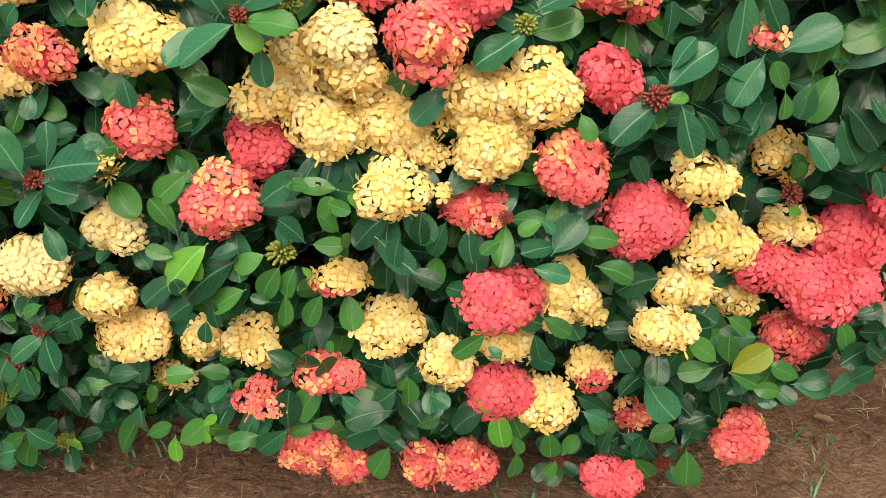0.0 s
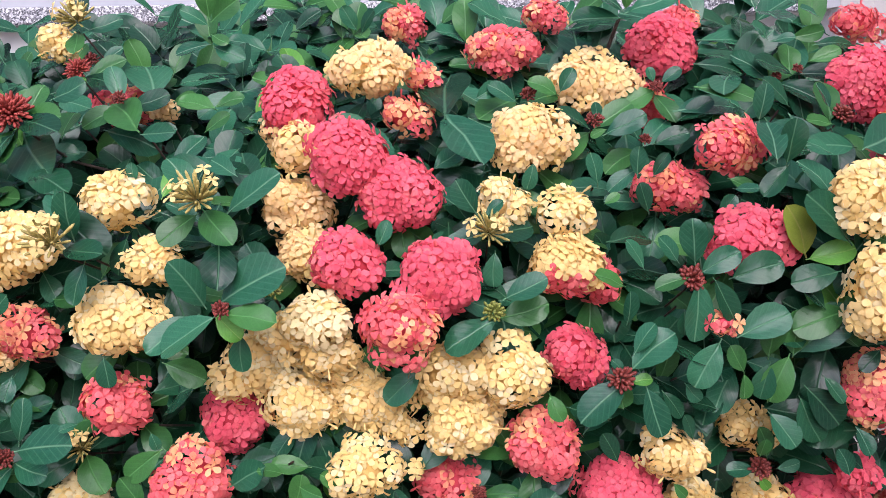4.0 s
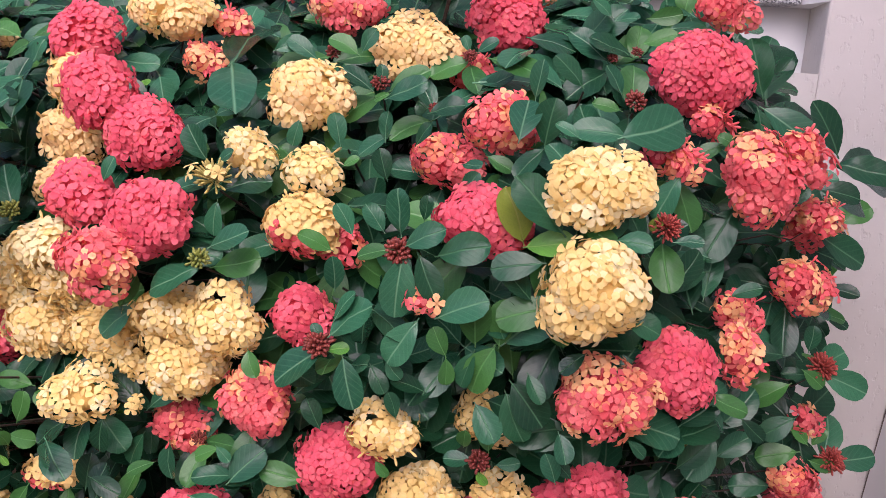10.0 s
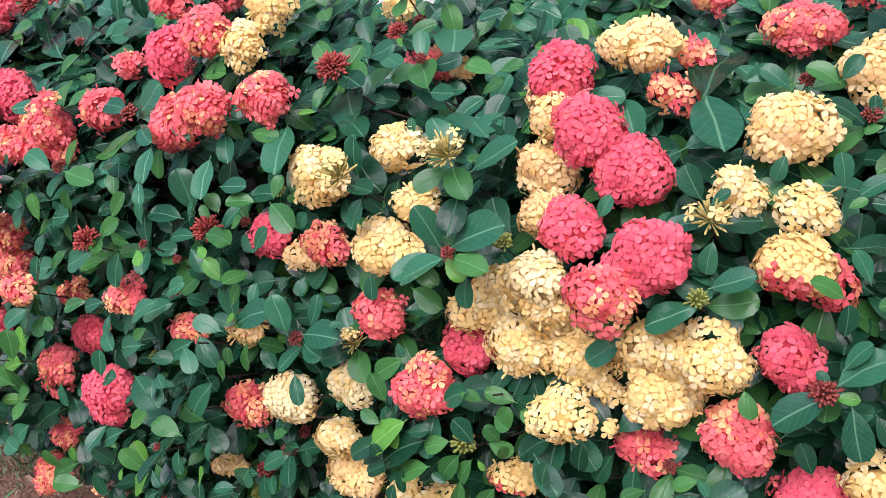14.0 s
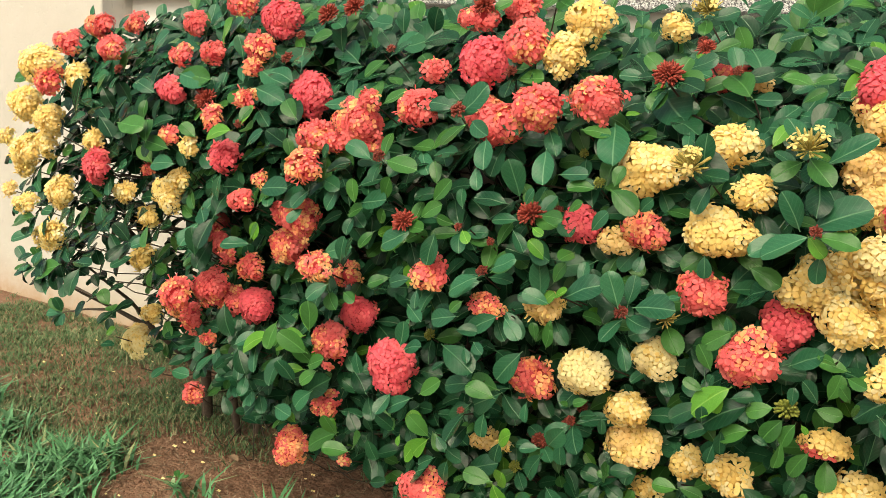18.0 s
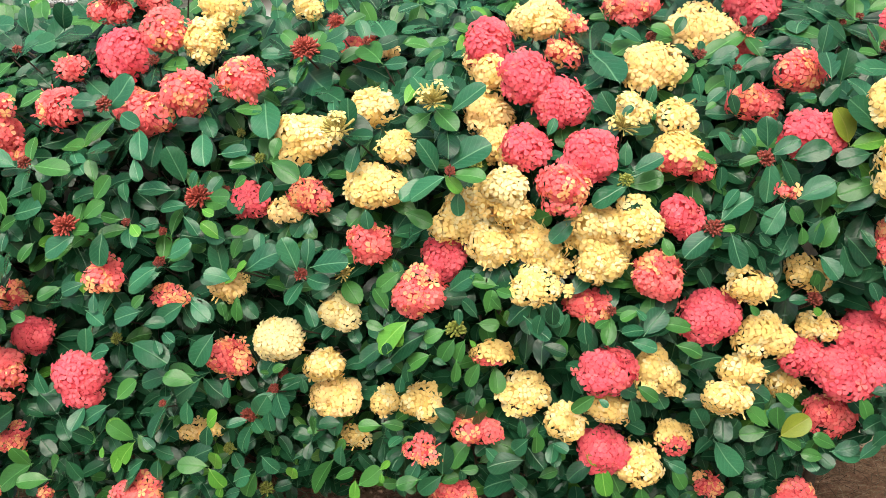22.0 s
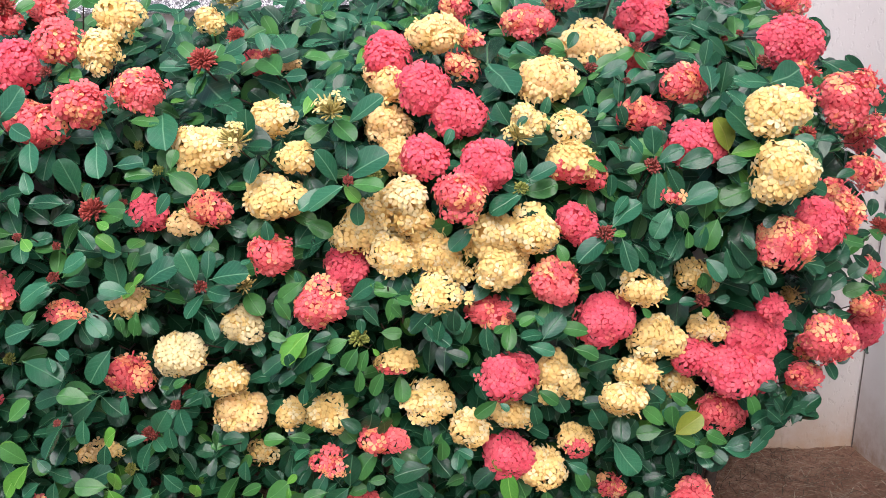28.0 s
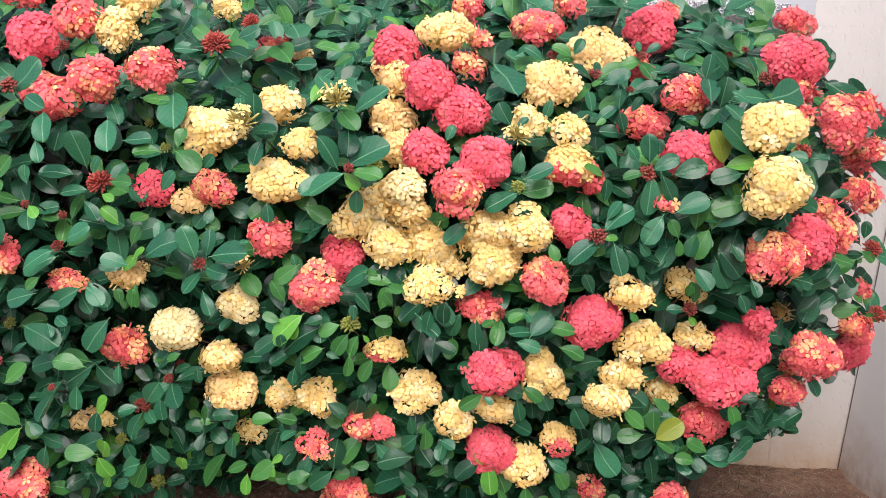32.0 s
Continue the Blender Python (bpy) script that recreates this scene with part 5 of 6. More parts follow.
leaf("fresh", 0.116, -0.950, 0.667, 0.078, -0.954, 0.674)
leaf("young", -0.027, -0.957, 0.612, -0.073, -0.965, 0.566)
leaf("green", 0.001, -0.953, 0.591, -0.057, -0.962, 0.553)
leaf("green", -0.026, -0.955, 0.595, 0.002, -0.956, 0.606)
leaf("fresh", 0.096, -0.954, 0.622, 0.106, -0.957, 0.659)
leaf("fresh", 0.159, -0.964, 0.647, 0.130, -0.968, 0.666)
leaf("green", 0.172, -0.964, 0.649, 0.130, -0.971, 0.615)
leaf("mid", 0.053, -0.949, 0.601, 0.052, -0.950, 0.627)
leaf("fresh", 0.082, -0.950, 0.606, 0.115, -0.952, 0.605)
leaf("fresh", 0.062, -0.948, 0.579, 0.048, -0.951, 0.545)
leaf("young", 0.069, -0.947, 0.579, 0.078, -0.946, 0.567)
leaf("fresh", 0.007, -0.954, 0.556, -0.032, -0.958, 0.535)
leaf("green", 0.202, -0.960, 0.646, 0.200, -0.963, 0.610)
leaf("green", 0.227, -0.919, 0.617, 0.209, -0.923, 0.580)
leaf("mid", 0.252, -0.909, 0.606, 0.254, -0.914, 0.564)
leaf("mid", 0.311, -0.963, 0.824, 0.260, -0.971, 0.797)
leaf("fresh", 0.218, -0.956, 0.768, 0.238, -0.961, 0.804)
leaf("mid", 0.234, -0.952, 0.771, 0.197, -0.958, 0.740)
leaf("mid", 0.326, -0.952, 0.630, 0.341, -0.953, 0.615)
leaf("fresh", 0.329, -0.952, 0.628, 0.304, -0.954, 0.616)
leaf("mid", 0.513, -0.958, 0.859, 0.512, -0.967, 0.799)
leaf("green", 0.527, -0.958, 0.860, 0.549, -0.964, 0.819)
leaf("mid", 0.534, -0.967, 0.798, 0.508, -0.974, 0.754)
leaf("mid", 0.550, -0.966, 0.800, 0.596, -0.974, 0.825)
leaf("fresh", 0.612, -0.955, 0.775, 0.615, -0.961, 0.821)
leaf("mid", 0.614, -0.955, 0.778, 0.661, -0.966, 0.824)
leaf("green", 0.640, -0.962, 0.826, 0.611, -0.967, 0.858)
leaf("fresh", 0.609, -0.955, 0.778, 0.590, -0.962, 0.732)
leaf("green", 0.589, -0.955, 0.770, 0.578, -0.960, 0.735)
leaf("fresh", 0.562, -0.957, 0.760, 0.548, -0.959, 0.787)
leaf("fresh", 0.562, -0.957, 0.760, 0.564, -0.958, 0.733)
leaf("green", 0.622, -0.952, 0.732, 0.644, -0.959, 0.687)
leaf("green", 0.626, -0.955, 0.744, 0.660, -0.963, 0.706)
leaf("mid", 0.444, -0.962, 0.767, 0.482, -0.969, 0.806)
leaf("mid", 0.442, -0.962, 0.756, 0.395, -0.971, 0.719)
leaf("young", 0.444, -0.963, 0.754, 0.465, -0.964, 0.759)
leaf("mid", 0.460, -0.964, 0.751, 0.476, -0.972, 0.702)
leaf("mid", 0.438, -0.960, 0.763, 0.427, -0.960, 0.777)
leaf("mid", 0.448, -0.960, 0.783, 0.465, -0.963, 0.814)
leaf("green", 0.515, -0.947, 0.685, 0.506, -0.949, 0.711)
leaf("green", 0.437, -0.948, 0.662, 0.423, -0.951, 0.693)
leaf("green", 0.498, -0.960, 0.828, 0.499, -0.961, 0.803)
leaf("mid", 0.502, -0.956, 0.750, 0.518, -0.957, 0.732)
leaf("fresh", 0.609, -0.912, 0.647, 0.601, -0.915, 0.681)
leaf("mid", 0.594, -0.916, 0.638, 0.564, -0.919, 0.638)
leaf("mid", 0.617, -0.917, 0.637, 0.641, -0.919, 0.644)
leaf("young", 0.598, -0.919, 0.629, 0.609, -0.919, 0.614)
leaf("mid", 0.680, -0.953, 0.643, 0.668, -0.955, 0.671)
leaf("fresh", 0.420, -0.934, 0.595, 0.373, -0.941, 0.606)
leaf("fresh", 0.496, -0.946, 0.637, 0.510, -0.947, 0.622)
leaf("green", -0.061, -0.955, 0.576, -0.103, -0.962, 0.547)
leaf("young", -0.041, -0.956, 0.606, -0.045, -0.959, 0.570)
leaf("fresh", -0.064, -0.955, 0.596, -0.091, -0.958, 0.608)
leaf("green", -0.043, -0.955, 0.549, -0.079, -0.960, 0.528)
leaf("green", -0.031, -0.955, 0.545, -0.029, -0.958, 0.512)
leaf("fresh", 0.046, -0.949, 0.581, 0.024, -0.953, 0.546)
leaf("fresh", 0.032, -0.949, 0.595, -0.002, -0.953, 0.581)
leaf("fresh", 0.048, -0.948, 0.546, 0.045, -0.951, 0.510)
leaf("green", 0.033, -0.953, 0.539, 0.012, -0.954, 0.547)
leaf("fresh", 0.083, -0.918, 0.531, 0.064, -0.922, 0.494)
leaf("fresh", 0.086, -0.918, 0.450, 0.088, -0.919, 0.469)
leaf("fresh", -0.241, -0.915, 0.523, -0.265, -0.917, 0.513)
leaf("green", -0.225, -0.909, 0.500, -0.256, -0.905, 0.492)
leaf("green", -0.222, -0.897, 0.494, -0.216, -0.900, 0.469)
leaf("mid", -0.276, -0.925, 0.450, -0.273, -0.929, 0.410)
leaf("fresh", -0.282, -0.936, 0.516, -0.271, -0.922, 0.512)
leaf("fresh", -0.095, -0.861, 0.395, -0.133, -0.865, 0.395)
leaf("fresh", -0.095, -0.859, 0.398, -0.058, -0.862, 0.395)
leaf("green", -0.164, -0.867, 0.400, -0.202, -0.871, 0.400)
leaf("green", -0.207, -0.864, 0.408, -0.219, -0.862, 0.423)
leaf("fresh", -0.201, -0.871, 0.387, -0.222, -0.877, 0.391)
leaf("fresh", -0.186, -0.810, 0.316, -0.177, -0.811, 0.344)
leaf("fresh", -0.197, -0.806, 0.305, -0.236, -0.815, 0.246)
leaf("fresh", -0.192, -0.824, 0.275, -0.156, -0.831, 0.294)
leaf("fresh", -0.150, -0.828, 0.263, -0.108, -0.833, 0.299)
leaf("young", -0.103, -0.848, 0.305, -0.086, -0.849, 0.322)
leaf("young", -0.154, -0.821, 0.273, -0.157, -0.826, 0.234)
leaf("fresh", -0.331, -0.850, 0.297, -0.351, -0.855, 0.251)
leaf("green", -0.338, -0.842, 0.283, -0.302, -0.846, 0.316)
leaf("fresh", -0.339, -0.853, 0.304, -0.369, -0.856, 0.285)
leaf("fresh", -0.030, -0.847, 0.289, -0.072, -0.853, 0.280)
leaf("green", 0.009, -0.849, 0.298, -0.031, -0.855, 0.267)
leaf("green", 0.009, -0.849, 0.298, 0.015, -0.854, 0.354)
leaf("fresh", 0.002, -0.826, 0.273, 0.034, -0.826, 0.286)
leaf("fresh", 0.042, -0.857, 0.312, 0.072, -0.859, 0.318)
leaf("green", 0.155, -0.873, 0.343, 0.094, -0.883, 0.333)
leaf("green", 0.127, -0.856, 0.310, 0.155, -0.860, 0.285)
leaf("fresh", 0.174, -0.899, 0.409, 0.176, -0.903, 0.371)
leaf("fresh", 0.178, -0.852, 0.301, 0.208, -0.855, 0.316)
leaf("fresh", 0.140, -0.826, 0.251, 0.115, -0.831, 0.208)
leaf("green", 0.147, -0.893, 0.425, 0.152, -0.895, 0.395)
leaf("green", 0.183, -0.955, 0.574, 0.219, -0.959, 0.562)
leaf("green", 0.063, -0.932, 0.465, 0.069, -0.932, 0.488)
leaf("green", 0.000, -0.879, 0.436, 0.034, -0.884, 0.418)
leaf("fresh", 0.387, -0.952, 0.575, 0.426, -0.957, 0.563)
leaf("fresh", 0.335, -0.912, 0.493, 0.368, -0.917, 0.473)
leaf("green", 0.326, -0.914, 0.472, 0.336, -0.917, 0.436)
leaf("green", 0.456, -0.883, 0.388, 0.476, -0.888, 0.431)
leaf("green", 0.470, -0.895, 0.392, 0.497, -0.901, 0.431)
leaf("fresh", 0.545, -0.909, 0.426, 0.511, -0.913, 0.456)
leaf("fresh", 0.543, -0.909, 0.418, 0.501, -0.914, 0.415)
leaf("fresh", 0.562, -0.903, 0.418, 0.557, -0.905, 0.455)
leaf("bronze", 0.563, -0.903, 0.407, 0.603, -0.911, 0.442)
leaf("fresh", 0.557, -0.887, 0.475, 0.585, -0.890, 0.457)
leaf("fresh", 0.563, -0.903, 0.407, 0.597, -0.907, 0.393)
leaf("mid", 0.463, -0.894, 0.396, 0.503, -0.904, 0.344)
leaf("green", 0.561, -0.859, 0.316, 0.524, -0.864, 0.307)
leaf("green", 0.577, -0.855, 0.308, 0.568, -0.859, 0.354)
leaf("fresh", 0.664, -0.872, 0.377, 0.628, -0.876, 0.397)
leaf("mid", 0.652, -0.876, 0.372, 0.698, -0.883, 0.371)
leaf("mid", 0.656, -0.876, 0.372, 0.693, -0.882, 0.387)
leaf("fresh", 0.642, -0.880, 0.362, 0.608, -0.883, 0.369)
leaf("fresh", 0.678, -0.912, 0.485, 0.693, -0.916, 0.446)
leaf("green", 0.693, -0.914, 0.487, 0.721, -0.918, 0.499)
leaf("green", 0.389, -0.849, 0.343, 0.422, -0.854, 0.324)
leaf("fresh", 0.404, -0.853, 0.328, 0.427, -0.858, 0.292)
leaf("young", 0.286, -0.860, 0.336, 0.293, -0.868, 0.279)
leaf("green", 0.271, -0.861, 0.336, 0.230, -0.868, 0.307)
leaf("bronze", 0.257, -0.866, 0.357, 0.282, -0.869, 0.337)
leaf("fresh", 0.355, -0.841, 0.285, 0.359, -0.845, 0.243)
leaf("fresh", 0.380, -0.810, 0.220, 0.398, -0.812, 0.250)
leaf("fresh", 0.373, -0.801, 0.204, 0.358, -0.802, 0.180)
leaf("fresh", 0.306, -0.839, 0.276, 0.321, -0.841, 0.249)
leaf("fresh", 0.316, -0.814, 0.229, 0.312, -0.817, 0.188)
leaf("fresh", 0.552, -0.812, 0.228, 0.555, -0.819, 0.170)
leaf("fresh", 0.505, -0.779, 0.219, 0.538, -0.784, 0.241)
leaf("green", 0.429, -0.821, 0.232, 0.438, -0.822, 0.261)
leaf("fresh", 0.480, -0.806, 0.210, 0.508, -0.800, 0.170)
leaf("fresh", 0.269, -0.935, 0.485, 0.233, -0.941, 0.460)
leaf("mid", -1.135, -0.796, 1.046, -1.092, -0.809, 1.094)
leaf("mid", -1.017, -0.833, 0.997, -0.944, -0.841, 0.974)
leaf("mid", -0.971, -0.894, 0.963, -0.900, -0.902, 0.943)
leaf("green", -0.928, -0.869, 0.960, -0.877, -0.885, 0.909)
leaf("fresh", -1.198, -0.866, 0.977, -1.117, -0.873, 0.971)
leaf("mid", -0.856, -0.773, 1.040, -0.861, -0.782, 1.095)
leaf("mid", -0.794, -0.752, 1.053, -0.789, -0.757, 1.093)
leaf("fresh", -0.722, -0.827, 1.033, -0.761, -0.834, 1.003)
leaf("mid", -0.712, -0.831, 1.038, -0.672, -0.836, 1.067)
leaf("mid", -0.763, -0.703, 1.086, -0.765, -0.708, 1.136)
leaf("green", -0.674, -0.781, 1.070, -0.600, -0.801, 1.084)
leaf("mid", -0.685, -0.719, 1.092, -0.661, -0.760, 1.128)
leaf("mid", -0.552, -0.892, 0.952, -0.603, -0.898, 0.966)
leaf("mid", -0.526, -0.898, 0.945, -0.477, -0.908, 0.999)
leaf("fresh", -0.511, -0.910, 0.933, -0.559, -0.918, 0.895)
leaf("fresh", -0.463, -0.919, 0.912, -0.463, -0.924, 0.870)
leaf("mid", -0.403, -0.918, 0.926, -0.431, -0.922, 0.948)
leaf("green", -0.361, -0.883, 0.906, -0.365, -0.889, 0.860)
leaf("fresh", -0.635, -0.942, 0.863, -0.573, -0.948, 0.857)
leaf("mid", -0.801, -0.901, 0.944, -0.745, -0.905, 0.948)
leaf("mid", -0.934, -0.955, 0.855, -0.900, -0.959, 0.887)
leaf("fresh", -0.833, -0.948, 0.844, -0.841, -0.952, 0.877)
leaf("fresh", -0.683, -0.955, 0.782, -0.689, -0.960, 0.823)
leaf("mid", -0.897, -0.955, 0.780, -0.837, -0.959, 0.792)
leaf("mid", -0.863, -0.936, 0.751, -0.812, -0.940, 0.788)
leaf("fresh", -0.532, -0.951, 0.805, -0.502, -0.956, 0.844)
leaf("mid", -0.481, -0.941, 0.801, -0.485, -0.943, 0.831)
leaf("mid", -0.399, -0.943, 0.820, -0.454, -0.950, 0.827)
leaf("green", -0.383, -0.937, 0.830, -0.403, -0.947, 0.887)
leaf("fresh", -0.365, -0.927, 0.814, -0.379, -0.928, 0.838)
leaf("fresh", -0.550, -0.956, 0.777, -0.515, -0.959, 0.804)
leaf("mid", -0.382, -0.937, 0.796, -0.424, -0.941, 0.791)
leaf("green", -0.697, -0.955, 0.681, -0.686, -0.959, 0.721)
leaf("mid", -0.565, -0.957, 0.752, -0.616, -0.964, 0.723)
leaf("mid", -0.526, -0.944, 0.756, -0.537, -0.951, 0.701)
leaf("mid", -0.444, -0.922, 0.683, -0.498, -0.930, 0.657)
leaf("fresh", -0.428, -0.925, 0.700, -0.390, -0.930, 0.738)
leaf("mid", -0.388, -0.942, 0.780, -0.365, -0.946, 0.750)
leaf("young", -0.321, -0.947, 0.740, -0.353, -0.952, 0.769)
leaf("mid", -0.343, -0.905, 0.666, -0.350, -0.914, 0.728)
leaf("mid", -0.342, -0.905, 0.662, -0.380, -0.909, 0.669)
leaf("fresh", -0.307, -0.954, 0.710, -0.293, -0.957, 0.742)
leaf("young", -0.342, -0.905, 0.657, -0.323, -0.907, 0.683)
leaf("green", -0.475, -0.930, 0.625, -0.528, -0.926, 0.608)
leaf("mid", -0.406, -0.923, 0.631, -0.453, -0.930, 0.601)
leaf("mid", -0.395, -0.924, 0.643, -0.359, -0.932, 0.607)
leaf("fresh", -0.322, -0.905, 0.639, -0.322, -0.909, 0.599)
leaf("mid", -0.472, -0.948, 0.598, -0.438, -0.937, 0.601)
leaf("fresh", -0.340, -0.922, 0.604, -0.346, -0.922, 0.630)
leaf("mid", -0.350, -0.945, 0.587, -0.388, -0.954, 0.536)
leaf("green", -0.425, -0.944, 0.514, -0.479, -0.951, 0.503)
leaf("fresh", -0.395, -0.917, 0.502, -0.452, -0.904, 0.507)
leaf("mid", -0.392, -0.914, 0.497, -0.447, -0.902, 0.459)
leaf("green", -0.435, -0.937, 0.475, -0.472, -0.944, 0.425)
leaf("fresh", -0.540, -0.930, 0.461, -0.503, -0.934, 0.496)
leaf("mid", -0.555, -0.925, 0.450, -0.604, -0.931, 0.420)
leaf("mid", -0.590, -0.905, 0.541, -0.587, -0.909, 0.582)
leaf("young", -0.549, -0.886, 0.369, -0.575, -0.892, 0.406)
leaf("young", -0.552, -0.882, 0.361, -0.583, -0.889, 0.312)
leaf("fresh", -0.528, -0.890, 0.382, -0.507, -0.894, 0.353)
leaf("young", -0.806, -0.915, 0.508, -0.878, -0.907, 0.474)
leaf("fresh", -0.821, -0.941, 0.507, -0.785, -0.930, 0.464)
leaf("young", -0.859, -0.950, 0.507, -0.923, -0.958, 0.474)
leaf("young", -0.802, -0.911, 0.518, -0.810, -0.912, 0.570)
leaf("green", -1.021, -0.905, 0.528, -0.996, -0.915, 0.468)
leaf("young", -0.768, -0.851, 0.299, -0.779, -0.853, 0.326)
leaf("fresh", -0.760, -0.852, 0.302, -0.823, -0.861, 0.259)
leaf("mid", -0.348, -0.849, 0.394, -0.379, -0.851, 0.386)
leaf("mid", -0.484, -0.824, 0.296, -0.427, -0.833, 0.328)
leaf("green", -0.840, -0.871, 0.363, -0.774, -0.879, 0.416)
leaf("fresh", 0.734, -0.634, 1.120, 0.774, -0.639, 1.128)
leaf("green", 0.758, -0.650, 1.109, 0.804, -0.657, 1.112)
leaf("fresh", 0.727, -0.705, 1.084, 0.763, -0.711, 1.098)
leaf("fresh", 0.825, -0.777, 0.981, 0.797, -0.781, 0.966)
leaf("fresh", 0.838, -0.788, 0.977, 0.816, -0.790, 0.990)
leaf("green", 0.879, -0.662, 1.034, 0.858, -0.672, 1.098)
leaf("green", 0.904, -0.587, 1.061, 0.921, -0.589, 1.087)
leaf("mid", 0.872, -0.690, 1.024, 0.934, -0.702, 0.990)
leaf("green", 0.867, -0.699, 1.023, 0.881, -0.703, 0.985)
leaf("green", 0.995, -0.596, 0.969, 0.955, -0.607, 1.033)
leaf("green", 0.982, -0.622, 0.962, 1.049, -0.634, 0.955)
leaf("green", 0.946, -0.699, 0.935, 0.992, -0.704, 0.930)
leaf("mid", 0.773, -0.853, 0.949, 0.752, -0.860, 0.904)
leaf("bronze", 0.759, -0.902, 0.911, 0.744, -0.903, 0.898)
leaf("mid", 0.764, -0.930, 0.891, 0.791, -0.932, 0.894)
leaf("green", 0.897, -0.794, 0.922, 0.911, -0.796, 0.942)
leaf("green", 0.842, -0.826, 0.823, 0.871, -0.829, 0.837)
leaf("green", 0.721, -0.990, 0.830, 0.754, -0.994, 0.819)
leaf("mid", 0.963, -0.712, 0.741, 0.964, -0.714, 0.773)
leaf("mid", 0.982, -0.705, 0.716, 1.033, -0.714, 0.701)
leaf("fresh", 0.960, -0.711, 0.719, 0.985, -0.714, 0.702)
leaf("green", 0.958, -0.714, 0.730, 0.922, -0.720, 0.769)
leaf("green", 0.918, -0.787, 0.755, 0.881, -0.791, 0.758)
leaf("fresh", 0.944, -0.733, 0.707, 0.902, -0.737, 0.681)
leaf("green", 0.969, -0.708, 0.712, 0.939, -0.710, 0.712)
leaf("fresh", 0.820, -0.895, 0.734, 0.859, -0.900, 0.724)
leaf("green", 0.867, -0.848, 0.698, 0.892, -0.851, 0.678)
leaf("green", 0.957, -0.730, 0.665, 0.921, -0.736, 0.640)
leaf("fresh", 0.991, -0.680, 0.612, 0.971, -0.679, 0.635)
leaf("fresh", 0.996, -0.674, 0.610, 1.009, -0.674, 0.635)
leaf("fresh", 0.974, -0.706, 0.613, 0.926, -0.709, 0.600)
leaf("fresh", 0.996, -0.672, 0.590, 1.027, -0.675, 0.585)
leaf("green", 0.743, -0.958, 0.701, 0.760, -0.959, 0.687)
leaf("green", 0.695, -0.950, 0.649, 0.679, -0.951, 0.665)
leaf("fresh", -1.593, -0.917, 0.941, -1.654, -0.922, 0.937)
leaf("mid", -1.333, -0.818, 1.010, -1.287, -0.827, 1.060)
leaf("mid", -1.334, -0.809, 1.017, -1.266, -0.815, 1.025)
leaf("mid", -1.238, -0.894, 0.932, -1.284, -0.900, 0.953)
leaf("fresh", -1.282, -0.953, 0.868, -1.206, -0.960, 0.868)
leaf("fresh", -1.208, -0.944, 0.833, -1.231, -0.923, 0.878)
leaf("fresh", -1.169, -0.919, 0.824, -1.228, -0.926, 0.837)
leaf("mid", -1.148, -0.922, 0.797, -1.208, -0.929, 0.791)
leaf("fresh", -1.100, -0.915, 0.854, -1.135, -0.920, 0.880)
leaf("young", -0.981, -0.942, 0.881, -1.041, -0.949, 0.865)
leaf("young", -0.970, -0.930, 0.893, -0.945, -0.934, 0.927)
leaf("mid", -1.200, -0.867, 0.977, -1.118, -0.875, 0.969)
leaf("young", -1.138, -0.807, 1.042, -1.115, -0.815, 1.095)
leaf("mid", -1.077, -0.811, 1.015, -1.088, -0.818, 1.061)
leaf("young", -0.950, -0.905, 0.667, -0.947, -0.909, 0.703)
leaf("fresh", -1.578, -0.930, 0.627, -1.649, -0.938, 0.608)
leaf("fresh", -1.411, -0.950, 0.631, -1.373, -0.956, 0.675)
leaf("green", -1.515, -0.945, 0.637, -1.521, -0.950, 0.596)
leaf("fresh", -1.459, -0.953, 0.539, -1.535, -0.961, 0.508)
leaf("green", -1.411, -0.952, 0.870, -1.383, -0.964, 0.944)
leaf("fresh", -1.385, -0.920, 0.922, -1.360, -0.925, 0.959)
leaf("green", -1.338, -0.951, 0.876, -1.296, -0.956, 0.843)
leaf("fresh", -1.407, -0.921, 0.720, -1.386, -0.909, 0.696)
leaf("green", -1.219, -0.927, 0.693, -1.275, -0.910, 0.659)
leaf("green", -1.426, -0.952, 0.668, -1.468, -0.951, 0.637)


# ---- foliage: shoots with pairs of leaves over the whole face ----
PATHSIDE = np.array((0.25, -2.0, 0.97))
HEAD_ARRAY, PLACED_ARRAY = np.array(HEADS), np.array(PLACED)


def shades(p, things, radius, behind):
    """True where a leaf at p would hang between one of the things and the path, to which flowers and outer leaves open."""
    way = PATHSIDE - things[:, :3]
    way = way / np.linalg.norm(way, axis=1)[:, None]
    v = np.array(p) - things[:, :3]
    ahead = np.sum(v * way, axis=1)
    off = np.linalg.norm(v - way * ahead[:, None], axis=1)
    return bool(np.any((ahead > -behind) & (off < radius)))


def clear_of_heads(p, gap):
    return not shades(p, HEAD_ARRAY, 0.5 * (HEAD_ARRAY[:, 3] + HEAD_ARRAY[:, 4]) + gap, 0.02)


def clear_of_placed(p):
    return not shades(p, PLACED_ARRAY, PLACED_ARRAY[:, 3] + 0.010, 0.006)


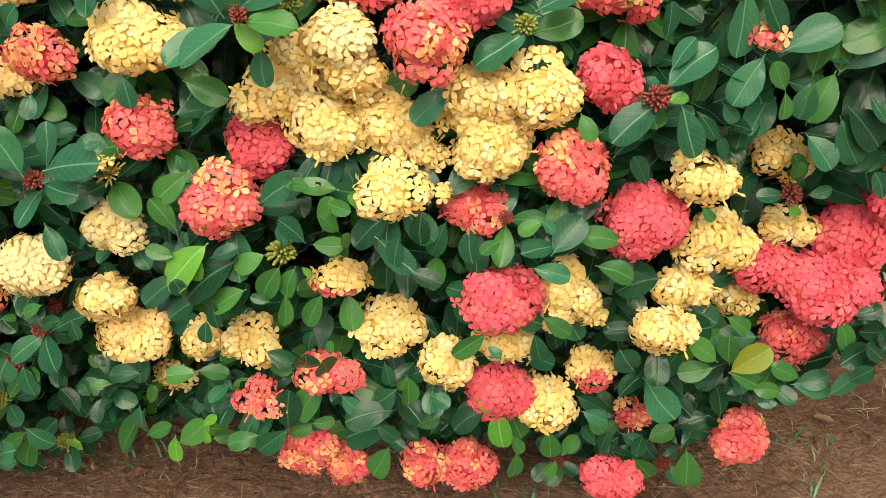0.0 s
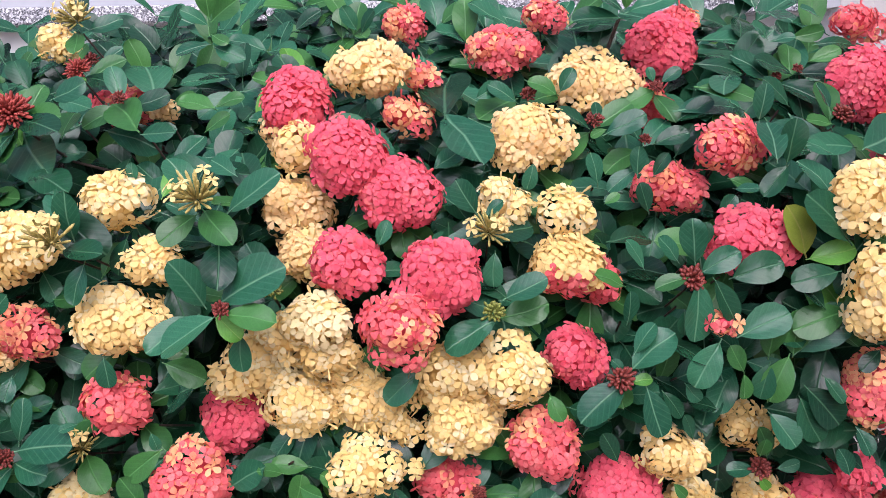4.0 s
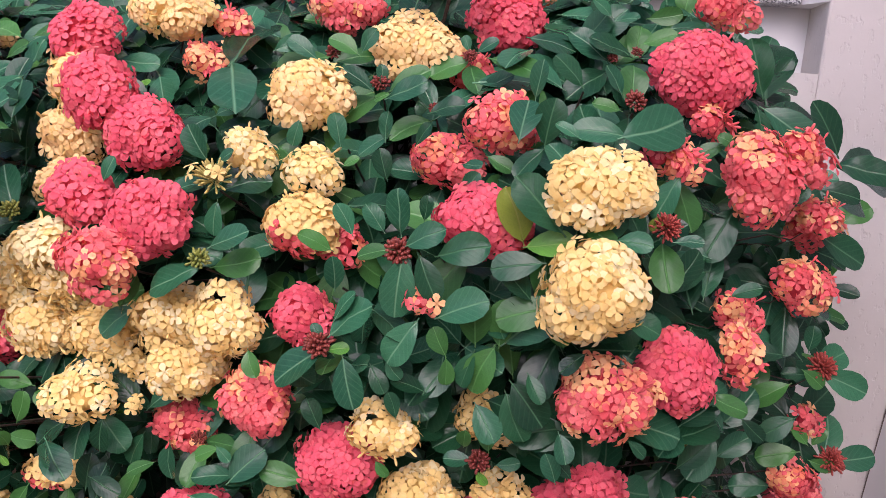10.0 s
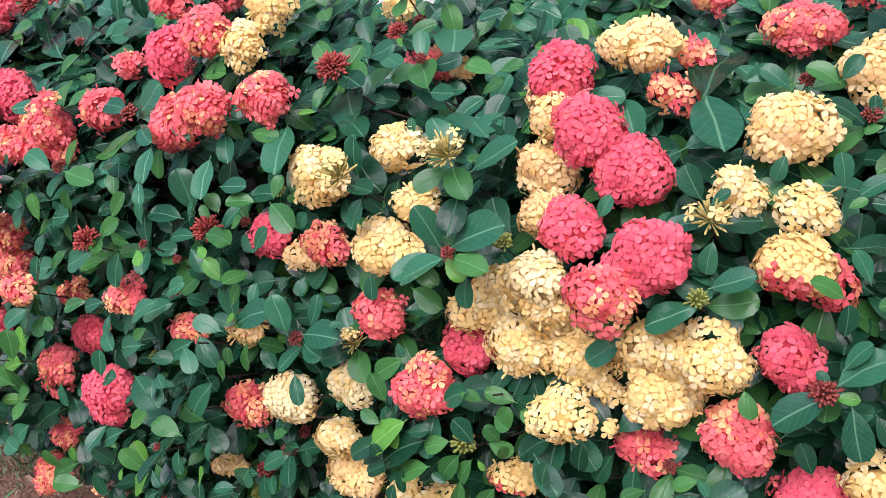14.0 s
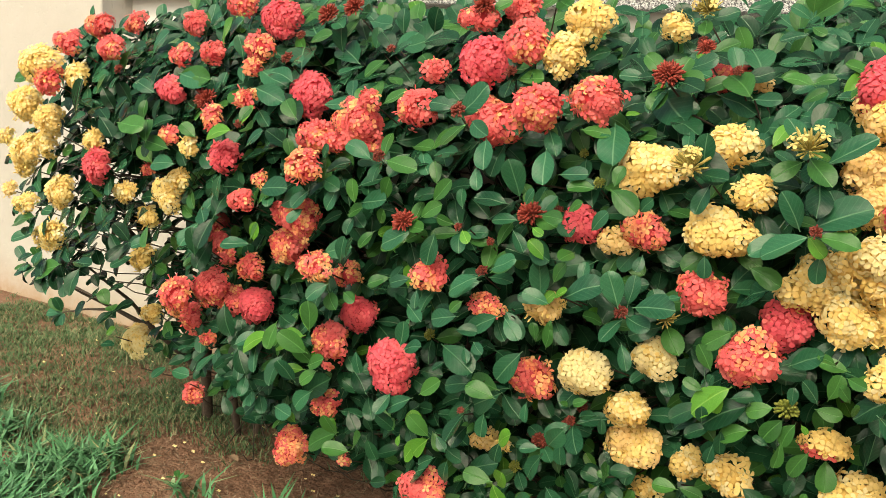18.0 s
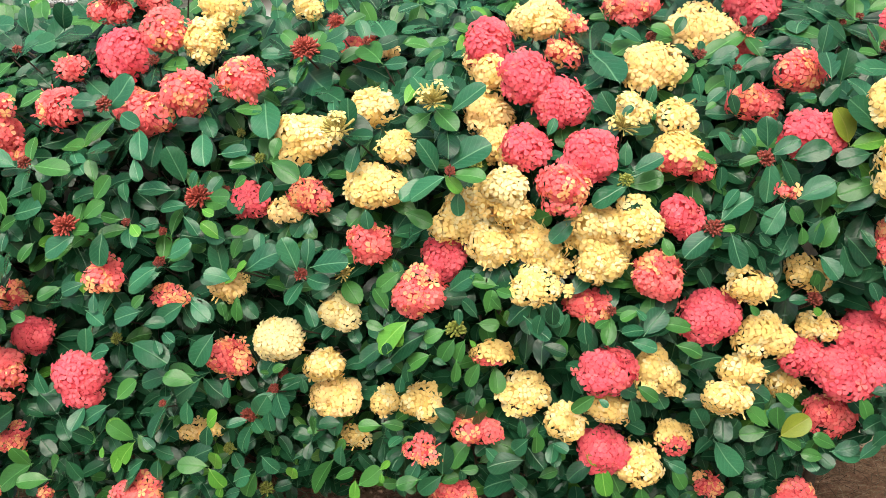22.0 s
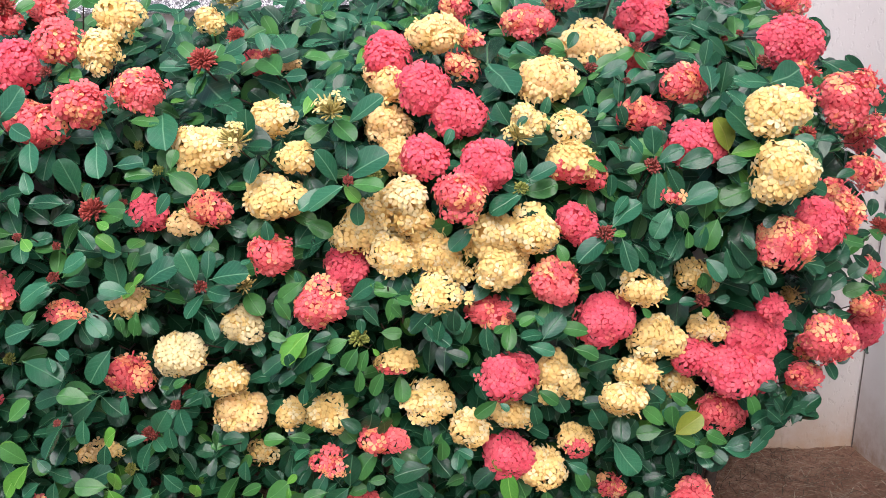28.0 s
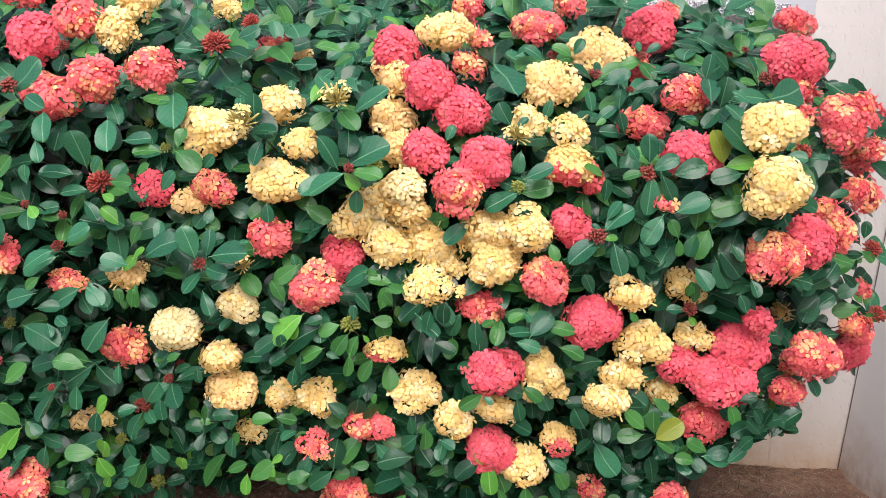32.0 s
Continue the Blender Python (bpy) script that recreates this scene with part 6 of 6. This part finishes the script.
def whorl(x, y, z, r, g):
    """Two crossed pairs of leaves that spread under a bud cluster, where no leaf has its place yet."""
    out = Vector((np.clip((x - 0.1) * 0.2, -0.3, 0.3) + g.normal(0, 0.08), -0.80, 0.55))
    out.normalize()
    right = out.cross(Vector((0, 0, 1))).normalized()
    up = right.cross(out)
    turn = g.uniform(0, 1.5708)
    size = (0.060 if x > 0.3 and z > 0.55 else 0.050) * g.uniform(0.92, 1.1) * (0.85 if z < 0.45 else 1.0)
    for k in range(4):
        a = turn + k * 1.5708 + g.normal(0, 0.14)
        radial = right * math.cos(a) + up * math.sin(a)
        base = Vector((x, y, z)) - out * (0.010 + 0.010 * (k % 2)) + radial * r * 0.25
        length = size * g.uniform(0.85, 1.12)
        way = radial + out * (0.28 if k % 2 == 0 else 0.12)
        mid, end = base + way.normalized() * length * 0.5, base + way.normalized() * length * 0.9
        if np.any(np.linalg.norm(PLACED_ARRAY[:, :3] - np.array(mid), axis=1) < 0.032) or not clear_of_heads(end, -0.006):
            continue
        face = out + Vector((0, -0.1, 0.25)) - radial * 0.2 + Vector(g.normal(0, 0.12, 3))
        tone = ("mid", "fresh", "mid", "green")[int(g.integers(4))]
        sh = shrub_at(x)
        part("leaf", LEAF_MESH[tone, int(g.integers(8))], sh["root"], "", leaf_matrix(base, way, face, length, g.uniform(0.95, 1.08)))
        sh["singles"] = sh.get("singles", 0) + 1
        ROSETTES.append((*mid, length * 0.42))


def lowest(x, y):
    """Height of the hedge's ragged lower edge."""
    z = np.interp(x, (-1.7, -1.26, -0.95, -0.65, -0.5, -0.35, -0.2, 0.07, 0.23, 0.39, 0.6, 0.66, 0.74), (0.42, 0.29, 0.25, 0.23, 0.21, 0.26, 0.31, 0.27, 0.24, 0.21, 0.24, 0.30, 0.42))
    return max(0.03, z - 0.55 * (y + 0.85) + 0.02 * math.sin(23 * x))


def density(x, z, depth):
    d = 1.0
    e = x + 0.87 * max(0.0, depth) if x < -0.9 else x
    if e < -1.08:
        d = 1.0 if z > 0.74 else 0.85
        if -1.44 < e and 0.48 < z < 0.74:
            d = 0.22
        if e < -1.18 and z < 0.48:
            d = 0.12 if e < -1.27 else 0.6
        if depth > 0.25 and z < 0.66:
            d *= 0.4
    # the gap under the upper heads, open to the stems behind
    y = front(x, z) + depth
    k = 1.28 / (y + 2.2)
    if -0.66 < 0.2 + (x - 0.2) * k < -0.37 and 0.795 < 0.96 + (z - 0.96) * k < 0.885:
        d = 0.10 if depth > 0.03 else 0.25
    if x > 0.62 and 0.50 < z < 0.68:
        d *= 0.6
    if z < 0.10:
        d *= 0.5
    return d


def right_end(z):
    return np.interp(z, (0.2, 0.33, 0.42, 0.5, 0.6, 0.86, 1.0, 1.1, 1.2), (0.70, 0.81, 0.89, 0.93, 0.955, 0.95, 0.89, 0.82, 0.72))


def top_of(x):
    return 1.16 + 0.03 * math.sin(4 * x + 1) + 0.02 * math.sin(9 * x) - 1.0 * max(0.0, x - 0.86) - 0.35 * max(0.0, -1.45 - x)


def shoot(x, z, depth, g):
    y = front(x, z) + depth
    sh = shrub_at(x)
    out = Vector((0.35 * (x > 0.85) - 0.3 * (x < -1.5) + g.normal(0, 0.22), -0.80 + g.normal(0, 0.2), 0.50 + g.normal(0, 0.22) + (0.15 if z > 1.0 else 0)))
    out.normalize()
    size = 0.044 + 0.012 * min(1, max(0, (z - 0.25) / 0.5)) + (0.011 if x > 0.3 and z > 0.55 else 0) + 0.02 * max(0.0, depth - 0.1)
    size *= (1.02 if x < -0.5 else 0.92) * (1.2 if z > 1.0 else 1.0)
    base_turn = g.uniform(0, 3.14)
    right = out.cross(Vector((0, 0, 1))).normalized()
    up = right.cross(out)
    u = g.uniform()
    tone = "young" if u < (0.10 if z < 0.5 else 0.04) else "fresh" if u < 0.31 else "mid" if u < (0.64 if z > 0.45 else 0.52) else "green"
    pairs = int(g.integers(2, 4))
    for q in range(pairs):
        for side_ in (0, 1):
            a = base_turn + q * 1.5708 + side_ * 3.1416 + g.uniform(-0.25, 0.25)
            radial = right * math.cos(a) + up * math.sin(a)
            spread = 0.85 + 0.1 * q
            way = radial * spread + out * (0.42 - 0.26 * q) + Vector((0, 0, -0.06 * q))
            length = size * g.uniform(0.84, 1.16) * (0.86 + 0.13 * q)
            base = Vector((x, y, z)) - out * (0.022 * q)
            mid = base + way.normalized() * length * 0.55
            end = base + way.normalized() * length
            gap = 0.020 if depth < 0.1 else 0.014
            if mid.z < 0.015 or mid.y > -0.03 or not clear_of_heads(mid, gap) or not clear_of_heads(end, gap * 0.5) or min(mid.z, end.z) < lowest(mid.x, mid.y) or not clear_of_placed(mid):
                continue
            face = out * 1.0 - radial * 0.25 + Vector((0, -0.15, 0.6)) + Vector(g.normal(0, 0.22, 3))
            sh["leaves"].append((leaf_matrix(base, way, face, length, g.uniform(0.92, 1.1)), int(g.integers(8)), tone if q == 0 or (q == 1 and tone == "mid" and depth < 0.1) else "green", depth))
    sh["twigs"].append((x, y + 0.03, z - 0.012) if g.uniform() < 0.22 and depth > 0.03 and x < right_end(z) - 0.08 else None)


g = np.random.default_rng(12)
ROSETTES = []
HEAD_ARRAY = np.array([h for h in HEADS if h[3] > 0.019])
for bx, by, bz, br, _ in BUDS:
    whorl(bx, by, bz, br, g)
HEAD_ARRAY, PLACED_ARRAY = np.array(HEADS), np.array(PLACED + ROSETTES)
# the pairs of leaves right under each flower head, spreading from behind it
for hx, hy, hz, hrx, hrz in HEADS:
    if hrx < 0.019:
        continue
    out = Vector((np.clip((hx - 0.1) * 0.3, -0.45, 0.4), -0.78, 0.50)).normalized()
    right = out.cross(Vector((0, 0, 1))).normalized()
    up = right.cross(out)
    turn, size = g.uniform(0, 1.57), (0.062 if hx > 0.3 and hz > 0.55 else 0.052) * g.uniform(0.9, 1.1)
    tone = ("green", "mid", "fresh", "mid")[int(g.integers(4))]
    for k in range(6 if hx < -1.3 else 4):
        a = turn + k * (1.047 if hx < -1.3 else 1.5708) + g.normal(0, 0.2)
        radial = right * math.cos(a) + up * math.sin(a)
        base = Vector((hx, hy, hz)) - out * (0.55 * hrx + 0.012) + radial * hrx * 0.35
        way = radial - out * g.uniform(-0.05, 0.30)
        length = size * g.uniform(0.85, 1.15)
        mid, end = base + way.normalized() * length * 0.6, base + way.normalized() * length
        others = HEAD_ARRAY[np.hypot(HEAD_ARRAY[:, 0] - hx, HEAD_ARRAY[:, 2] - hz) > 1e-4]
        if end.z < lowest(end.x, end.y) or shades(end, others, 0.5 * (others[:, 3] + others[:, 4]) + 0.004, 0.02) or shades(mid, others, 0.5 * (others[:, 3] + others[:, 4]), 0.02):
            continue
        face = out + Vector((0, -0.1, 0.35)) + Vector(g.normal(0, 0.16, 3))
        shrub_at(hx)["leaves"].append((leaf_matrix(base, way, face, length, g.uniform(0.94, 1.1)), int(g.integers(8)), tone, -0.03 if k % 2 else 0.02))

g = np.random.default_rng(21)
for depth0, depth1, count in ((-0.02, 0.04, 1250), (0.04, 0.11, 900), (0.13, 0.28, 1300), (0.28, 0.50, 1400), (0.50, 0.80, 900)):
    made = 0
    while made < count:
        x, z, depth = g.uniform(-1.78, 1.12), g.uniform(0.03, 1.2), g.uniform(depth0, depth1)
        made += 1
        if z > top_of(x) - 0.02 or x > right_end(z) + 0.45 * (front(x, z) + depth + 0.65):
            continue
        if g.uniform() <= density(x, z, depth):
            shoot(x, z, depth, g)
# the top of the hedge, towards the wall
for k in range(470):
    x = g.uniform(-1.65, 1.0)
    z = top_of(x) + g.uniform(-0.11, 0.035)
    back = g.uniform(0.0, 0.42)
    if x < right_end(z) + 0.05:
        shoot(x, z - 0.10 * back, back, g)

# extra shoots behind the sparse end, added to shade the wall and darken gaps
for k in range(110):
    x, z, depth = g.uniform(-1.62, -1.0), g.uniform(0.30, 0.92), g.uniform(0.26, 0.55)
    shoot(x, z, depth, g)

for sh in SHRUBS:
    order = sorted(range(len(sh["leaves"])), key=lambda k: sh["leaves"][k][3])
    singles = set(order[: max(0, 290 - sh.get("singles", 0))])
    for k in singles:
        m, shape, tone, _ = sh["leaves"][k]
        part("leaf", LEAF_MESH[tone, shape], sh["root"], "", m)
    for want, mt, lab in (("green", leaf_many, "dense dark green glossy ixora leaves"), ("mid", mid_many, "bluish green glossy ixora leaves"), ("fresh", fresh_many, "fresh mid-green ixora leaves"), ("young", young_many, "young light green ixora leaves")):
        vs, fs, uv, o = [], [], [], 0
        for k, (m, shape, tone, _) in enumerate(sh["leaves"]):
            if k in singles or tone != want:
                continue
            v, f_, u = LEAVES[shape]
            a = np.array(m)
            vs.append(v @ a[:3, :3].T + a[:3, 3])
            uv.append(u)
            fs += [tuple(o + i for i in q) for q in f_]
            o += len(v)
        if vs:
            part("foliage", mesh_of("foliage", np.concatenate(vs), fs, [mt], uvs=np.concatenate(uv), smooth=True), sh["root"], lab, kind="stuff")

# ---- stems ----
def tube(points, radii, sides=6):
    vs, fs = [], []
    for k, (p, r) in enumerate(zip(points, radii)):
        d = np.array(points[min(k + 1, len(points) - 1)]) - np.array(points[max(k - 1, 0)])
        m = frame_to(d)
        for i in range(sides):
            a = 6.283 * i / sides
            vs.append(np.array(p) + m @ np.array((math.cos(a) * r, math.sin(a) * r, 0)))
    for k in range(len(points) - 1):
        fs += [(k * sides + i, k * sides + (i + 1) % sides, (k + 1) * sides + (i + 1) % sides, (k + 1) * sides + i) for i in range(sides)]
    return vs, fs


# the open end of the hedge: a forked trunk and low bare branches
FORK = (-1.445, -0.50, 0.46)
BRANCHES = (
    ("trunk", [(-1.50, -0.44, -0.03), (-1.505, -0.45, 0.15), (-1.485, -0.46, 0.32), FORK], (0.017, 0.015, 0.013, 0.012)),
    ("branch", [FORK, (-1.470, -0.50, 0.53), (-1.500, -0.51, 0.62), (-1.540, -0.56, 0.74), (-1.56, -0.66, 0.86)], (0.010, 0.009, 0.007, 0.005, 0.003)),
    ("branch", [FORK, (-1.43, -0.56, 0.53), (-1.48, -0.60, 0.575), (-1.57, -0.63, 0.618), (-1.66, -0.70, 0.66)], (0.010, 0.009, 0.007, 0.005, 0.003)),
    ("branch", [FORK, (-1.36, -0.58, 0.51), (-1.29, -0.62, 0.53), (-1.17, -0.70, 0.60)], (0.009, 0.007, 0.006, 0.004)),
    ("branch", [(-1.485, -0.46, 0.32), (-1.56, -0.55, 0.45), (-1.60, -0.65, 0.565), (-1.66, -0.72, 0.60)], (0.008, 0.006, 0.005, 0.003)),
    ("branch", [(-1.505, -0.45, 0.13), (-1.60, -0.55, 0.265), (-1.72, -0.57, 0.30), (-1.85, -0.57, 0.325), (-1.96, -0.56, 0.34)], (0.009, 0.008, 0.006, 0.004, 0.002)),
    ("branch", [(-1.60, -0.55, 0.265), (-1.70, -0.60, 0.315), (-1.80, -0.62, 0.30), (-1.90, -0.62, 0.27)], (0.006, 0.005, 0.003, 0.002)),
    ("branch", [(-1.70, -0.60, 0.315), (-1.74, -0.68, 0.37), (-1.78, -0.74, 0.42)], (0.004, 0.003, 0.002)),
    ("branch", [(-1.60, -0.55, 0.265), (-1.62, -0.62, 0.36), (-1.68, -0.70, 0.45), (-1.70, -0.76, 0.50)], (0.006, 0.005, 0.003, 0.002)),
)
for nm, pts, rad in BRANCHES:
    v, f_ = tube([np.array(p) for p in pts], rad, 7)
    part(nm, mesh_of(nm, v, f_, [bark], smooth=True), SHRUBS[0]["root"], "dark brown forked trunk" if nm == "trunk" else "")
    if nm == "branch":
        tip = pts[-1]
        gg = np.random.default_rng(int(abs(tip[0]) * 1000))
        for k in range(7):
            a = gg.uniform(0, 6.283)
            way = Vector((-0.35 + 0.8 * math.cos(a), -0.35, 0.1 + 0.8 * math.sin(a)))
            back = 0.03 * (k // 2)
            base = Vector(tip) * (1 - back) + Vector(pts[-2]) * back
            part("leaf", LEAF_MESH[("green", "mid", "green", "fresh")[k % 4], k], SHRUBS[0]["root"], "", leaf_matrix(base, way, Vector((gg.normal(0, 0.3), -0.7, 0.7)), gg.uniform(0.04, 0.056)))

g = np.random.default_rng(5)
for sh in SHRUBS:
    nodes_ = []
    count = 4 if sh["x"] < -1.2 else 7
    for k in range(count):
        a = 6.283 * k / count + g.uniform(-0.3, 0.3)
        foot = np.array((sh["x"] + 0.03 * math.cos(a), -0.44 + 0.03 * math.sin(a), -0.03))
        lean = np.array((min(0.36 * math.cos(a), 0.84 - sh["x"]), 0.20 * math.sin(a) - 0.02, 0.0))
        pts, rad = [], []
        tall = g.uniform(0.75, 1.0)
        for t in np.linspace(0, 1, 8):
            p = foot + lean * t ** 1.2 + np.array((0, 0, tall * t)) + g.normal(0, 0.014, 3) * t
            pts.append(p)
            rad.append((0.006 if count == 4 else 0.010) * (1 - t) + 0.0035)
            if t > 0.15:
                nodes_.append(p)
        v, f_ = tube(pts, rad, 7)
        part("stem", mesh_of("stem", v, f_, [bark], smooth=True), sh["root"], "brown woody stem" if k == 0 else "")
    vs, fs = [], []
    for tip in sh["twigs"]:
        if tip is None:
            continue
        tip = np.array(tip)
        near = min(nodes_, key=lambda p: np.linalg.norm(p - tip) + 0.6 * max(0.0, p[2] - tip[2] + 0.05))
        inner = tip + np.array((0.25 * (near[0] - tip[0]), min(0.24, 0.7 * max(0.05, near[1] - tip[1])), -0.06))
        bend = (near + inner) / 2 + np.array((g.normal(0, 0.02), 0.05, -0.03))
        if tip[0] > 0.86:
            near, bend, inner = tip + np.array((-0.15, 0.02, -0.05)), tip + np.array((-0.10, 0.016, -0.036)), tip + np.array((-0.05, 0.008, -0.018))
        v, f_ = tube([near, bend, inner, (inner + tip) / 2 + np.array((0, 0, -0.012)), tip], np.array((0.0026, 0.0022, 0.0018, 0.0015, 0.0013)) * (0.6 if tip[0] > 0.86 else 1.0), 5)
        o = len(vs)
        vs += v
        fs += [tuple(o + i for i in q) for q in f_]
    part("twig_mass", mesh_of("twig_mass", vs, fs, [bark], smooth=True), sh["root"], "thin dark brown twigs", kind="stuff")

# ---- grass, litter ----
def blades(name, n, place, height, width, material, label, category, seed, flat=0.0):
    g = np.random.default_rng(seed)
    vs, fs, o = [], [], 0
    while o < n * 5:
        x, y, s = place(g)
        a = g.uniform(0, 6.283)
        h = height * g.uniform(0.5, 1.3) * s
        w = width * g.uniform(0.7, 1.2)
        out = g.uniform(0.3, 1.35) + flat
        c, sn = math.cos(a), math.sin(a)
        z = ground_height(x, y)
        up = 1.0 if flat == 0 else 0.06
        for t, k in ((0.0, 0.8), (0.5, 1.0)):
            px, py, pz = x + c * out * h * t * t, y + sn * out * h * t * t, z + h * up * t * (1 - 0.25 * t) + (0.004 if flat else -0.003)
            vs += [(px - sn * w * k, py + c * w * k, pz), (px + sn * w * k, py - c * w * k, pz)]
        vs.append((x + c * out * h, y + sn * out * h, z + h * up * (0.72 if flat == 0 else 0.3) + (0.003 if flat else 0)))
        fs += [(o, o + 1, o + 3, o + 2), (o + 2, o + 3, o + 4)]
        o += 5
    return tagged(new(name, mesh_of(name, vs, fs, [material])), label, category, kind="stuff")


def lawn(g):
    while True:
        x, y = g.uniform(-4.2, -0.5), -0.35 - 2.0 * g.uniform() ** 1.3
        clump = noise.noise(Vector((x * 5, y * 5, 2)))
        if y < -0.775 + 0.16 * max(0.0, -1.6 - x) + 0.09 * clump - 0.2 * g.uniform() ** 2 and clump > -0.25 + 0.3 * g.uniform() and x < -0.92 + 0.5 * (-0.8 - y) + 0.1 * clump:
            if g.uniform() > max((-3.2 - x) / 1.0, (-1.5 - y) / 0.85):
                return x, y, 1.0 + 0.4 * clump


def thin(g):
    while True:
        x, y = g.uniform(-3.8, -0.85), g.uniform(-1.1, -0.03)
        thick = noise.noise(Vector((x * 3.5, y * 3.5, 8))) + 0.4 * noise.noise(Vector((x * 14, y * 14, 3)))
        if thick > -0.45 + 0.6 * g.uniform() + 1.0 * max(0.0, x + 1.80):
            return x, y, 0.4 + 0.25 * max(0.0, thick)


def strays(g):
    while True:
        x, y = g.uniform(-1.0, 1.25), g.uniform(-0.95, -0.35)
        if noise.noise(Vector((x * 4, y * 4, 5))) > 0.25:
            return x, y, 0.6


def litter(g):
    x, y = g.uniform(-2.6, 1.28), g.uniform(-1.0, -0.02)
    return x, y, g.uniform(0.4, 1.3)


blades("lawn_grass", 20000, lawn, 0.075, 0.0042, grass_mat, "thick green lawn grass at the path edge", "grass", 3)
blades("thin_grass", 46000, thin, 0.054, 0.0016, thin_mat, "thin short grass on bare soil", "grass", 4)
blades("stray_grass", 260, strays, 0.07, 0.0020, grass_mat, "stray grass tufts under the hedge", "grass", 6)
blades("dry_litter", 9500, litter, 0.030, 0.0009, straw, "dry straw and twig litter on the soil", "litter", 8, 0.9)

def tuft(g):
    x, y = g.normal(1.08, 0.12), g.normal(-0.22, 0.13)
    return min(x, 1.27), min(y, -0.02), g.uniform(0.5, 1.2)


blades("dry_tuft", 420, tuft, 0.050, 0.0011, straw, "dry straw tuft in the corner of the walls", "grass", 15, 0.35)

# crumbs of soil and small stones
g = np.random.default_rng(77)
vs, fs = [], []
for k in range(15000):
    x, y = g.uniform(-2.6, 1.25), g.uniform(-1.15, -0.05)
    r = 0.0013 + 0.0075 * g.uniform() ** 4
    z = ground_height(x, y) + r * 0.3
    o = len(vs)
    for c in ((1, 0, 0), (0, 1, 0), (-1, 0, 0), (0, -1, 0), (0, 0, 0.8), (0, 0, -0.8)):
        q = np.array(c) * r * g.uniform(0.7, 1.3) + g.normal(0, 0.2, 3) * r
        vs.append((x + q[0], y + q[1], z + q[2]))
    fs += [(o + a, o + b, o + c) for a, b in ((0, 1), (1, 2), (2, 3), (3, 0)) for c in (4, 5)]
tagged(new("soil_crumbs", mesh_of("soil_crumbs", vs, fs, [soil])), "loose reddish soil crumbs and small stones", "soil", kind="stuff")

g = np.random.default_rng(31)
vs, fs = [], []
for k in range(70):
    x, y = g.uniform(-2.3, -0.9), g.uniform(-0.95, -0.15)
    z = ground_height(x, y) + 0.006
    r, a = g.uniform(0.004, 0.008), g.uniform(0, 6.283)
    o = len(vs)
    for i in range(6):
        q = a + i * 1.047
        vs.append((x + math.cos(q) * r, y + math.sin(q) * r * 0.75, z + 0.002 * math.sin(3 * q)))
    fs.append(tuple(range(o, o + 6)))
tagged(new("fallen_petals", mesh_of("fallen_petals", vs, fs, [fallen_petal])), "small yellow petals fallen on the soil", "petals", kind="stuff")
for x, y, a, s in ((0.10, -0.80, 20, 0.05), (-1.22, -0.62, 70, 0.045), (-0.52, -0.99, 10, 0.055), (-1.05, -0.80, 140, 0.04), (0.95, -0.45, 60, 0.04), (-0.576, -0.447, 95, 0.055)):
    ob = tagged(new("dead_leaf", mesh_of("dead_leaf", LEAVES[3][0], LEAVES[3][1], [dead_leaf], uvs=LEAVES[3][2], smooth=True)), "curled brown dead leaf on the soil", "leaf", "dead leaves")
    ob.matrix_basis = pose(x, y, ground_height(x, y) + 0.016, 4, 0, a) @ Matrix.Diagonal((s, s, s, 1))

weed = tagged(new("weed_seedling"), "small green weed seedling on the bare soil", "plant")
weed.matrix_basis = Matrix.Translation((-1.257, -0.789, ground_height(-1.257, -0.789)))
part("stem", mesh_of("stem", *tube([(-1.257, -0.789, -0.01), (-1.256, -0.789, 0.012), (-1.257, -0.79, 0.03)], [0.0014, 0.0012, 0.001]), [twig_green]), weed)
for k, (a, s) in enumerate(((20, 0.030), (140, 0.028), (255, 0.032), (80, 0.020))):
    way = Vector((math.cos(radians(a)), math.sin(radians(a)), 0.45))
    part("leaf", LEAF_MESH["fresh", k], weed, "", leaf_matrix(Vector((-1.257, -0.79, 0.022)), way, Vector((-way.x * 0.4, -way.y * 0.4, 1.0)), s))
